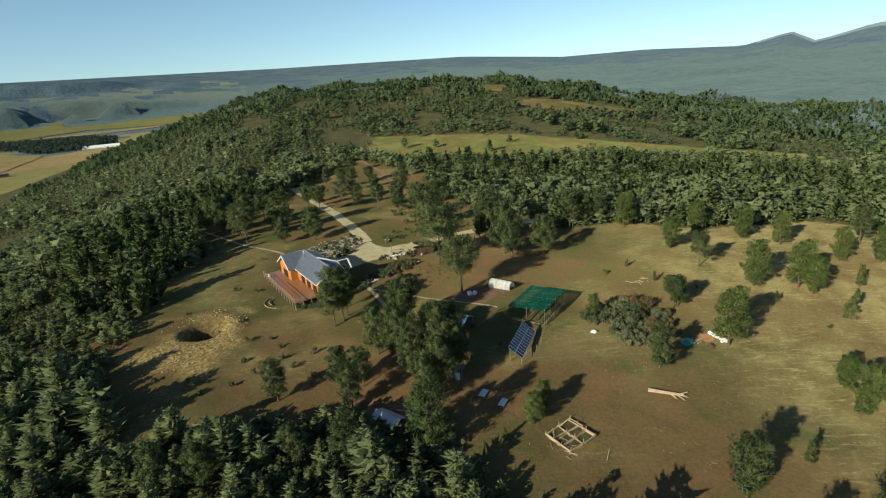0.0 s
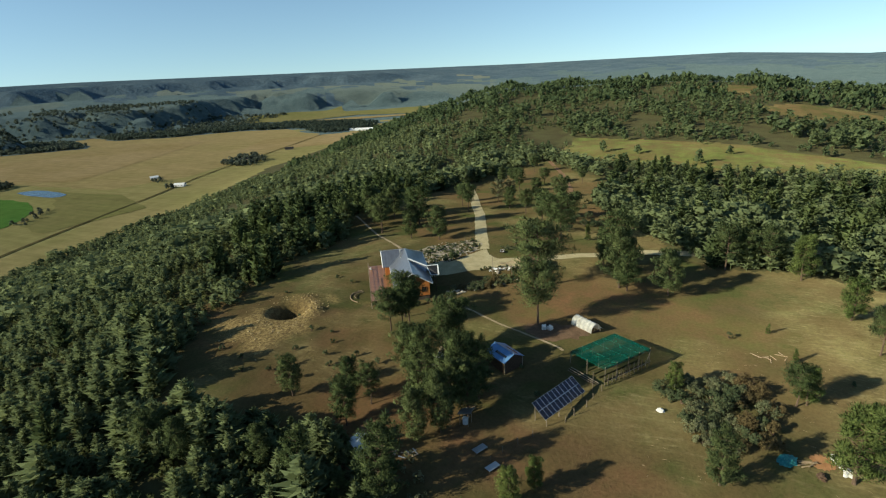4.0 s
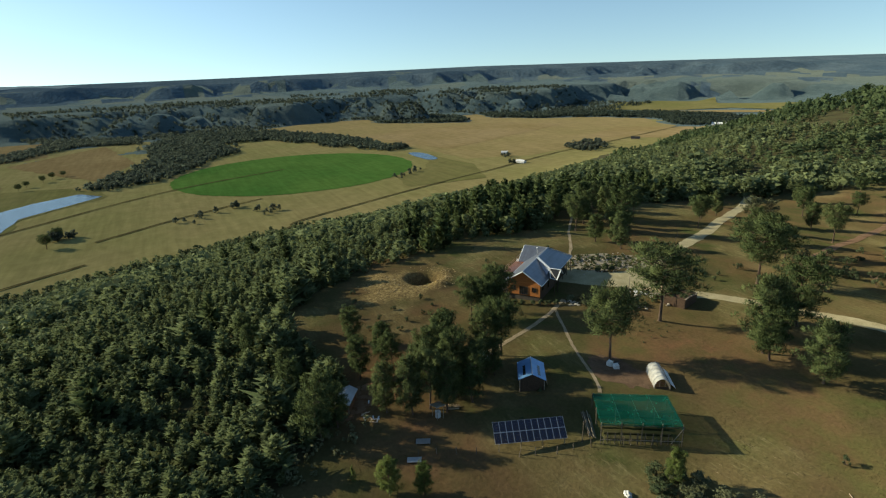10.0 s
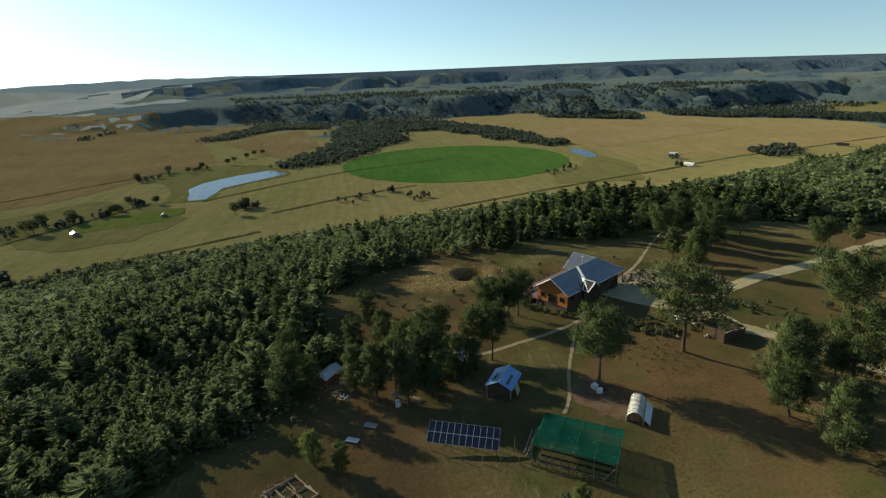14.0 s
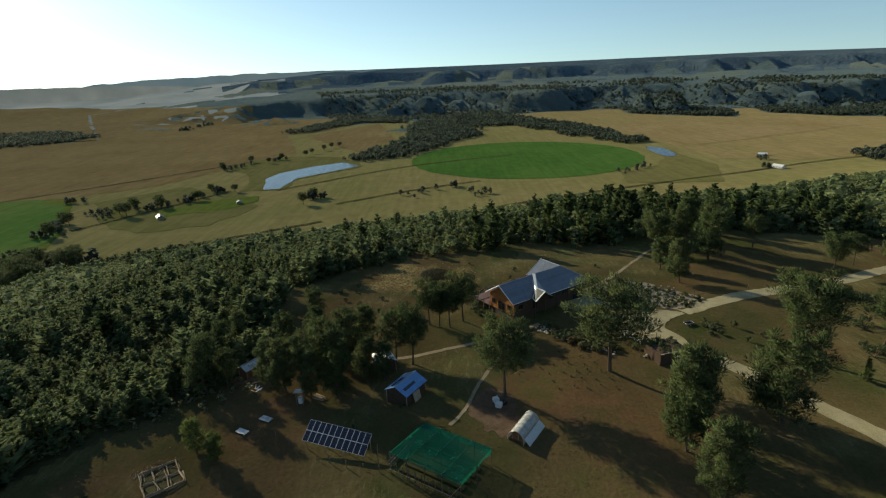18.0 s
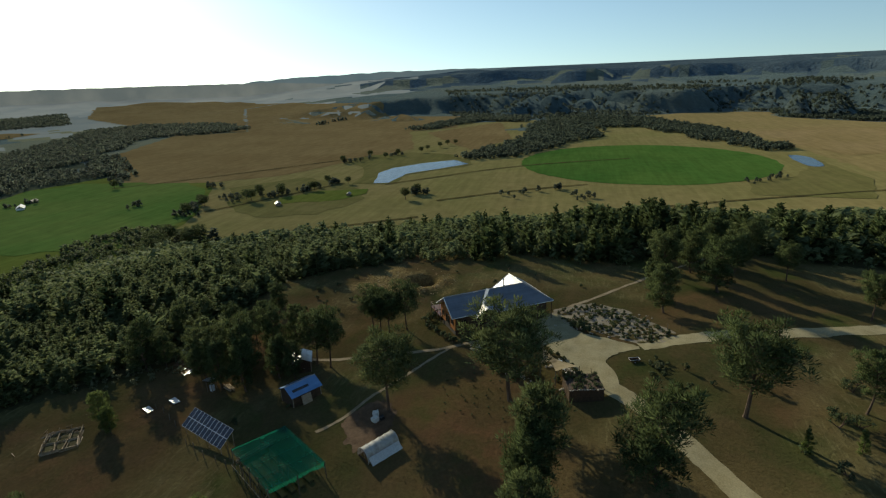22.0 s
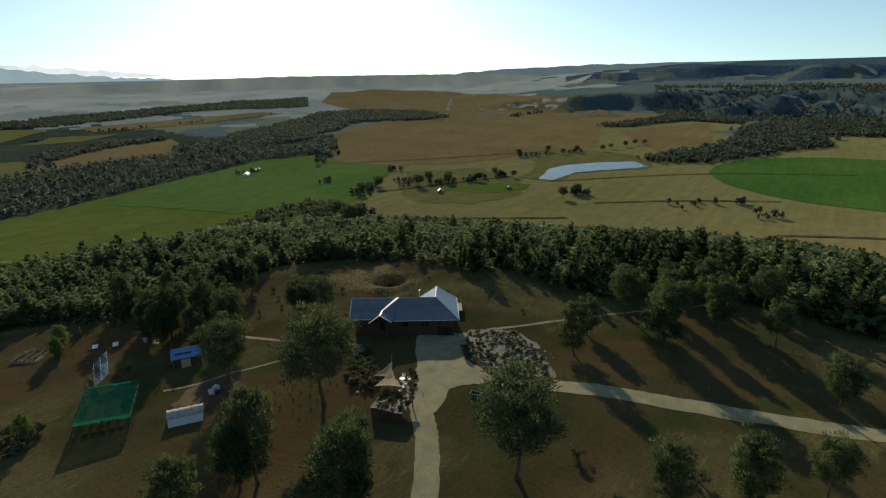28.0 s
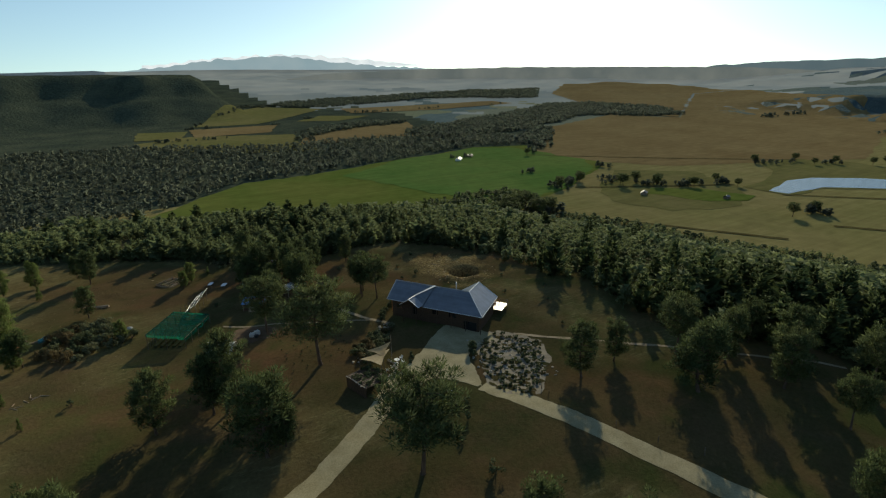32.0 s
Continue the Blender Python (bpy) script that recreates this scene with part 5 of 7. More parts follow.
# thin lines of trees along tracks and the foot of the hill
LINES = [((-16, -1335), (-413, -1312), 26, 9), ((-445, -1330), (-841, -1440), 26, 9), ((-11, -1252), (-161, -1048), 16, 9), ((-186, -1700), (-534, -2272), 24, 10), ((-395, -1063), (-445, -1330), 20, 9), ((-178, -1623), (-447, -1613), 22, 9), ((-670, -1831), (-532, -1692), 14, 9), ((-804, -1849), (-1552, -1770), 30, 10), ((-1050, -1001), (-732, -656), 14, 8), ((-637, -332), (-707, -259), 26, 9), ((-767, -259), (-763, -215), 12, 9), ((-604, -387), (-537, -360), 10, 10), ((-656, -86), (-700, -75), 14, 11), ((-690, -400), (-610, -330), 18, 7), ((-970, -330), (-1130, -195), 22, 9), ((-430, -240), (-380, -290), 16, 14), ((-870, 480), (-680, 300), 12, 7), ((-640, 210), (-740, 110), 12, 9), ((-620, -20), (-740, 110), 9, 9), ((-790, -490), (-621, -391), 8, 9), ((-529, -351), (-640, -640), 14, 9), ((-620, -690), (-545, -690), 9, 8), ((-1767, -809), (-2122, -784), 22, 12), ((-780, 620), (-900, 700), 8, 9)]
X, Y, H = [], [], []
for (x0, y0), (x1, y1), n, hh in LINES:
    t = np.clip(rng.rand(max(2, n // 5))[rng.randint(0, max(2, n // 5), n)] + 0.035 * rng.normal(size=n), 0, 1)
    X.append(x0 + (x1 - x0) * t + rng.normal(size=n) * 7)
    Y.append(y0 + (y1 - y0) * t + rng.normal(size=n) * 7)
    H.append(hh * rng.uniform(0.6, 1.2, n))
forest("tree_line", np.concatenate(X), np.concatenate(Y), np.concatenate(H), rng, "thin lines of trees along farm tracks", DISTANT, ROUND_T)
x, y = scatter(HILL_MEADOW, 20.0, 0.45, rng)
forest("meadow_trees", x, y, rng.uniform(5, 9, len(x)), rng, "scattered trees in the hill meadow", FARWOOD, ROUND_T)
# single big trees about the dam
for i, (x, y, h) in enumerate([(-978, -321, 15), (-1063, -293, 14), (-1044, -250, 12), (-1086, -235, 14), (-1127, -193, 13), (-1163, -187, 12), (-1211, -169, 13), (-1250, -159, 13), (-1267, -142, 12), (-656, -86, 16), (-691, -79, 15), (-637, -332, 15), (-662, -325, 17), (-686, -302, 15), (-707, -259, 13), (-767, -259, 13), (-763, -220, 12), (-604, -387, 14), (-537, -360, 17), (-397, -245, 24), (-408, -282, 22), (-425, -255, 19), (-380, -270, 18), (-370, -266, 25), (-362, -250, 22), (-388, -280, 23), (-352, -262, 20), (-421, -274, 15), (-590, -371, 16), (-625, -316, 18), (-669, -291, 16), (-709, -255, 14), (-700, -633, 14)]):
    pine(x, y, h, "round", i, "big trees on the plain", 1.5)


def shrub(rng, x, y, r, h, material, name, label, category="shrub", group="", n=12, per=34, size=0.16):
    """A low bush: uneven clumps of leaves on a few stems."""
    a, d = rng.rand(n) * 6.283, r * rng.rand(n) ** 0.6 * 0.75
    c = np.stack([d * np.cos(a), d * np.sin(a), h * (0.3 + 0.45 * rng.rand(n)) * (1.1 - 0.5 * d / r)], 1)
    v, f = tufts(rng, c, r * 0.3 * (0.7 + 0.6 * rng.rand(n)), per, size, 0.4, 1.3)
    t = empty(name, Matrix.Translation((x, y, gz(x, y))), label, category, group)
    N = unit(unit(v.reshape(-1, 3, 3).mean(1) - np.repeat(c, per, 0)) + 0.4 * unit(np.repeat(c, per, 0)) + np.array([0, 0, 0.5]))
    me = fast_mesh("foliage", outward(v, N), f, material, np.repeat(rng.rand(len(v) // 3), 3), np.repeat(N, 3, 0))
    o = new("foliage", me)
    o.parent = t
    bm = bmesh.new()
    for k in range(4):
        bar(bm, (0.05 * k - 0.1, 0.04 * k - 0.08, -0.1), c[k % n], 0.04 * h, 0.015 * h, 5)
    part("stems", bm, BARK, t)
    return t


rng = np.random.RandomState(21)
# dark scrub in the pit
for i in range(9):
    x, y = -58.5 + 1.8 * rng.normal(), 109.2 + 1.3 * rng.normal()
    shrub(rng, x, y, rng.uniform(0.6, 1.2), rng.uniform(0.7, 1.3), BUSHLEAF, "pit_shrub", "dark low shrub on the floor of the pit", "shrub", "shrubs in the pit", 8, 30, 0.16)
# rows of tiny planted saplings between the footpath and the drive
for i in range(5):
    for j in range(6):
        x, y = -12.5 + 2.6 * j + 0.3 * rng.normal(), 127.5 + 2.4 * i + 0.5 * j + 0.3 * rng.normal()
        shrub(rng, x, y, 0.25, 0.5, BUSHLEAF, "planted_sapling", "tiny green sapling planted in a row", "shrub", "planted saplings in rows", 4, 14, 0.11)
# bushes against the south gable
for x, y, r in ((-33.5, 117.6, 1.5), (-35.2, 118.2, 1.3), (-31.2, 119.0, 1.1), (-37, 118.5, 1.0), (-28.5, 121.5, 0.9), (-39, 119, 1.0), (-26.6, 123.3, 0.9), (-25.4, 124.6, 1.0), (-24.4, 126.0, 1.1), (-29.8, 120.4, 0.9), (-23.6, 127.8, 0.9)):
    shrub(rng, x, y, r, r * 1.7, BUSHLEAF, "wall_shrub", "leafy green bush against the timber wall", "shrub", "bushes by the house", 12, 44, 0.15)
# the silvery thicket in the grass
THICKET = [(27, 104), (31, 109), (38, 112), (44, 106), (46, 100), (42, 93), (36, 91), (31, 95)]
tx, ty = scatter(THICKET, 2.4, 0.95, rng)
for x, y in zip(tx.tolist(), ty.tolist()):
    sort = (RUST, "rusty brown shrub tangled in a thicket") if x > 38 and rng.rand() < 0.6 else (BUSHLEAF, "dull green shrub tangled in a thicket") if rng.rand() < 0.4 else (SILVER, "silvery shrub tangled in a thicket")
    shrub(rng, x, y, rng.uniform(1.2, 2.4), rng.uniform(1.4, 3.0), sort[0], "thicket_shrub", sort[1], "shrub", "shrubs of the thicket", 16, 60, 0.17)
# saplings and low bushes dotted over the grass
SAPLINGS = [(-40, 90), (-36, 95), (-43, 86), (-38, 100), (-44, 95), (-33, 92), (-48, 84), (-30, 97), (-41, 104), (-52, 88), (-36, 86), (-46, 103), (-60, 90), (-28, 88), (-24, 96), (-58, 130), (-64, 140), (-70, 132), (-52, 128), (-66, 118), (-18, 139), (3, 103), (-58, 152), (38, 128), (56, 116), (74, 96), (88, 128), (-20, 170), (-17, 166), (-14, 170), (-16, 174), (8, 96), (20, 60)]
for i, (x, y) in enumerate(SAPLINGS):
    r = rng.uniform(0.5, 1.0)
    shrub(rng, x, y, r, r * 1.9, BUSHLEAF, "sapling", "small green sapling in the grass", "shrub", "saplings in the grass", 8, 26, 0.16)
# bushes of the rock garden, and the bed before the house
tx, ty = scatter(ROCKERY, 1.4, 0.85, rng)
for x, y in zip(tx.tolist(), ty.tolist()):
    r = rng.uniform(0.25, 0.8)
    shrub(rng, x, y, r, r * rng.uniform(1.0, 2.0), BUSHLEAF, "garden_shrub", "small dark green shrub in the rock garden", "shrub", "shrubs of the rock garden", 6, 26, 0.16)
# low shrubs on the island inside the bend of the road
for i in range(16):
    x, y = -20.5 + 1.8 * rng.normal(), 165.5 + 1.6 * rng.normal()
    r = rng.uniform(0.3, 0.8)
    shrub(rng, x, y, r, r * 1.2, (BUSHLEAF, SILVER)[i % 2], "island_shrub", "low shrub on the grass island by the road", "shrub", "shrubs on the road island", 7, 30, 0.14)
for i in range(54):
    t = rng.rand()
    x, y = -22 + 9 * t + rng.normal() * 1.4, 132.5 + 9 * t + rng.normal() * 1.6
    r = rng.uniform(0.7, 1.5)
    shrub(rng, x, y, r, r * 1.1, (SILVER, RUST, BUSHLEAF)[i % 3], "bed_shrub", "tangled greyish garden shrub in the front bed", "shrub", "shrubs of the front bed", 10, 44, 0.15)
# bushes round the seats under the sails, and between yard and rock garden
for x, y, r, h in ((-21.8, 146.0, 0.5, 1.0), (-21.2, 147.4, 0.6, 1.1), (-20.3, 148.6, 0.45, 0.8), (-18.0, 150.0, 0.5, 0.8), (-16.2, 150.6, 0.6, 1.0), (-13.6, 150.9, 0.9, 1.4), (-12.2, 149.4, 1.0, 1.5), (-12.9, 147.6, 0.8, 1.2), (-13.8, 149.2, 0.8, 1.3), (-14.6, 143.6, 0.7, 1.1), (-16.8, 143.2, 0.6, 1.0), (-12.4, 144.0, 0.6, 0.9)):
    shrub(rng, x, y, r, h, BUSHLEAF, "terrace_shrub", "dark green bush beside the shaded seats", "shrub", "bushes round the seats", 10, 40, 0.15)
for x, y, r, h in ((-33.2, 151.6, 1.1, 3.4), (-32.4, 153.0, 1.0, 2.3), (-34.4, 150.2, 0.9, 2.2)):
    shrub(rng, x, y, r, h, BUSHLEAF, "yard_bush", "tall dark green bush at the edge of the yard", "shrub", "bushes at the yard edge", 22, 60, 0.17)
# the wooded island of bushes beside the red track
for i in range(40):
    x, y = -8 + rng.normal() * 7, 203 + rng.normal() * 12
    r = rng.uniform(1.0, 2.2)
    shrub(rng, x, y, r, r * 1.3, BUSHLEAF, "meadow_bush", "rounded green bush in rough grass", "shrub", "bushes by the red track", 9, 30, 0.2)


# ---- rough grass over the clearing: tufts of thin blades ----
def grass(n, seed):
    r = np.random.RandomState(seed)
    P = np.array(CLEARING, float)
    lo, hi = P.min(0), np.array([140.0, 235.0])
    x, y = r.uniform(lo[0], hi[0], 3 * n), r.uniform(lo[1], hi[1], 3 * n)
    worn = [(-42, 146.5), (-37, 137.5), (-30.5, 140.5), (-25, 145), (-19.5, 149), (-15, 152), (-11, 155.5), (-12.5, 158), (-17, 157.5), (-20.5, 156.3), (-24, 158.5), (-27, 163), (-29, 160), (-31, 154), (-38, 149.5)]
    ok = inside(CLEARING, x, y) & ~inside(worn, x, y) & (np.hypot(x + 58.5, y - 109.5) > 10)
    for line, w in (([(-28, 163), (-34, 177), (-41, 194), (-49, 213), (-58, 230), (-66, 248)], 2.0), ([(-16, 152), (-8, 160), (0, 166), (12, 173), (24, 177), (40, 181)], 1.8), ([(-25, 131), (-20, 122), (-16, 112), (-14, 103), (-13, 96)], 0.6), ([(-22, 126), (-12, 121), (-4, 117), (5, 113.5), (9, 111)], 0.5)):
        for (x0, y0), (x1, y1) in zip(line, line[1:]):
            dx, dy = x1 - x0, y1 - y0
            t = np.clip(((x - x0) * dx + (y - y0) * dy) / (dx * dx + dy * dy), 0, 1)
            ok &= np.hypot(x - x0 - t * dx, y - y0 - t * dy) > w
    ok &= (W_BRUSH(x * 3, y * 3) > -0.9)
    c, s_ = math.cos(radians(34.5)), math.sin(radians(34.5))
    u, v = (x + 30.2) * c + (y - 122.9) * s_, -(x + 30.2) * s_ + (y - 122.9) * c
    ok &= ~((u > -13) & (u < 6.5) & (v > -1) & (v < 26))
    x, y = x[ok][:n], y[ok][:n]
    n = len(x)
    z = ground_z(x, y)
    h = (0.025 + 0.035 * r.rand(n) ** 2) * (1 + 0.5 * W_BRUSH(x * 2, y * 2).clip(-1, 1))
    V = np.zeros((n, 2, 3, 3))
    for k in range(2):
        a = r.rand(n) * 6.283
        wd = 0.07 + 0.09 * r.rand(n)
        lean = r.normal(size=(n, 2)) * 0.5 * h[:, None]
        for j, sgn in ((0, -1), (1, 1)):
            V[:, k, j, 0], V[:, k, j, 1], V[:, k, j, 2] = x + sgn * wd * np.cos(a), y + sgn * wd * np.sin(a), z - 0.03
        V[:, k, 2, 0], V[:, k, 2, 1], V[:, k, 2, 2] = x + lean[:, 0], y + lean[:, 1], z + h
    tint = np.clip(0.45 + 0.3 * W_HILL(x + 50, y) + 0.25 * r.normal(size=n) + 0.3 * step(45, 85, x), 0, 1)
    N = unit(np.array([0, 0, 1.0]) + 0.25 * r.normal(size=(2 * n, 3)))
    me = fast_mesh("grass", outward(V.reshape(-1, 3), N), np.arange(6 * n).reshape(-1, 3), BLADES, np.repeat(tint, 6), np.repeat(N, 3, 0))
    return tagged(new("grass", me), "rough tufts of tan and olive dry grass", "grass", kind="stuff")


grass(100000, 41)

# ---- the house ----
# local frame: +x out of the front, +y along the long ridge; the south gable peak stands over the origin
HZ = 0.0
house = empty("house", Matrix.Translation((-30.2, 122.9, HZ)) @ Matrix.Rotation(radians(34.5), 4, "Z"), "orange timber farmhouse with a grey corrugated hip and gable roof", "house")
ZR, ZE, FL, HW, LR, LB = 7.75, 4.75, 1.6, 4.7, 19.06, 6.5
YN = LR + HW
PL = 1.45    # top of the dark block put in for the shaded void below the walls
VE = 5.1     # eave of the verandah slope, out from the ridge


def gable_wall(pts_low, peak, t, name, material, label=""):
    """A wall with a pointed top; pts_low: two ground corners, and the eave heights."""
    bm = bmesh.new()
    (x0, y0), (x1, y1) = pts_low
    n = Vector((-(y1 - y0), x1 - x0, 0)).normalized() * t
    ring = [(x0, y0, PL), (x1, y1, PL), (x1, y1, ZE - 0.05), ((x0 + x1) / 2, (y0 + y1) / 2, peak), (x0, y0, ZE - 0.05)]
    f = [bm.verts.new(p) for p in ring]
    b = [bm.verts.new(Vector(p) + n) for p in ring]
    bm.faces.new(f)
    bm.faces.new(b[::-1])
    for i in range(5):
        j = (i + 1) % 5
        bm.faces.new((f[i], b[i], b[j], f[j]))
    bmesh.ops.recalc_face_normals(bm, faces=bm.faces)
    return part(name, bm, material, house, label)


W = HW - 0.7
gable_wall([(-W, 0.7), (W, 0.7)], ZR - 0.45, 0.2, "gable_wall", TIMBER, "orange varnished timber gable wall")
gable_wall([(-LB + 0.6, LR + W), (-LB + 0.6, LR - W)], ZR - 0.45, 0.2, "gable_wall", TIMBER, "orange varnished timber gable wall over the deck")
# front and north walls take dark timber to carry the eave's shade
part("front_wall", box(bmesh.new(), W - 0.2, W, 0.9, YN - 0.7, -1.5, ZE + 0.05), DARKWOOD, house, "timber front wall, eave shade put in as dark brown")
part("back_wall", box(bmesh.new(), -W, -W + 0.2, 0.9, LR - W, PL, ZE + 0.05), TIMBER, house)
part("north_wall", box(bmesh.new(), -LB + 0.8, W - 0.2, YN - 0.9, YN - 0.7, -1.5, ZE + 0.05), DARKWOOD, house)
part("inner_wall", box(bmesh.new(), -LB + 0.8, -W, LR - W, LR - W + 0.2, PL, ZE + 0.05), TIMBER, house)
# solid dark blocks painted as the shaded void under the raised floor
part("underfloor_void", box(bmesh.new(), -W + 0.12, W - 0.12, 0.82, LR - W, -1.5, PL), VOID_DARK, house, "solid dark block for the shaded void under the floor")
part("underfloor_void", box(bmesh.new(), -LB + 0.9, W - 0.12, LR - W, YN - 0.95, -1.5, PL), VOID_DARK, house)
# siding boards on the south gable
for i in range(24):
    z = PL + 0.02 + i * 0.3
    half = W + 0.02 if z + 0.3 < ZE else max((ZR - 0.5 - z - 0.3) / (ZR - ZE) * HW, 0.15)
    if z < ZR - 1.0:
        piece("board", mesh_of("board", [(-half, 0.70, z), (half, 0.70, z), (half, 0.66, z), (-half, 0.66, z), (-half, 0.70, z + 0.28), (half, 0.70, z + 0.28), (half, 0.685, z + 0.28), (-half, 0.685, z + 0.28)], [(0, 1, 2, 3), (3, 2, 6, 7), (7, 6, 5, 4), (0, 3, 7, 4), (1, 5, 6, 2)], TIMBER), house, Matrix())


def roof_face(pts, name="roof_slope", label=""):
    return part(name, slab(bmesh.new(), pts, 0.12), ROOF, house, label)


def on(n):
    """Height of the front slope at n out from the ridge."""
    return ZR - (ZR - ZE) * n / HW


roof_face([(HW, -0.1, ZE), (HW, 8.9, ZE), (0, 8.9, ZR), (0, -0.1, ZR)], label="grey corrugated front roof slope")
roof_face([(VE, 8.9, on(VE)), (VE, LR + VE, on(VE)), (0, LR, ZR), (0, 8.9, ZR)], label="grey corrugated roof slope over the verandah")
for i in range(5):
    part("verandah_post", bar(bmesh.new(), (VE - 0.2, 9.4 + i * 3.6, -0.6), (VE - 0.2, 9.4 + i * 3.6, on(VE) - 0.1), 0.09), DARKWOOD, house)
roof_face([(0, -0.1, ZR), (0, LR, ZR), (-HW, LR - HW, ZE), (-HW, -0.1, ZE)], label="grey corrugated rear roof slope")
roof_face([(VE, LR + VE, on(VE)), (-LB, YN, ZE), (-LB, LR, ZR), (0, LR, ZR)])
roof_face([(0, LR, ZR), (-LB, LR, ZR), (-LB, LR - HW, ZE), (-HW, LR - HW, ZE)])
# pale ridge caps, barges and gutters
for a, b in (((0, -0.12, ZR), (0, LR, ZR)), ((0, LR, ZR), (-LB - 0.02, LR, ZR)), ((0, LR, ZR), (VE, LR + VE, on(VE))), ((0, LR, ZR), (-HW, LR - HW, ZE))):
    part("ridge_cap", bar(bmesh.new(), Vector(a) + Vector((0, 0, 0.03)), Vector(b) + Vector((0, 0, 0.03)), 0.11, sides=6), STEEL, house)
for a, b in (((0, -0.14, ZR - 0.06), (HW, -0.14, ZE - 0.06)), ((0, -0.14, ZR - 0.06), (-HW, -0.14, ZE - 0.06)), ((-LB - 0.04, LR, ZR - 0.06), (-LB - 0.04, YN, ZE - 0.06)), ((-LB - 0.04, LR, ZR - 0.06), (-LB - 0.04, LR - HW, ZE - 0.06))):
    part("barge_board", bar(bmesh.new(), a, b, 0.13, sides=4), WHITE, house, "white painted barge board")
for a, b in (((HW + 0.07, -0.1, ZE - 0.06), (HW + 0.07, 4.6, ZE - 0.06)), ((VE + 0.07, 9.6, on(VE) - 0.06), (VE + 0.07, LR + VE, on(VE) - 0.06)), ((-HW - 0.07, -0.1, ZE - 0.06), (-HW - 0.07, LR - HW, ZE - 0.06)), ((VE, LR + VE + 0.07, on(VE) - 0.06), (-LB, YN + 0.07, ZE - 0.06))):
    part("gutter", bar(bmesh.new(), a, b, 0.07, sides=6), WHITE, house, "white gutter")
# the entrance gablet, set at an angle into the front slope
hip0, hip1, hip2, hip3 = Vector((0.0, 10.4, ZR + 0.1)), Vector((4.3, 7.2, 6.58)), Vector((7.1, 7.0, 6.66)), Vector((6.9, 4.5, 4.9))
hip4, low_s, low_n = Vector((6.9, 9.4, 4.9)), Vector((5.1, 5.3, 4.78)), Vector((5.0, 9.6, ZE + 0.12))
dormer = part("porch_roof", slab(bmesh.new(), [tuple(hip0), tuple(hip1), tuple(low_n)], 0.1), ROOF, house, "angled roof over the entrance")
part("porch_fall", slab(bmesh.new(), [tuple(hip1), tuple(hip2), tuple(hip4), tuple(low_n)], 0.1), ROOF, dormer)
part("porch_side", slab(bmesh.new(), [tuple(hip0), (1.6, 8.2, ZR - 1.6 / HW * 3 + 0.02), (4.0, 6.0, ZR - 4.0 / HW * 3 + 0.02), tuple(hip1)], 0.08), ROOF, dormer)
part("porch_flank", slab(bmesh.new(), [tuple(hip1), tuple(low_s), tuple(hip3), tuple(hip2)], 0.08), DARKMETAL, dormer, "dark slope framed in white")
gab = bmesh.new()
slab(gab, [(6.6, 7.0, 6.5), (6.6, 9.2, 4.85), (6.6, 4.7, 4.85)], 0.08)
part("porch_gable", gab, DARKWOOD, dormer)


def trim(a, b, w0, w1, name, label=""):
    """A flat white strip laid from a to b, w0 and w1 wide at its ends."""
    d = (b - a).normalized()
    s_ = d.cross(Vector((0, 0, 1))).normalized()
    up_ = Vector((0, 0, 0.07))
    part(name, slab(bmesh.new(), [a + s_ * w0 / 2 + up_, b + s_ * w1 / 2 + up_, b - s_ * w1 / 2 + up_, a - s_ * w0 / 2 + up_], 0.06), WHITE, dormer, label)


trim(hip0, hip1, 0.75, 0.4, "flashing", "broad white valley flashing")
trim(hip1, hip2, 0.32, 0.32, "ridge_cap", "white ridge cap")
trim(hip2, hip3, 0.34, 0.34, "barge_board", "white painted barge board")
trim(hip2, hip4, 0.3, 0.3, "barge_board", "white painted barge board")
trim(hip1, low_s, 0.24, 0.24, "flashing", "white flashing")
trim(low_s, hip3, 0.2, 0.2, "gutter", "white gutter")
for x, y in ((6.2, 5.0), (6.0, 8.2)):
    part("porch_post", bar(bmesh.new(), (x, y, -0.6), (x, y, 4.7), 0.11), DARKWOOD, house)
# chimney flue
flue = part("flue", bar(bmesh.new(), (-1.6, 15.2, 6.2), (-1.6, 15.2, 8.7), 0.13, sides=10), STEEL, house, "steel stove flue")
part("cowl", bar(bmesh.new(), (-1.6, 15.2, 8.7), (-1.6, 15.2, 8.95), 0.22, 0.1, 10), STEEL, flue)


def opening(name, x0, x1, z0, z1, m, bars_=1, label=""):
    """A glazed opening on a wall plane (local x along the wall, y outwards)."""
    pane = bmesh.new()
    box(pane, x0 + 0.07, x1 - 0.07, -0.02, 0.05, z0 + 0.07, z1 - 0.07)
    o = part(name, pane, GLASS, house, label)
    o.matrix_local = m
    fr = bmesh.new()
    for a in ((x0, x1, -0.02, 0.1, z0, z0 + 0.09), (x0, x1, -0.02, 0.1, z1 - 0.09, z1), (x0, x0 + 0.09, -0.02, 0.1, z0 + 0.09, z1 - 0.09), (x1 - 0.09, x1, -0.02, 0.1, z0 + 0.09, z1 - 0.09)):
        box(fr, *a)
    for i in range(1, bars_ + 1):
        xm = x0 + (x1 - x0) * i / (bars_ + 1)
        box(fr, xm - 0.03, xm + 0.03, -0.02, 0.08, z0 + 0.09, z1 - 0.09)
    part("frame", fr, DARKWOOD, o)
    return o


south_w = Matrix.Translation((0, 0.67, 0)) @ Matrix.Rotation(radians(180), 4, "Z")
opening("door", -1.1, 1.1, FL, FL + 2.1, south_w, 1, "dark glazed double door")
opening("window", 2.0, 3.2, FL + 0.9, FL + 2.1, south_w)
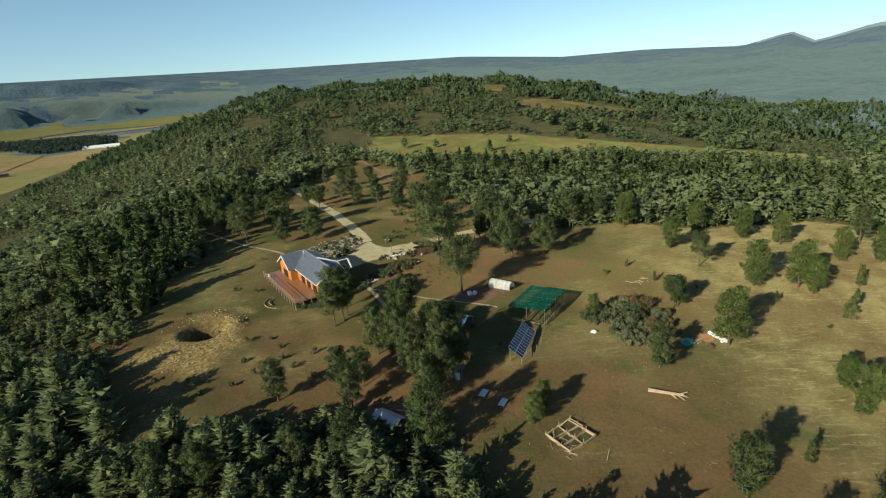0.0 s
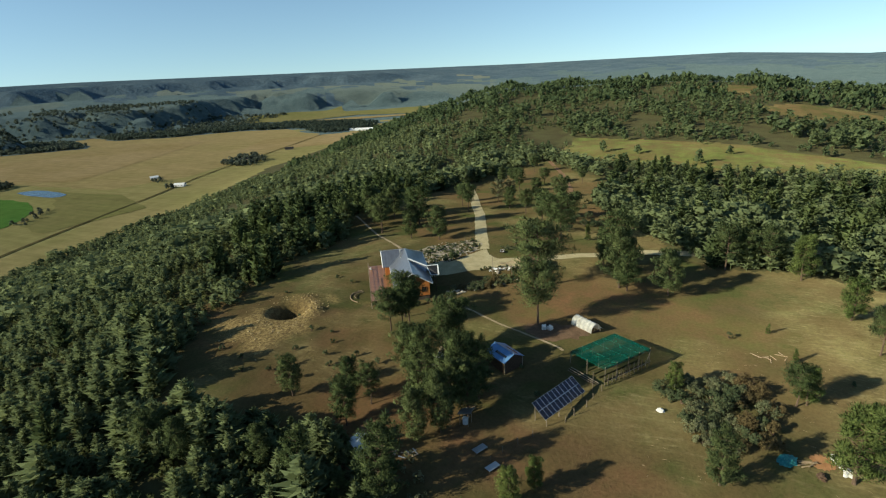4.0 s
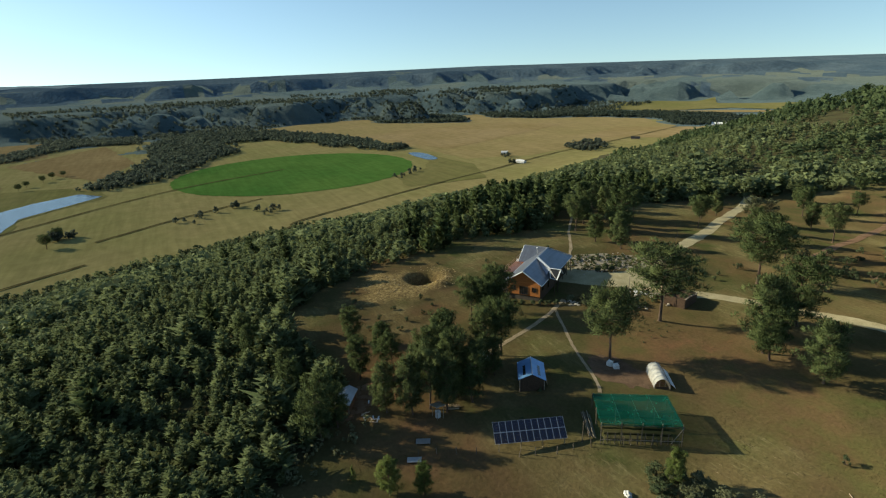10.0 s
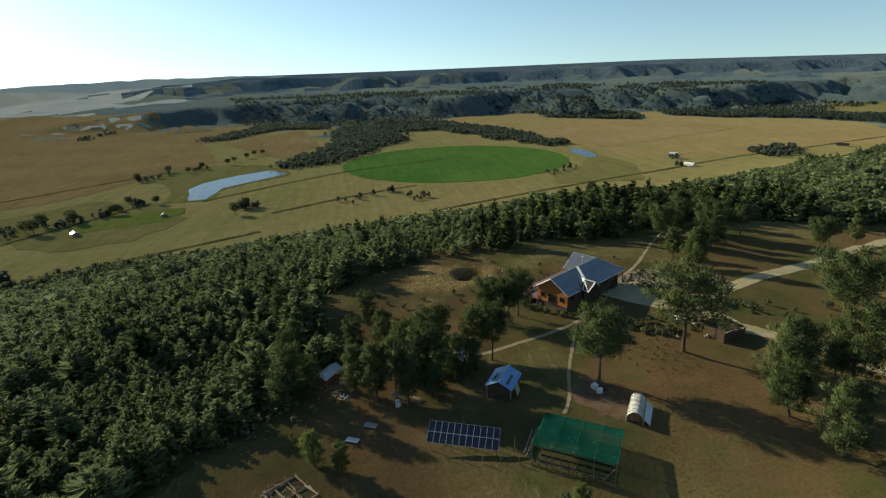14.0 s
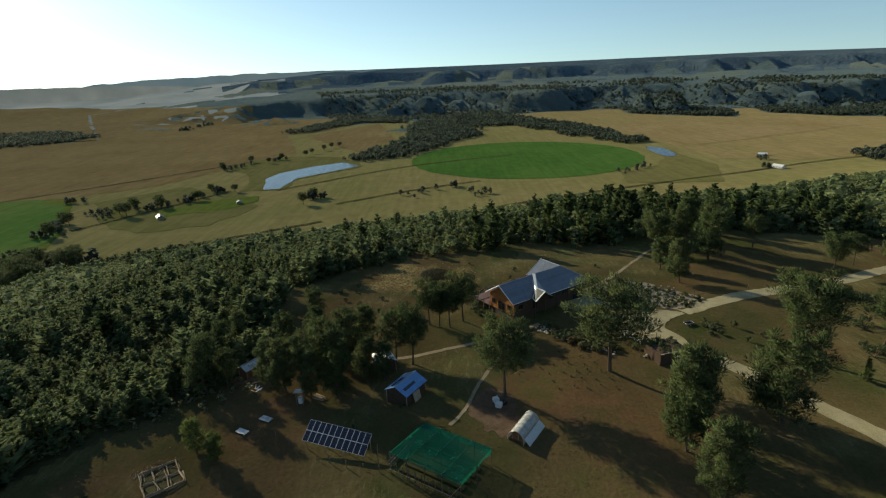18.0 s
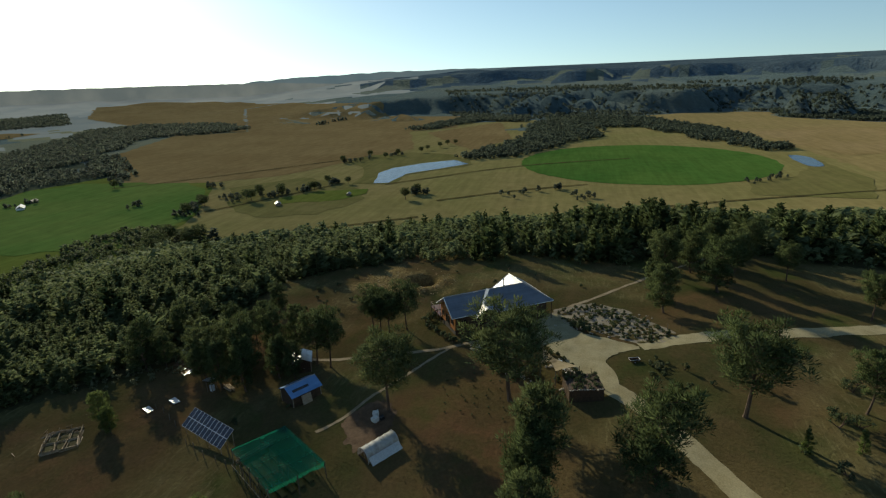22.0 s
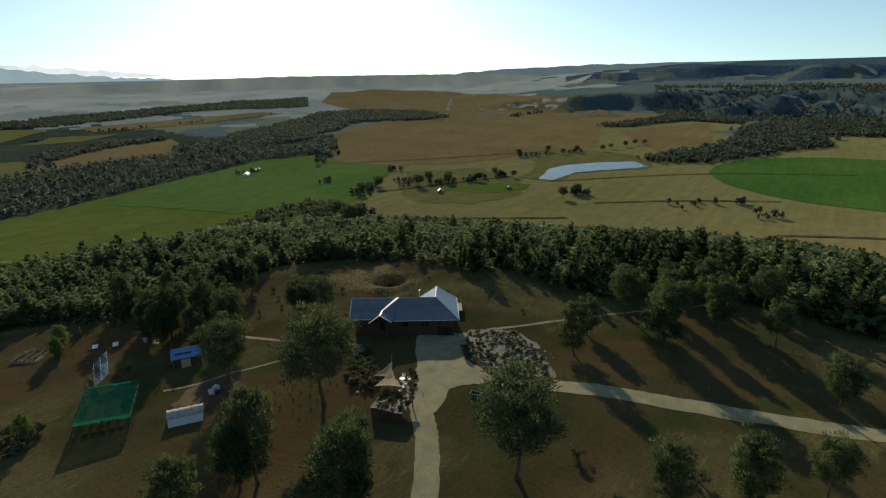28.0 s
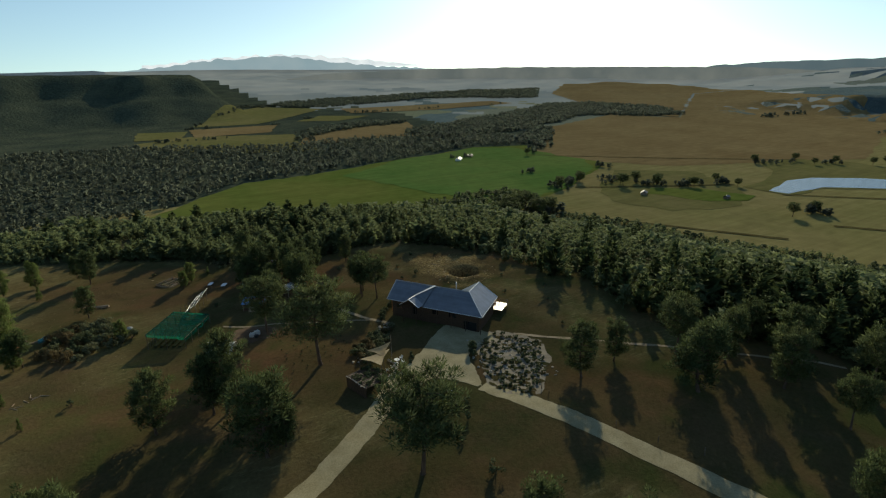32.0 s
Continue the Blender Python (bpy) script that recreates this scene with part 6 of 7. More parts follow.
opening("window", -3.2, -2.0, FL + 0.9, FL + 2.1, south_w)
back_w = Matrix.Translation((-W, 0, 0)) @ Matrix.Rotation(radians(90), 4, "Z")
for a, b, z0 in ((2, 4.4, FL), (6, 8.4, FL), (10, 12.4, FL)):
    opening("door", a, b, z0, FL + 2.1, back_w, 2, "glazed deck door")
front_w = Matrix.Translation((W, 0, 0)) @ Matrix.Rotation(radians(-90), 4, "Z")
for a, b in ((-3.4, -2.0), (-13.0, -11.4), (-17.5, -15.6)):
    opening("window", a, b, FL + 0.9, FL + 2.1, front_w)
opening("door", -7.6, -6.4, FL, FL + 2.1, front_w, 0, "brown front door")
opening("garage_door", -22.6, -19.4, 0.1, 2.4, front_w, 0, "dark garage door")
north_w = Matrix.Translation((0, YN - 0.7, 0))
opening("window", -4.5, -2.8, FL + 0.9, FL + 2.1, north_w)
opening("window", 0.2, 1.8, FL + 0.9, FL + 2.1, north_w)
west_w = Matrix.Translation((-LB + 0.6, 0, 0)) @ Matrix.Rotation(radians(90), 4, "Z")
opening("door", LR - 1.6, LR + 1.6, FL, FL + 2.1, west_w, 2, "glazed deck door")

# ---- the deck behind the house: boards, posts, rail ----
deck = empty("deck", house.matrix_world.copy(), "raised red timber deck with posts and rail behind the house", "deck")
DX = -10.4
bd = mesh_of("deck_board", [(DX, 0, 0), (-W, 0, 0), (-W, 0.135, 0), (DX, 0.135, 0), (DX, 0, -0.04), (-W, 0, -0.04), (-W, 0.135, -0.04), (DX, 0.135, -0.04)], [(0, 1, 2, 3), (7, 6, 5, 4), (0, 4, 5, 1), (1, 5, 6, 2), (2, 6, 7, 3), (3, 7, 4, 0)], DECKWOOD)
bs = mesh_of("deck_board", [(DX, 0, 0), (-LB + 0.6, 0, 0), (-LB + 0.6, 0.135, 0), (DX, 0.135, 0), (DX, 0, -0.04), (-LB + 0.6, 0, -0.04), (-LB + 0.6, 0.135, -0.04), (DX, 0.135, -0.04)], [(0, 1, 2, 3), (7, 6, 5, 4), (0, 4, 5, 1), (1, 5, 6, 2), (2, 6, 7, 3), (3, 7, 4, 0)], DECKWOOD)
y = 0.4
while y < YN + 1.3:
    piece("deck_board", bd if y < LR - W - 0.05 else bs, deck, Matrix.Translation((0, y, FL - 0.03)))
    y += 0.15
part("bearer", box(bmesh.new(), DX, DX + 0.12, 0.4, YN + 1.3, FL - 0.35, FL - 0.08), DARKWOOD, deck)
part("step_edge", box(bmesh.new(), -7.35, -7.2, 0.4, LR - W - 0.2, FL - 0.02, FL + 0.1), DARKWOOD, deck)
part("bearer", box(bmesh.new(), -7.2, -7.08, 0.4, LR - W, FL - 0.35, FL - 0.08), DARKWOOD, deck)
for i in range(13):
    y = 0.5 + i * 2.05
    part("post", bar(bmesh.new(), (DX + 0.06, y, -4.0), (DX + 0.06, y, FL + 1.0), 0.09), POLE, deck)
for i in range(3):
    part("post", bar(bmesh.new(), (DX + 2.1 + i * 2.1, 0.5, -3.2), (DX + 2.1 + i * 2.1, 0.5, FL + 1.0), 0.09), POLE, deck)
part("rail", bar(bmesh.new(), (DX + 0.06, 0.5, FL + 0.98), (DX + 0.06, YN + 1.3, FL + 0.98), 0.05), POLE, deck)
part("rail", bar(bmesh.new(), (DX + 0.06, 0.5, FL + 0.98), (-W, 0.5, FL + 0.98), 0.05), POLE, deck)
part("rail", bar(bmesh.new(), (DX + 0.06, 0.5, FL + 0.5), (DX + 0.06, YN + 1.3, FL + 0.5), 0.035), POLE, deck)

# ---- the solar array: two rows of eleven panels on a tilted rack ----
def frame_of(p00, p10, p01):
    """A pose whose x runs from p00 to p10 and y towards p01."""
    o, x, y = Vector(p00), Vector(p10) - Vector(p00), Vector(p01) - Vector(p00)
    x.normalize()
    z = x.cross(y).normalized()
    y = z.cross(x)
    return Matrix.Translation(o) @ Matrix((x, y, z)).transposed().to_4x4()


G0 = gz(11, 94)
SOL = Matrix.Translation((11.5, 88.5, G0)) @ Matrix.Rotation(math.atan2(9.9, 4.1), 4, "Z")   # x along the low edge
array = empty("solar_array", SOL, "rack of dark blue solar panels in two rows on poles", "solar panels")
TILT_P = radians(35)
up = Matrix.Translation((0, 0, 0.84 - G0)) @ Matrix.Rotation(TILT_P, 4, "X")
pan_frame = bmesh.new()
box(pan_frame, 0.0, 0.98, 0.0, 0.03, -0.02, 0.02)
box(pan_frame, 0.0, 0.98, 1.61, 1.64, -0.02, 0.02)
box(pan_frame, 0.0, 0.035, 0.03, 1.61, -0.02, 0.02)
box(pan_frame, 0.945, 0.98, 0.03, 1.61, -0.02, 0.02)
me_fr = bpy.data.meshes.new("frame")
pan_frame.to_mesh(me_fr)
pan_frame.free()
me_fr.materials.append(STEEL)
cells = bmesh.new()
for i in range(6):
    for j in range(10):
        box(cells, 0.045 + i * 0.15, 0.045 + i * 0.15 + 0.143, 0.04 + j * 0.157, 0.04 + j * 0.157 + 0.15, -0.01, 0.006)
me_c = bpy.data.meshes.new("cell_sheet")
cells.to_mesh(me_c)
cells.free()
me_c.materials.append(CELL)
for r in range(2):
    for i in range(11):
        p = piece("panel", me_fr, array, up @ Matrix.Translation((i * 0.985, r * 1.67, 0)))
        q = new("cell_sheet", me_c)
        q.parent = p
for i in range(4):
    x = 0.6 + i * 3.3
    part("leg", bar(bmesh.new(), (x, 0.25, -0.3), (x, 0.25, 0.95 - G0), 0.06), POLE, array)
    part("leg", bar(bmesh.new(), (x, 2.5, -0.3), (x, 2.5, 2.5 - G0), 0.06), POLE, array)
    part("brace", bar(bmesh.new(), up @ Vector((x, 0.0, -0.07)), up @ Vector((x, 3.3, -0.07)), 0.04), STEEL, array)
for yy in (0.5, 1.65, 2.8):
    part("purlin", bar(bmesh.new(), up @ Vector((0, yy, -0.04)), up @ Vector((10.8, yy, -0.04)), 0.03), STEEL, array)

# ---- the shade-net house ----
net = empty("shade_house", frame_of((18.2, 102.6, 0), (24.5, 112.1, 0), (11.1, 106.9, 0)) @ Matrix.Translation((0, 0, gz(17.5, 110))), "garden shade house of green netting on poles", "shade house")
NL, NW = 11.5, 8.4
NH = lambda y: 3.35 - 0.45 * y / NW     # the roof falls a little towards the house
rng = np.random.RandomState(5)
bm = bmesh.new()
nx, ny = 25, 17
grid = [[bm.verts.new((NL * i / (nx - 1), NW * j / (ny - 1), NH(NW * j / (ny - 1)) - 0.16 * abs(math.sin(math.pi * i / 6)) * abs(math.sin(math.pi * j / 5.33)) + 0.03 * float(rng.normal()))) for j in range(ny)] for i in range(nx)]
for i in range(nx - 1):
    for j in range(ny - 1):
        bm.faces.new((grid[i][j], grid[i + 1][j], grid[i + 1][j + 1], grid[i][j + 1]))
part("net_roof", bm, NET, net, "sagging green shade netting", True)
for (x0, y0, x1, y1, drop) in ((0, NW, NL, NW, 1.2), (0, 0, 0, NW, 0.35), (NL, 0, NL, NW, 0.7), (0, 0, NL, 0, 0.35)):
    bm = bmesh.new()
    row = []
    for i in range(17):
        t = i / 16
        x, y = x0 + (x1 - x0) * t, y0 + (y1 - y0) * t
        o = 0.08 * float(rng.normal())
        row.append((bm.verts.new((x, y, NH(y) - 0.04)), bm.verts.new((x + o, y + o, NH(y) - drop + 0.1 * float(rng.normal())))))
    for p, q in zip(row, row[1:]):
        bm.faces.new((p[0], q[0], q[1], p[1]))
    part("net_side", bm, NET, net, "", True)
for i in range(5):
    for j in range(3):
        x, y = NL * i / 4, NW * j / 2
        part("pole", bar(bmesh.new(), (x, y, -0.4), (x + 0.05 * float(rng.normal()), y, NH(y) + (0.2 if j == 0 else -0.02)), 0.07), OLDPOLE, net)
for i in (1, 2, 3):
    x = 0.1 + (NL - 0.2) * i / 4
    bm = bmesh.new()
    for j in range(12):
        y = NW * j / 12
        bar(bm, (x, y, NH(y) + 0.01), (x, y + NW / 12, NH(y + NW / 12) + 0.012), 0.016, sides=5)
    part("net_seam", bm, SEAM, net, "folded seam in the netting")
for j in range(3):
    y = NW * j / 2
    part("beam", bar(bmesh.new(), (-0.2, y, NH(y) - 0.3), (NL + 0.2, y, NH(y) - 0.3), 0.05), OLDPOLE, net)
part("prop", bar(bmesh.new(), (NL - 1.6, -0.4, 0.5), (NL + 0.1, -0.05, NH(0) - 0.4), 0.05), POLE, net, "slanting prop at the corner")
for i in range(12):
    x = 0.3 + i * 0.98
    part("stake", bar(bmesh.new(), (x, -0.35, -0.2), (x + 0.15 * float(rng.normal()), -0.3, 1.3 + 0.3 * rng.rand()), 0.035), OLDPOLE, net)
part("tall_pole", bar(bmesh.new(), (-2.6, 0.3, -0.4), (-2.5, 0.35, 3.4), 0.07, 0.05), OLDPOLE, net)
for i in range(9):
    part("upright_board", box(bmesh.new(), 0.9 + i * 1.08, 1.04 + i * 1.08, 0.05, 0.1, -0.2, 1.7 + 0.3 * rng.rand()), OLDPOLE, net)
part("stake_rail", bar(bmesh.new(), (0, -0.36, 0.8), (NL, -0.36, 0.9), 0.04), POLE, net)
# poles stacked under the end that faces the array
for i in range(9):
    part("stacked_pole", bar(bmesh.new(), (-0.5 - 0.12 * i, 0.6 + 0.5 * rng.rand(), 0.15 + 0.09 * (i % 4)), (-0.6 - 0.16 * i, 6.4 + 1.2 * rng.rand(), 0.2 + 0.11 * (i % 4)), 0.06), POLE if i % 2 else OLDPOLE, net)
for i in range(5):
    part("seed_bed", box(bmesh.new(), 0.8, NL - 0.8, 0.7 + i * 1.35, 1.5 + i * 1.35, -0.2, 0.28, 0.08), FLOOR, net)

# ---- the plastic growing tunnel ----
tun = empty("growing_tunnel", Matrix.Translation((13.4, 120.7, gz(11.5, 122.5))) @ Matrix.Rotation(math.atan2(3.15, -4.7), 4, "Z"), "small hooped growing tunnel of milky plastic", "greenhouse")
TL, TR = 5.7, 1.3
bm = bmesh.new()
arcs = []
for i in range(12):
    x = TL * i / 11
    arcs.append([bm.verts.new((x, (TR + 0.03 * math.sin(i * 2.1)) * math.cos(math.pi * k / 12), 1.95 * max(math.sin(math.pi * k / 12), 0) ** 0.8 - (0.05 if i % 2 else 0) * math.sin(math.pi * k / 12))) for k in range(13)])
for a, b in zip(arcs, arcs[1:]):
    for k in range(12):
        bm.faces.new((a[k], a[k + 1], b[k + 1], b[k]))
part("plastic_cover", bm, POLY, tun, "wrinkled milky plastic sheet", True)
for i in range(6):
    x = TL * i / 5
    bm = bmesh.new()
    pts = [(x, (TR + 0.05) * math.cos(math.pi * k / 12), 1.98 * math.sin(math.pi * k / 12) ** 0.8) for k in range(13)]
    for a, b in zip(pts, pts[1:]):
        bar(bm, a, b, 0.035, sides=5)
    part("hoop", bm, STEEL, tun)
for s in (-1, 1):
    part("base_plank", box(bmesh.new(), -0.1, TL + 0.1, s * TR - 0.04, s * TR + 0.04, -0.1, 0.2), POLE, tun)
for yy in (-0.45, 0.45):
    part("door_post", bar(bmesh.new(), (0, yy, -0.1), (0, yy, 1.6), 0.04), POLE, tun)
part("plank", box(bmesh.new(), -0.05, 0.02, -1.0, 1.0, 0.0, 0.55), DARKWOOD, tun)
bm = bmesh.new()
strip = [[bm.verts.new((0.1 + 0.55 * i, -(TR + 0.03 + 0.24 * j), 1.0 - 0.22 * j + 0.03 * math.sin(i * 1.7 + j))) for j in range(5)] for i in range(11)]
for a, b in zip(strip, strip[1:]):
    for j in range(4):
        bm.faces.new((a[j], b[j], b[j + 1], a[j + 1]))
part("loose_sheet", bm, SACKWHITE, tun, "loose hem of white plastic on the ground", True)

# ---- the white sacks at the foot of the pine ----
def bulk_sack(x, y, w, h, turn, material, label, seed):
    """A woven bulk bag: a slack square body, corners drawn up into ears, the mouth sunk in."""
    bm = bmesh.new()
    bmesh.ops.create_cube(bm, size=1.0)
    bmesh.ops.subdivide_edges(bm, edges=bm.edges[:], cuts=5, use_grid_fill=True)
    for v in bm.verts:
        p = v.co.copy()
        r = max(abs(p.x), abs(p.y)) / 0.5
        round_ = 1 - 0.22 * max(0.0, math.hypot(p.x, p.y) - 0.5)
        belly = 1.0 + 0.14 * math.cos(p.z * 2.6)
        z = p.z
        if p.z > 0.45:
            z -= 0.22 * (1 - r ** 2) - (0.12 if abs(p.x) > 0.4 and abs(p.y) > 0.4 else 0)
        n = noise.noise(p * 3.2 + Vector((seed, 0, 0)))
        v.co = Vector((p.x * w * belly * round_ * (1 + 0.16 * n), p.y * w * belly * round_ * (1 + 0.16 * n), (z + 0.5) * h * (1 + 0.1 * n)))
    me = bpy.data.meshes.new("bulk_sack")
    bm.to_mesh(me)
    bm.free()
    me.materials.append(material)
    o = new("bulk_sack", me)
    o.matrix_world = Matrix.Translation((x, y, gz(x, y) - 0.02)) @ Matrix.Rotation(turn, 4, "Z") @ Matrix.Rotation(0.08, 4, "X")
    tagged(o, label, "sack", "sacks under the pine")


bulk_sack(3.0, 118.9, 0.85, 0.95, 0.3, SACKWHITE, "slack white woven sack on bare soil", 1.0)
bulk_sack(4.2, 119.2, 0.9, 0.8, 1.1, SACKWHITE, "sagging white woven sack on bare soil", 6.0)
bulk_sack(3.5, 120.1, 0.7, 0.6, 0.8, DARKMETAL, "dark sack lying behind the white ones", 11.0)


# ---- sheds ----
def shed(name, m, L, B, he, hr, wall, roof, label, open_front=False):
    """A gabled shed: ridge along local x, L long, B wide."""
    t = empty(name, m, label, "shed")
    for s in (-1, 1):
        part("roof_slope", slab(bmesh.new(), [(-0.3, s * (B / 2 + 0.3), he - 0.08), (L + 0.3, s * (B / 2 + 0.3), he - 0.08), (L + 0.3, 0, hr), (-0.3, 0, hr)][::s], 0.06), roof, t)
    part("ridge_cap", bar(bmesh.new(), (-0.3, 0, hr + 0.02), (L + 0.3, 0, hr + 0.02), 0.08, sides=6), STEEL, t)
    for x in (0, L - 0.1):
        if open_front and x == 0:
            continue
        bm = bmesh.new()
        ring = [(x, -B / 2, -0.4), (x, B / 2, -0.4), (x, B / 2, he - 0.15), (x, 0, hr - 0.12), (x, -B / 2, he - 0.15)]
        a = [bm.verts.new(p) for p in ring]
        b = [bm.verts.new(Vector(p) + Vector((0.1, 0, 0))) for p in ring]
        bm.faces.new(a)
        bm.faces.new(b[::-1])
        for i in range(5):
            bm.faces.new((a[i], b[i], b[(i + 1) % 5], a[(i + 1) % 5]))
        bmesh.ops.recalc_face_normals(bm, faces=bm.faces)
        part("end_wall", bm, wall, t)
    for s in (-1, 1):
        part("side_wall", box(bmesh.new(), 0.1, L - 0.1, s * (B / 2) - 0.05, s * (B / 2) + 0.05, -0.4, he - 0.12), wall, t)
    for x in (0.0, L):
        for s in (-1, 1):
            part("corner_post", bar(bmesh.new(), (x, s * B / 2, -0.4), (x, s * B / 2, he - 0.1), 0.08), POLE, t)
    d = part("door", box(bmesh.new(), L, L + 0.05, -0.45, 0.45, 0.0, 1.95), DARKWOOD, t, "dark plank door")
    part("handle", box(bmesh.new(), L + 0.05, L + 0.09, 0.28, 0.33, 0.95, 1.1), STEEL, d)
    return t


ang = math.atan2(3.3, -5.1)
blue = shed("blue_shed", Matrix.Translation((1.8, 102.2, gz(1, 104))) @ Matrix.Rotation(ang, 4, "Z"), 5.4, 4.2, 2.2, 3.3, DARKWOOD, BLUEROOF, "garden shed, sky reflection painted blue on its ridged metal roof")
for sgn in (-1, 1):
    y0, y1 = sgn * 1.5, sgn * 1.05
    zz = lambda y: 2.12 + (3.3 - 2.12) * (1 - abs(y) / 2.4) + 0.03
    part("roof_light", slab(bmesh.new(), [(0.5, y0, zz(y0)), (3.6, y0, zz(y0)), (3.6, y1, zz(y1)), (0.5, y1, zz(y1))][::sgn], 0.03), GLASS, blue, "dark strip let into the roof")
board = part("leaning_board", box(bmesh.new(), -0.04, 0.04, -0.9, 0.9, -0.4, 1.7), RAWLOG, blue, "pale board leaning at the wall")
board.matrix_local = Matrix.Translation((2.4, -2.75, 0.2)) @ Matrix.Rotation(1.57, 4, "Z") @ Matrix.Rotation(0.25, 4, "Y")
shed("pine_shed", Matrix.Translation((-11.8, 98.2, gz(-10, 99))) @ Matrix.Rotation(0.437, 4, "Z"), 3.8, 3.2, 2.4, 3.2, DARKWOOD, PALEROOF, "small shed with a pale metal roof among pines")
shed("wood_store", Matrix.Translation((-10.4, 71.8, gz(-12, 72.5))) @ Matrix.Rotation(math.atan2(3.5, -5.1), 4, "Z"), 4.6, 2.4, 1.9, 2.5, REDWALL, PALEROOF, "small reddish shed with a pale metal roof")

# ---- pump stand, boards, pallets near the array ----
ps = empty("pump_stand", Matrix.Translation((-1.5, 84.5, gz(-1.5, 84.5))), "leaning timber stand with a metal sheet under pines", "stand")
for x, y in ((0, 0), (1.4, 0.2), (0.1, 1.2), (1.5, 1.3)):
    part("post", bar(bmesh.new(), (x, y, -0.3), (x + 0.1, y, 2.2 + 0.3 * x), 0.06), POLE, ps)
part("sheet", slab(bmesh.new(), [(-0.3, -0.3, 2.15), (2.0, -0.1, 2.75), (2.0, 1.6, 2.75), (-0.3, 1.5, 2.15)], 0.05), STEEL, ps)
part("tank", bar(bmesh.new(), (0.7, 0.7, 0), (0.7, 0.7, 1.1), 0.45, sides=16), SACKWHITE, ps, "white plastic tank")


def lid_table(x, y, rot, L, B, h, top, label):
    t = empty("test_table", Matrix.Translation((x, y, gz(x, y))) @ Matrix.Rotation(rot, 4, "Z"), label, "table", "low boards in the grass")
    part("board", box(bmesh.new(), -L / 2, L / 2, -B / 2, B / 2, h - 0.06, h, 0.01), top, t)
    for sx in (-1, 1):
        for sy in (-1, 1):
            part("leg", bar(bmesh.new(), (sx * (L / 2 - 0.1), sy * (B / 2 - 0.1), -0.1), (sx * (L / 2 - 0.1), sy * (B / 2 - 0.1), h - 0.06), 0.04), POLE, t)


lid_table(6.7, 77.5, 1.1, 2.1, 1.1, 0.3, STEEL, "bright metal board on short legs in the grass")
lid_table(3.6, 80.4, 1.1, 2.2, 1.2, 0.3, STEEL, "dull grey metal panel on short legs in the grass")

# odds and ends lying under the pines
logs = empty("log_pile", Matrix.Translation((-1.2, 88.0, gz(-1.2, 88))) @ Matrix.Rotation(1.1, 4, "Z"), "loose pile of orange-brown split logs under pines", "logs")
rng = np.random.RandomState(17)
for i in range(11):
    j = lambda k: float(rng.normal() * k)
    part("log", bar(bmesh.new(), (-1.1 + j(0.15), 0.24 * (i % 5) + j(0.05), 0.12 + 0.2 * (i // 5)), (1.1 + j(0.2), 0.24 * (i % 5) + j(0.08), 0.14 + 0.2 * (i // 5)), 0.11, 0.1), RAWLOG if i % 3 == 0 else OLDLOG, logs)
scraps = empty("board_scraps", Matrix.Translation((-7.0, 75.5, gz(-7, 75.5))), "pale broken boards strewn on bare ground", "boards")
for i in range(9):
    q = part("board", box(bmesh.new(), -0.6 - 0.5 * rng.rand(), 0.5, -0.1, 0.1, 0.0, 0.03), RAWLOG if i % 2 else STEEL, scraps)
    q.matrix_local = Matrix.Translation((1.4 * float(rng.normal()), 1.1 * float(rng.normal()), 0.06 + 0.02 * i)) @ Matrix.Rotation(rng.rand() * 3.1, 4, "Z") @ Matrix.Rotation(0.05 * float(rng.normal()), 4, "Y")

# ---- the log bed frame and the fallen trunk ----
bed = empty("raised_bed", Matrix.Translation((16.2, 69.0, gz(16.2, 69))) @ Matrix.Rotation(0.64, 4, "Z"), "open garden bed of pale stacked logs in six squares", "garden bed")
rng = np.random.RandomState(8)
BX, BY = 2.8, 2.55
runs = [((-BX, y), (BX, y)) for y in (-BY, -0.85, 0.85, BY)] + [((x, -BY), (x, BY)) for x in (-BX, 0.1, BX)]
for (x0, y0), (x1, y1) in runs:
    inner = abs(x0) < 1 and abs(x1) < 1 or abs(y0) < 1 and abs(y1) < 1
    for k in range(2 if inner else 3):
        for h in (0, 1):
            j = lambda: float(rng.normal() * 0.13)
            xa, ya, xb, yb = x0 + (x1 - x0) * 0.5 * h, y0 + (y1 - y0) * 0.5 * h, x0 + (x1 - x0) * (0.5 + 0.5 * h), y0 + (y1 - y0) * (0.5 + 0.5 * h)
            part("log", bar(bmesh.new(), (xa + j(), ya + j(), 0.1 + k * 0.17), (xb + j(), yb + j(), 0.12 + k * 0.17), 0.11, 0.09), RAWLOG if rng.rand() < 0.45 else OLDLOG, bed)
for x in (-BX, 0.1, BX):
    for y in (-BY, -0.85, 0.85, BY):
        part("post", bar(bmesh.new(), (x, y, -0.2), (x + 0.1 * float(rng.normal()), y, 0.75 + 0.35 * rng.rand()), 0.06), OLDLOG, bed)
for i in range(6):
    x, y = (-1.35 if i % 2 else 1.45), (-1.7, 0.0, 1.7)[i // 2]
    part("soil", box(bmesh.new(), x - 1.15, x + 1.15, y - 0.68, y + 0.68, -0.2, 0.12, 0.06), FLOOR, bed, "dark soil in one square")
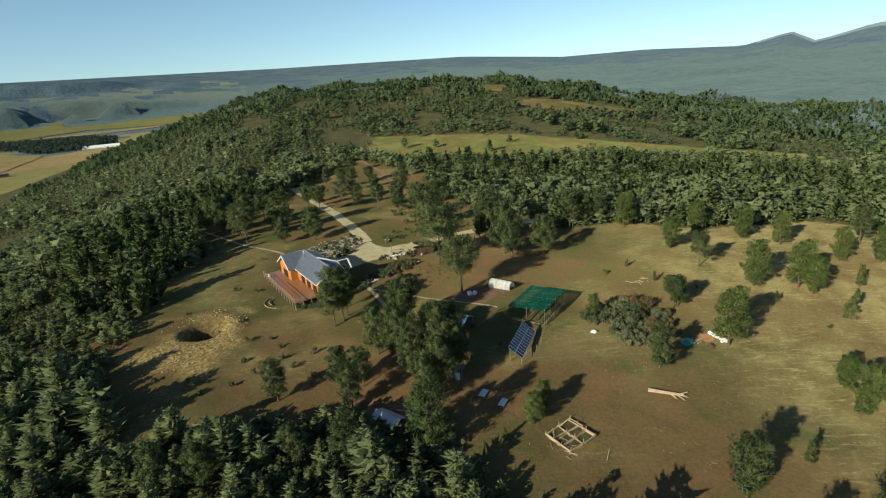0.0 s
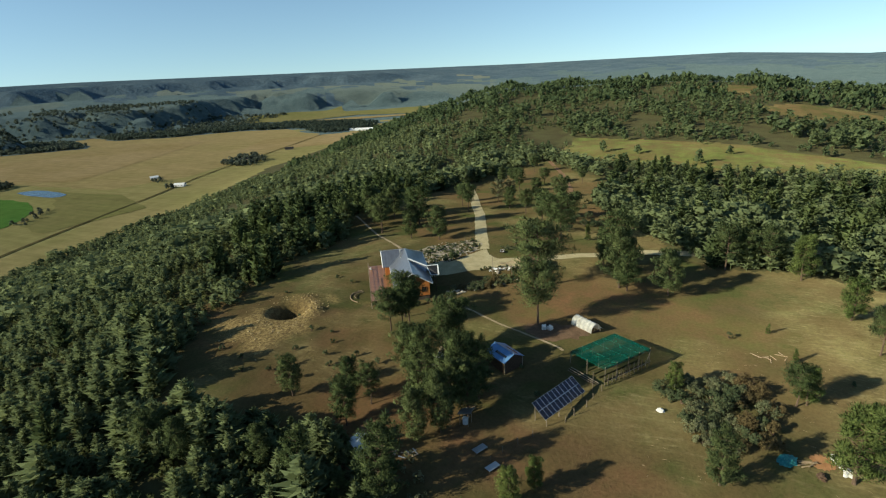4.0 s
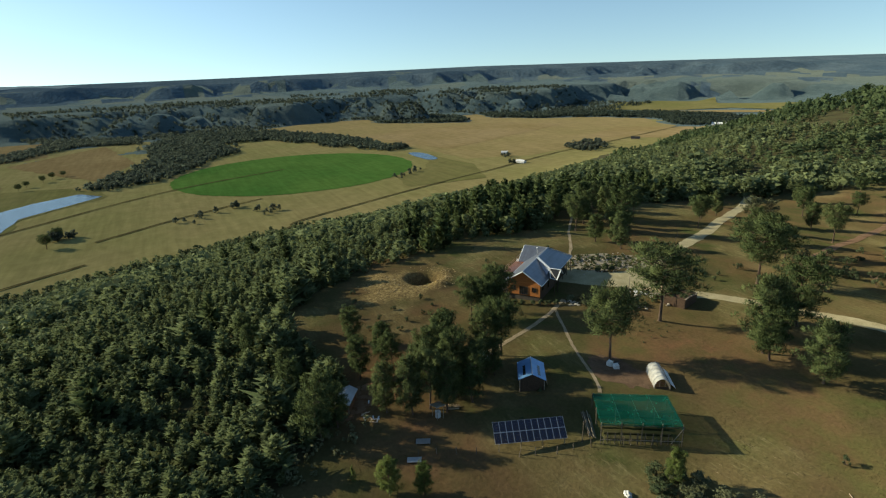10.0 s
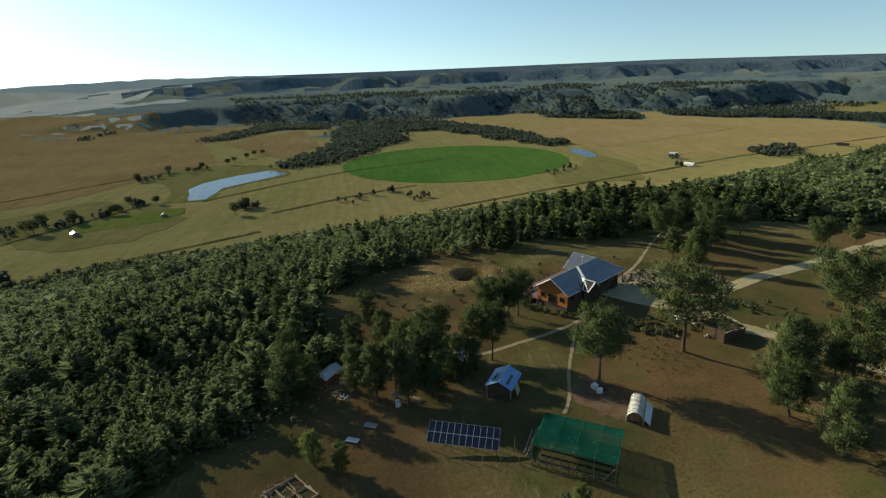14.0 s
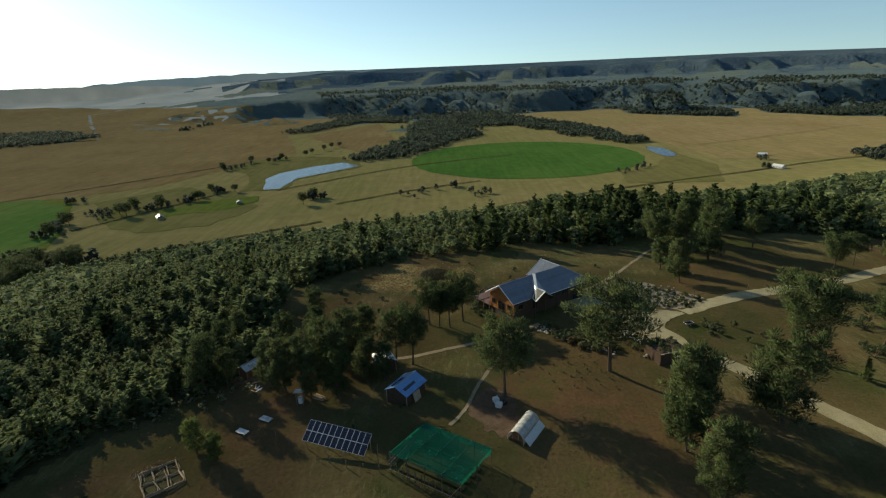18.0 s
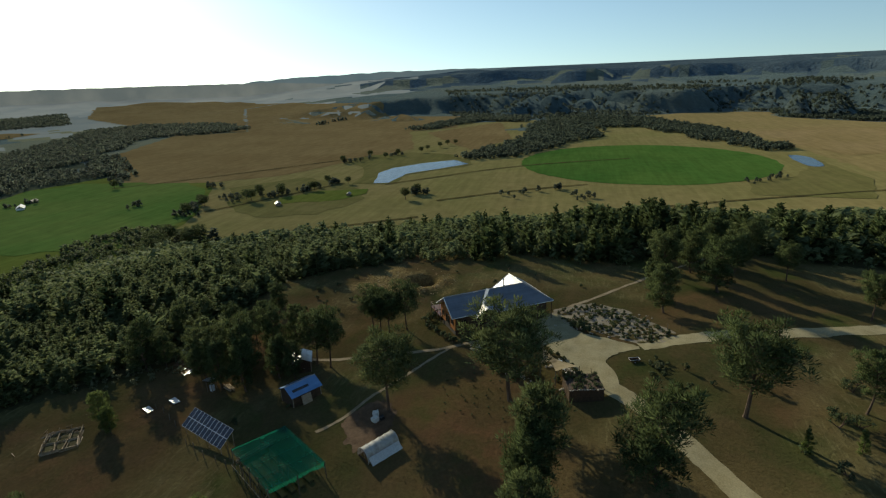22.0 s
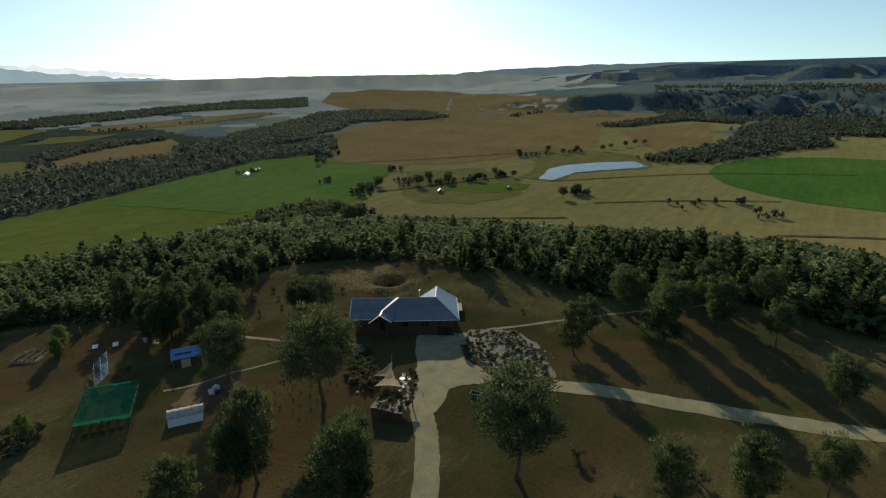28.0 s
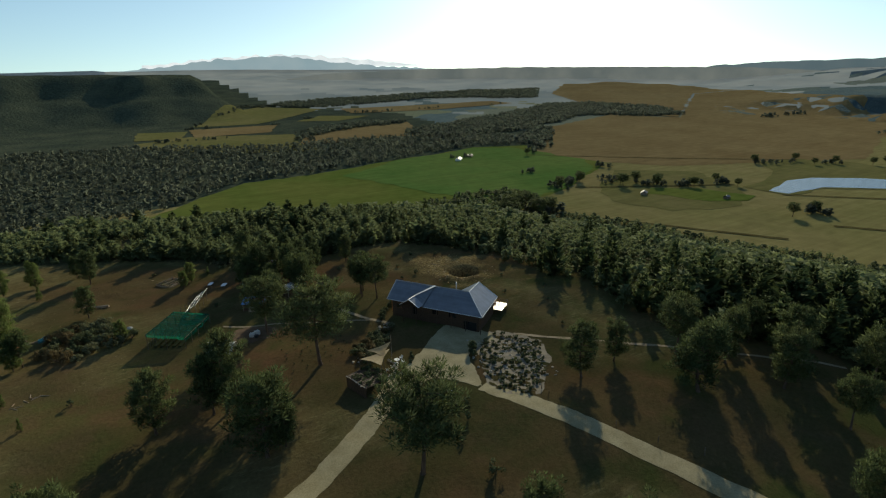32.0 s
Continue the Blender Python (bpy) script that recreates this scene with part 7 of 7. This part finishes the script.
for i in range(22):
    x, y, a = -BX + 0.9 * rng.normal() if i % 2 else 3.0 * rng.normal(), -2.4 + 0.8 * rng.normal() if i % 2 else 2.6 * rng.normal(), rng.rand() * 3.14
    u = Vector((math.cos(a), math.sin(a), 0)) * rng.uniform(0.3, 1.0)
    part("stick", bar(bmesh.new(), Vector((x, y, 0.1)) - u, Vector((x, y, 0.25 + 0.4 * rng.rand())) + u, 0.05, 0.03, 5), RAWLOG if i % 3 else OLDLOG, bed)
fallen = empty("fallen_log", Matrix.Translation((34.2, 78.0, gz(34.2, 78))) @ Matrix.Rotation(-0.3, 4, "Z"), "bleached fallen log with broken branches in grass", "log")
part("stem", bar(bmesh.new(), (-2.6, 0.2, 0.38), (3.0, -0.1, 0.32), 0.34, 0.2, 9), RAWLOG, fallen)
for a, b in (((1.8, 0, 0.3), (3.2, -1.3, 0.1)), ((2.4, 0, 0.4), (3.6, 0.4, 0.7)), ((0.9, 0, 0.3), (1.9, -1.1, 0.1)), ((2.8, -0.1, 0.3), (3.7, -0.5, 0.2)), ((-1.5, 0.1, 0.4), (-0.9, 1.0, 0.1))):
    part("branch", bar(bmesh.new(), a, b, 0.11, 0.05, 6), RAWLOG, fallen)

# ---- the teal tarpaulin and the pale heap by the thicket ----
def crumple(name, x, y, r, h, material, label, category, seed):
    bm = bmesh.new()
    bmesh.ops.create_icosphere(bm, subdivisions=3, radius=1)
    for v in bm.verts:
        n = noise.noise(v.co * 2.3 + Vector((seed, 0, 0))) * 0.45 + noise.noise(v.co * 5 + Vector((0, seed, 0))) * 0.2
        v.co = Vector((v.co.x * r * (1 + n), v.co.y * r * 0.75 * (1 + n), max(v.co.z, -0.25) * h * (1 + 1.2 * n)))
    me = bpy.data.meshes.new(name)
    bm.to_mesh(me)
    bm.free()
    me.materials.append(material)
    o = new(name, me)
    o.matrix_world = Matrix.Translation((x, y, gz(x, y) + 0.12 * h)) @ Matrix.Rotation(seed, 4, "Z")
    return tagged(o, label, category)


crumple("tarpaulin", 44.5, 93.4, 1.45, 0.5, TEAL, "crumpled teal tarpaulin over a heap in the grass", "tarpaulin", 1.0)
for i, (x, y, r) in enumerate(((50.4, 96.4, 0.5), (50.9, 95.7, 0.6), (51.1, 95.0, 0.45), (51.6, 94.3, 0.5), (52.0, 93.6, 0.6), (51.3, 93.4, 0.35))):
    tagged(crumple("white_rock", x, y, r, 0.5, SACKWHITE, "", "", 2.0 + 1.7 * i), "pale broken rock in an arc beside a pine", "rock", "pale rocks by the pine")
crumple("charred_stump", 48.4, 91.8, 0.75, 0.45, DARKWOOD, "low charred stump in the grass", "stump", 5.0)
crumple("white_bag", 27.6, 98.6, 0.6, 0.45, SACKWHITE, "white bag lying at the thicket edge", "bag", 3.0)

patch("bare_soil", [(47.6, 94.2), (48.4, 93.4), (49.8, 93.8), (50.6, 95.0), (49.9, 96.2), (48.6, 96.4), (47.5, 95.6)], ORANGESOIL, 0.05, "scraped patch of orange soil beside a tarpaulin", "soil", 0.25, 4)


def twigs(n, seed):
    """Bleached twigs strewn through the dry grass."""
    r = np.random.RandomState(seed)
    V, F = [], []
    for i in range(n):
        x, y, a, L, w = r.uniform(26, 84), r.uniform(58, 124), r.rand() * 6.283, r.uniform(0.2, 0.65), r.uniform(0.012, 0.028)
        d, q = np.array([math.cos(a), math.sin(a), 0.0]), np.array([-math.sin(a), math.cos(a), 0.0])
        for e, end in ((-1, 0.0), (1, 0.06 * r.rand())):
            for p, up in ((q * w, 0.0), (-q * w, 0.0), (q * 0, 1.6 * w)):
                g = d * e * L * 0.5 + p * (1.0 if e < 0 else 0.5)
                V.append((x + g[0], y + g[1], gz(x + g[0], y + g[1]) + 0.02 + up + end))
        b = 6 * i
        F += [(b, b + 1, b + 4), (b, b + 4, b + 3), (b + 1, b + 2, b + 5), (b + 1, b + 5, b + 4), (b + 2, b, b + 3), (b + 2, b + 3, b + 5), (b, b + 2, b + 1), (b + 3, b + 4, b + 5)]
    return tagged(new("twig_litter", mesh_of("twig_litter", V, F, OLDLOG)), "bleached twigs strewn through dry grass", "twigs", kind="stuff")


twigs(360, 77)
dead = empty("fallen_branches", Matrix.Translation((45.4, 122.2, gz(45.4, 122.2))), "bleached fallen branches scattered in the grass", "branches")
for i in range(9):
    x, y, a = 1.5 * rng.normal(), 1.0 * rng.normal(), 2.5 + 0.5 * rng.normal()
    u = Vector((math.cos(a), math.sin(a), 0)) * rng.uniform(0.4, 1.3)
    base = gz(45.4 + x, 122.2 + y) - gz(45.4, 122.2)
    part("branch", bar(bmesh.new(), Vector((x, y, base + 0.05)) - u, Vector((x, y, base + 0.1)) + u, 0.07, 0.04, 6), RAWLOG, dead)
planks = empty("plank_pile", Matrix.Translation((46.8, 94, gz(46.8, 94))), "loose weathered planks beside a tarpaulin", "planks")
for i in range(7):
    a = 0.6 + 0.5 * rng.normal()
    x, y = 0.5 * rng.normal(), 0.5 * rng.normal()
    q = part("plank", box(bmesh.new(), -1.0, 1.0, -0.09, 0.09, 0, 0.04), OLDLOG, planks)
    q.matrix_local = Matrix.Translation((x, y, 0.03 + 0.045 * i)) @ Matrix.Rotation(a, 4, "Z") @ Matrix.Rotation(0.06 * rng.normal(), 4, "Y")

# ---- the shelter by the yard: shade sails on poles, pergola ----
sails = empty("shade_sails", Matrix.Translation((-14.3, 147.6, gz(-14, 147.6))), "two tan canvas shade sails on leaning poles", "shade sail")


def sail(corners, sag):
    bm = bmesh.new()
    A, B, C = map(Vector, corners)
    n = 10
    rows = []
    for i in range(n + 1):
        row = []
        for j in range(n + 1 - i):
            u, v = i / n, j / n
            w = 1 - u - v
            p = A * w + B * u + C * v
            cen = (A + B + C) / 3
            edge = 1 - 27 * u * v * w
            pull = 0.26 * (1 - max(u, v, w) ** 2) * (1 if min(u, v, w) < 1e-6 else edge)
            p = p.lerp(cen, pull)
            p.z -= sag * 27 * u * v * w
            row.append(bm.verts.new(p))
        rows.append(row)
    for i in range(n):
        for j in range(n - i):
            bm.faces.new((rows[i][j], rows[i + 1][j], rows[i][j + 1]))
            if j < n - i - 1:
                bm.faces.new((rows[i + 1][j], rows[i + 1][j + 1], rows[i][j + 1]))
    return part("sail", bm, CANVAS, sails, "", True)


corners = [Vector((-3.6, -2.9, 3.9)), Vector((1.6, -3.0, 3.4)), Vector((-0.5, 0.1, 2.75))]
lower = [Vector((-3.2, -2.7, 2.5)), Vector((4.3, -0.3, 3.6)), Vector((1.6, 3.7, 3.4))]
sail(corners, 0.15)
sail(lower, 0.2)
part("mast", bar(bmesh.new(), (-3.7, -3.0, -0.3), (-3.6, -2.9, 5.4), 0.08, 0.06), POLE, sails)
for c in corners[1:] + lower[1:]:
    part("pole", bar(bmesh.new(), (c.x * 1.04, c.y * 1.04, -0.3), (c.x, c.y, c.z + 0.1), 0.06), OLDPOLE, sails)
perg = empty("carport", Matrix.Translation((-9.4, 151.9, gz(-9.4, 151.9))) @ Matrix.Rotation(0.25, 4, "Z"), "low dark timber carport, its flat roof overgrown with creepers", "carport")
for sx in (-1, 1):
    for sy in (-1, 1):
        part("post", bar(bmesh.new(), (sx * 2.3, sy * 2.7, -0.3), (sx * 2.3, sy * 2.7, 2.15), 0.1), DARKWOOD, perg)
    part("beam", bar(bmesh.new(), (sx * 2.3, -3.0, 2.1), (sx * 2.3, 3.0, 2.1), 0.08), DARKWOOD, perg)
part("roof_sheet", box(bmesh.new(), -2.6, 2.6, -3.05, 3.05, 2.18, 2.26), DARKWOOD, perg)
for i in range(13):
    part("slat", bar(bmesh.new(), (-2.65, -2.9 + i * 0.48, 2.3), (2.6, -2.9 + i * 0.48, 2.3), 0.04), DARKWOOD, perg)
part("screen", box(bmesh.new(), 2.45, 2.53, -2.9, 2.9, 0.0, 2.2), DARKWOOD, perg)
part("screen", box(bmesh.new(), -2.4, 2.4, -2.9, -2.82, 0.0, 2.2), DARKWOOD, perg)
rng = np.random.RandomState(31)
cs = np.stack([rng.uniform(-3.2, 2.3, 70), rng.uniform(-2.9, 2.9, 70), rng.uniform(2.2, 2.5, 70)], 1)
v, f = tufts(rng, cs, rng.uniform(0.25, 0.5, 70), 40, 0.16, 0.5, 1.2)
cr = new("creeper", fast_mesh("creeper", v, f, BUSHLEAF, rng.rand(len(v))))
cr.parent = perg
lowwall = empty("stone_wall", Matrix.Translation((-13.5, 147.5, gz(-13.5, 147.5))) @ Matrix.Rotation(0.6, 4, "Z"), "low curved wall of pale stacked stones", "wall")
rng = np.random.RandomState(33)


def stone_mesh(seed, r):
    bm = bmesh.new()
    bmesh.ops.create_icosphere(bm, subdivisions=1, radius=r)
    for v in bm.verts:
        v.co *= 1 + 0.3 * noise.noise(v.co * 3 / r + Vector((seed, seed, 0)))
        v.co.z *= 0.7
    me = bpy.data.meshes.new("stone")
    bm.to_mesh(me)
    bm.free()
    me.materials.append(STONE)
    return me


STONES = [stone_mesh(s * 3.7, 0.3) for s in range(5)]
for i in range(70):
    a = i % 35 / 35 * 3.6 - 0.4
    k = 0.8 + 0.5 * rng.rand()
    piece("stone", STONES[i % 5], lowwall, Matrix.Translation((4.0 * math.cos(a) + 0.1 * rng.normal(), 3.6 * math.sin(a) + 0.1 * rng.normal(), 0.12 + (0.3 if i >= 35 else 0))) @ Matrix.Rotation(rng.rand() * 6, 4, "Z") @ Matrix.Scale(k, 4))
# stones of the rock garden: rows of loose boulders
rock = empty("rockery", Matrix.Translation((-40, 158, gz(-40, 158))), "rows of pale loose stones in a rock garden", "rockery")
for i in range(150):
    t, u = rng.rand(), rng.rand()
    x, y = -34 - 13 * u + 4 * t, 149 + 8 * u + 15 * t - 4
    piece("stone", STONES[i % 5], rock, Matrix.Translation((x + 40, y - 158, gz(x, y) - gz(-40, 158) + 0.05)) @ Matrix.Rotation(rng.rand() * 6, 4, "Z") @ Matrix.Scale(0.4 + 0.9 * rng.rand() ** 2, 4))
front = empty("bed_border", Matrix.Translation((-17, 139, gz(-17, 139))), "loose pale stones edging the front garden bed", "border")
for i in range(60):
    t = rng.rand()
    x, y = -23 + 12 * t + rng.normal() * 0.8, 131 + 12 * t + rng.normal() * 0.9
    piece("stone", STONES[i % 5], front, Matrix.Translation((x + 17, y - 139, gz(x, y) - gz(-17, 139) + 0.08)) @ Matrix.Rotation(rng.rand() * 6, 4, "Z") @ Matrix.Scale(0.6 + 0.9 * rng.rand(), 4))
pit = empty("spoil_stones", Matrix.Translation((-56, 108, gz(-56, 108))), "yellowish stones thrown up round a dug pit", "stones")
YELLOWS = []
for s in range(4):
    me = stone_mesh(s * 2.3 + 1, 0.22)
    me.materials[0] = YELLOWSTONE
    YELLOWS.append(me)
for i in range(250):
    if i < 120:
        a, d = 0.7 + 1.1 * rng.normal(), rng.uniform(5.4, 10)
        x, y = -58.5 + d * math.cos(a), 109.5 + d * math.sin(a)
    else:
        x, y = -57.5 + 5 * rng.normal(), 99 + 3.5 * rng.normal()
    piece("stone", YELLOWS[i % 4], pit, Matrix.Translation((x + 56, y - 108, gz(x, y) - gz(-56, 108) + 0.02)) @ Matrix.Rotation(rng.rand() * 6, 4, "Z") @ Matrix.Scale(0.35 + 1.1 * rng.rand() ** 2, 4))


# ---- log edging of the terrace below the deck ----
edging = empty("log_edging", Matrix.Translation((-44, 122.5, gz(-44, 122.5))), "curved edging of short tan logs below the deck", "edging")
for ring, (n, rad) in enumerate(((9, 4.2), (7, 3.0))):
    pts = [(rad * math.cos(2.3 + 0.26 * i), rad * 0.8 * math.sin(2.3 + 0.26 * i)) for i in range(n + 1)]
    for (x0, y0), (x1, y1) in zip(pts, pts[1:]):
        h0, h1 = (gz(-44 + a, 122.5 + b) - gz(-44, 122.5) + 0.14 + 0.2 * ring for a, b in ((x0, y0), (x1, y1)))
        part("log", bar(bmesh.new(), (x0, y0, h0), (x1, y1, h1), 0.13, 0.12), OLDLOG, edging)
        part("stake", bar(bmesh.new(), (x0, y0, h0 - 0.5), (x0, y0, h0 + 0.35), 0.05), OLDPOLE, edging)
urn = new("urn", mesh_of("urn", [(r * math.cos(k * 0.5236), r * math.sin(k * 0.5236), z) for r, z in ((0.2, 0), (0.34, 0.25), (0.36, 0.45), (0.2, 0.68), (0.26, 0.75), (0.0, 0.72)) for k in range(12)], [(12 * j + k, 12 * j + (k + 1) % 12, 12 * j + 12 + (k + 1) % 12, 12 * j + 12 + k) for j in range(5) for k in range(12)], WHITE, True))
urn.matrix_world = house.matrix_world @ Matrix.Translation((DX + 0.7, YN - 1.6, FL - 0.03))
tagged(urn, "white round urn at a corner of the deck", "urn")

# ---- white garden chairs and a table beside the sails ----
def garden_chair(x, y, turn):
    c = empty("garden_chair", Matrix.Translation((x, y, gz(x, y))) @ Matrix.Rotation(turn, 4, "Z"), "white plastic garden chair on the ground by the sails", "chair", "white garden chairs")
    part("seat", box(bmesh.new(), -0.25, 0.25, -0.24, 0.24, 0.4, 0.44, 0.015), WHITE, c)
    back = part("backrest", box(bmesh.new(), -0.26, -0.22, -0.24, 0.24, 0.46, 0.88, 0.015), WHITE, c)
    back.matrix_local = Matrix.Rotation(-0.12, 4, "Y")
    for sx in (-1, 1):
        for sy in (-1, 1):
            part("leg", bar(bmesh.new(), (sx * 0.25, sy * 0.24, -0.03), (sx * 0.21, sy * 0.2, 0.41), 0.025, 0.03, 6), WHITE, c)
    for sy in (-1, 1):
        part("armrest", box(bmesh.new(), -0.22, 0.22, sy * 0.26 - 0.025, sy * 0.26 + 0.025, 0.62, 0.65), WHITE, c)


for x, y, turn in ((-19.3, 146.3, 0.4), (-17.3, 148.3, 1.8), (-16.2, 148.6, 3.0), (-15.0, 148.9, 4.4), (-18.9, 148.0, 2.2)):
    garden_chair(x, y, turn)
gt = empty("garden_table", Matrix.Translation((-18.0, 147.0, gz(-18.0, 147))), "round white garden table among chairs", "table")
part("tabletop", bar(bmesh.new(), (0, 0, 0.7), (0, 0, 0.74), 0.55, 0.55, 20), WHITE, gt)
part("pedestal", bar(bmesh.new(), (0, 0, 0), (0, 0, 0.7), 0.06, 0.05, 8), WHITE, gt)
part("foot", bar(bmesh.new(), (0, 0, -0.02), (0, 0, 0.05), 0.3, 0.25, 12), WHITE, gt)

# ---- fence posts in the grass and along the road ----
rng = np.random.RandomState(44)
post_me = bpy.data.meshes.new("post")
bm = bmesh.new()
bar(bm, (0, 0, -0.3), (0.02, 0.01, 1.15), 0.065, 0.055)
bar(bm, (-0.02, 0.0, 0.95), (0.12, 0.02, 0.99), 0.02, 0.02, 5)
bm.to_mesh(post_me)
bm.free()
post_me.materials.append(OLDPOLE)
for x, y in ((7, 81), (8.6, 83.5), (10.2, 86), (14, 91), (15, 93.2), (16.4, 96), (17, 98.5), (18, 101), (6, 78.5), (-40, 184), (-43, 190), (-47, 195.5), (-36, 172), (-16, 153.5), (-36.5, 169.5)):
    o = new("fence_post", post_me)
    o.matrix_world = Matrix.Translation((x, y, gz(x, y))) @ Matrix.Rotation(rng.rand() * 6, 4, "Z") @ Matrix.Rotation(0.05 * rng.normal(), 4, "X") @ Matrix.Scale(rng.uniform(0.85, 1.25), 4)
    tagged(o, "short weathered fence post standing in the grass", "post", "fence posts")


# ---- farm buildings on the plain ----
def cottage(x, y, rot, L, B, hw, label, roof, wall=WHITE):
    t = empty("farm_cottage", Matrix.Translation((x, y, gz(x, y))) @ Matrix.Rotation(rot, 4, "Z"), label, "house", "farm buildings on the plain")
    part("wall", box(bmesh.new(), 0, L, -B / 2, B / 2, -0.5, hw), wall, t)
    for s in (-1, 1):
        part("roof", slab(bmesh.new(), [(-0.5, s * (B / 2 + 0.5), hw - 0.1), (L + 0.5, s * (B / 2 + 0.5), hw - 0.1), (L + 0.5, 0, hw + B * 0.32), (-0.5, 0, hw + B * 0.32)][::s], 0.15), roof, t)
    for k in range(3):
        for s in (-1, 1):
            part("window", box(bmesh.new(), L * (k + 0.6) / 3.4, L * (k + 0.6) / 3.4 + 1.2, s * B / 2 - 0.03, s * B / 2 + 0.03, 1.0, 2.2), GLASS, t)


for x, y, r, L, B, lab in ((-794, 650, 0.4, 18, 9, "white cottage on the plain"), (-910, 690, 1.0, 14, 8, "small white farm building on the plain"), (-560, -672, 0.8, 22, 10, "white farmhouse among trees on green crop"), (-600, -690, 0.3, 14, 8, "low farm shed on the plain"), (-887, 898, 0.4, 24, 10, "long pale farm shed beside trees"), (-893, 1048, 0.7, 20, 9, "grey farm shed beside trees"), (-612, -266, 0.6, 12, 8, "small farmstead below the dam"), (-682, -184, 0.2, 9, 6, "small farm shed below the dam"), (-955, 1415, 0.36, 88, 14, "long white packing shed")):
    cottage(x, y, r, L, B, 3.2, lab, WHITE if "white" in lab else DARKMETAL, WHITE if "white" in lab else POLE)

# ---- an open trailer left on the grass by the yard ----
trailer = empty("trailer", Matrix.Translation((-21.2, 161.4, gz(-21.2, 161.4))) @ Matrix.Rotation(1.85, 4, "Z") @ Matrix.Scale(0.66, 4), "small open farm trailer with white top rails on the grass", "trailer")
part("bed", box(bmesh.new(), -1.4, 1.4, -0.75, 0.75, 0.5, 0.56), DARKWOOD, trailer)
for sy in (-1, 1):
    part("side_board", box(bmesh.new(), -1.4, 1.4, sy * 0.76 - 0.02, sy * 0.76 + 0.02, 0.56, 0.9), DARKWOOD, trailer)
    part("top_rail", bar(bmesh.new(), (-1.45, sy * 0.78, 0.95), (1.45, sy * 0.78, 0.95), 0.05, 0.05, 6), WHITE, trailer)
    wheel = part("wheel", bar(bmesh.new(), (-0.1, sy * 0.82, 0.32), (-0.1, sy * 1.0, 0.32), 0.32, 0.32, 18), DARKWOOD, trailer, "black rubber wheel")
    part("hub", bar(bmesh.new(), (-0.1, sy * 1.0, 0.32), (-0.1, sy * 1.02, 0.32), 0.15, 0.13, 12), WHITE, wheel)
for sx in (-1, 1):
    part("end_board", box(bmesh.new(), sx * 1.4 - 0.02, sx * 1.4 + 0.02, -0.74, 0.74, 0.56, 0.9), DARKWOOD, trailer)
    part("top_rail", bar(bmesh.new(), (sx * 1.45, -0.78, 0.95), (sx * 1.45, 0.78, 0.95), 0.05, 0.05, 6), WHITE, trailer)
part("drawbar", bar(bmesh.new(), (1.4, 0.0, 0.48), (2.6, 0.0, 0.42), 0.05, 0.04, 6), OLDPOLE, trailer)
part("jockey_leg", bar(bmesh.new(), (2.4, 0.0, -0.05), (2.4, 0.0, 0.5), 0.03, 0.03, 6), OLDPOLE, trailer)

# ---- pale stones along the front edge of the carport roof ----
rng = np.random.RandomState(77)
row = empty("stone_row", perg.matrix_world @ Matrix.Translation((2.5, 0, 2.26)), "row of pale stones along the carport roof edge", "stones")
for i in range(22):
    piece("stone", STONES[i % 5], row, Matrix.Translation((0.06 * rng.normal(), -2.9 + i * 0.27 + 0.06 * rng.normal(), 0.04)) @ Matrix.Rotation(rng.rand() * 6, 4, "Z") @ Matrix.Scale(0.3 + 0.4 * rng.rand(), 4))
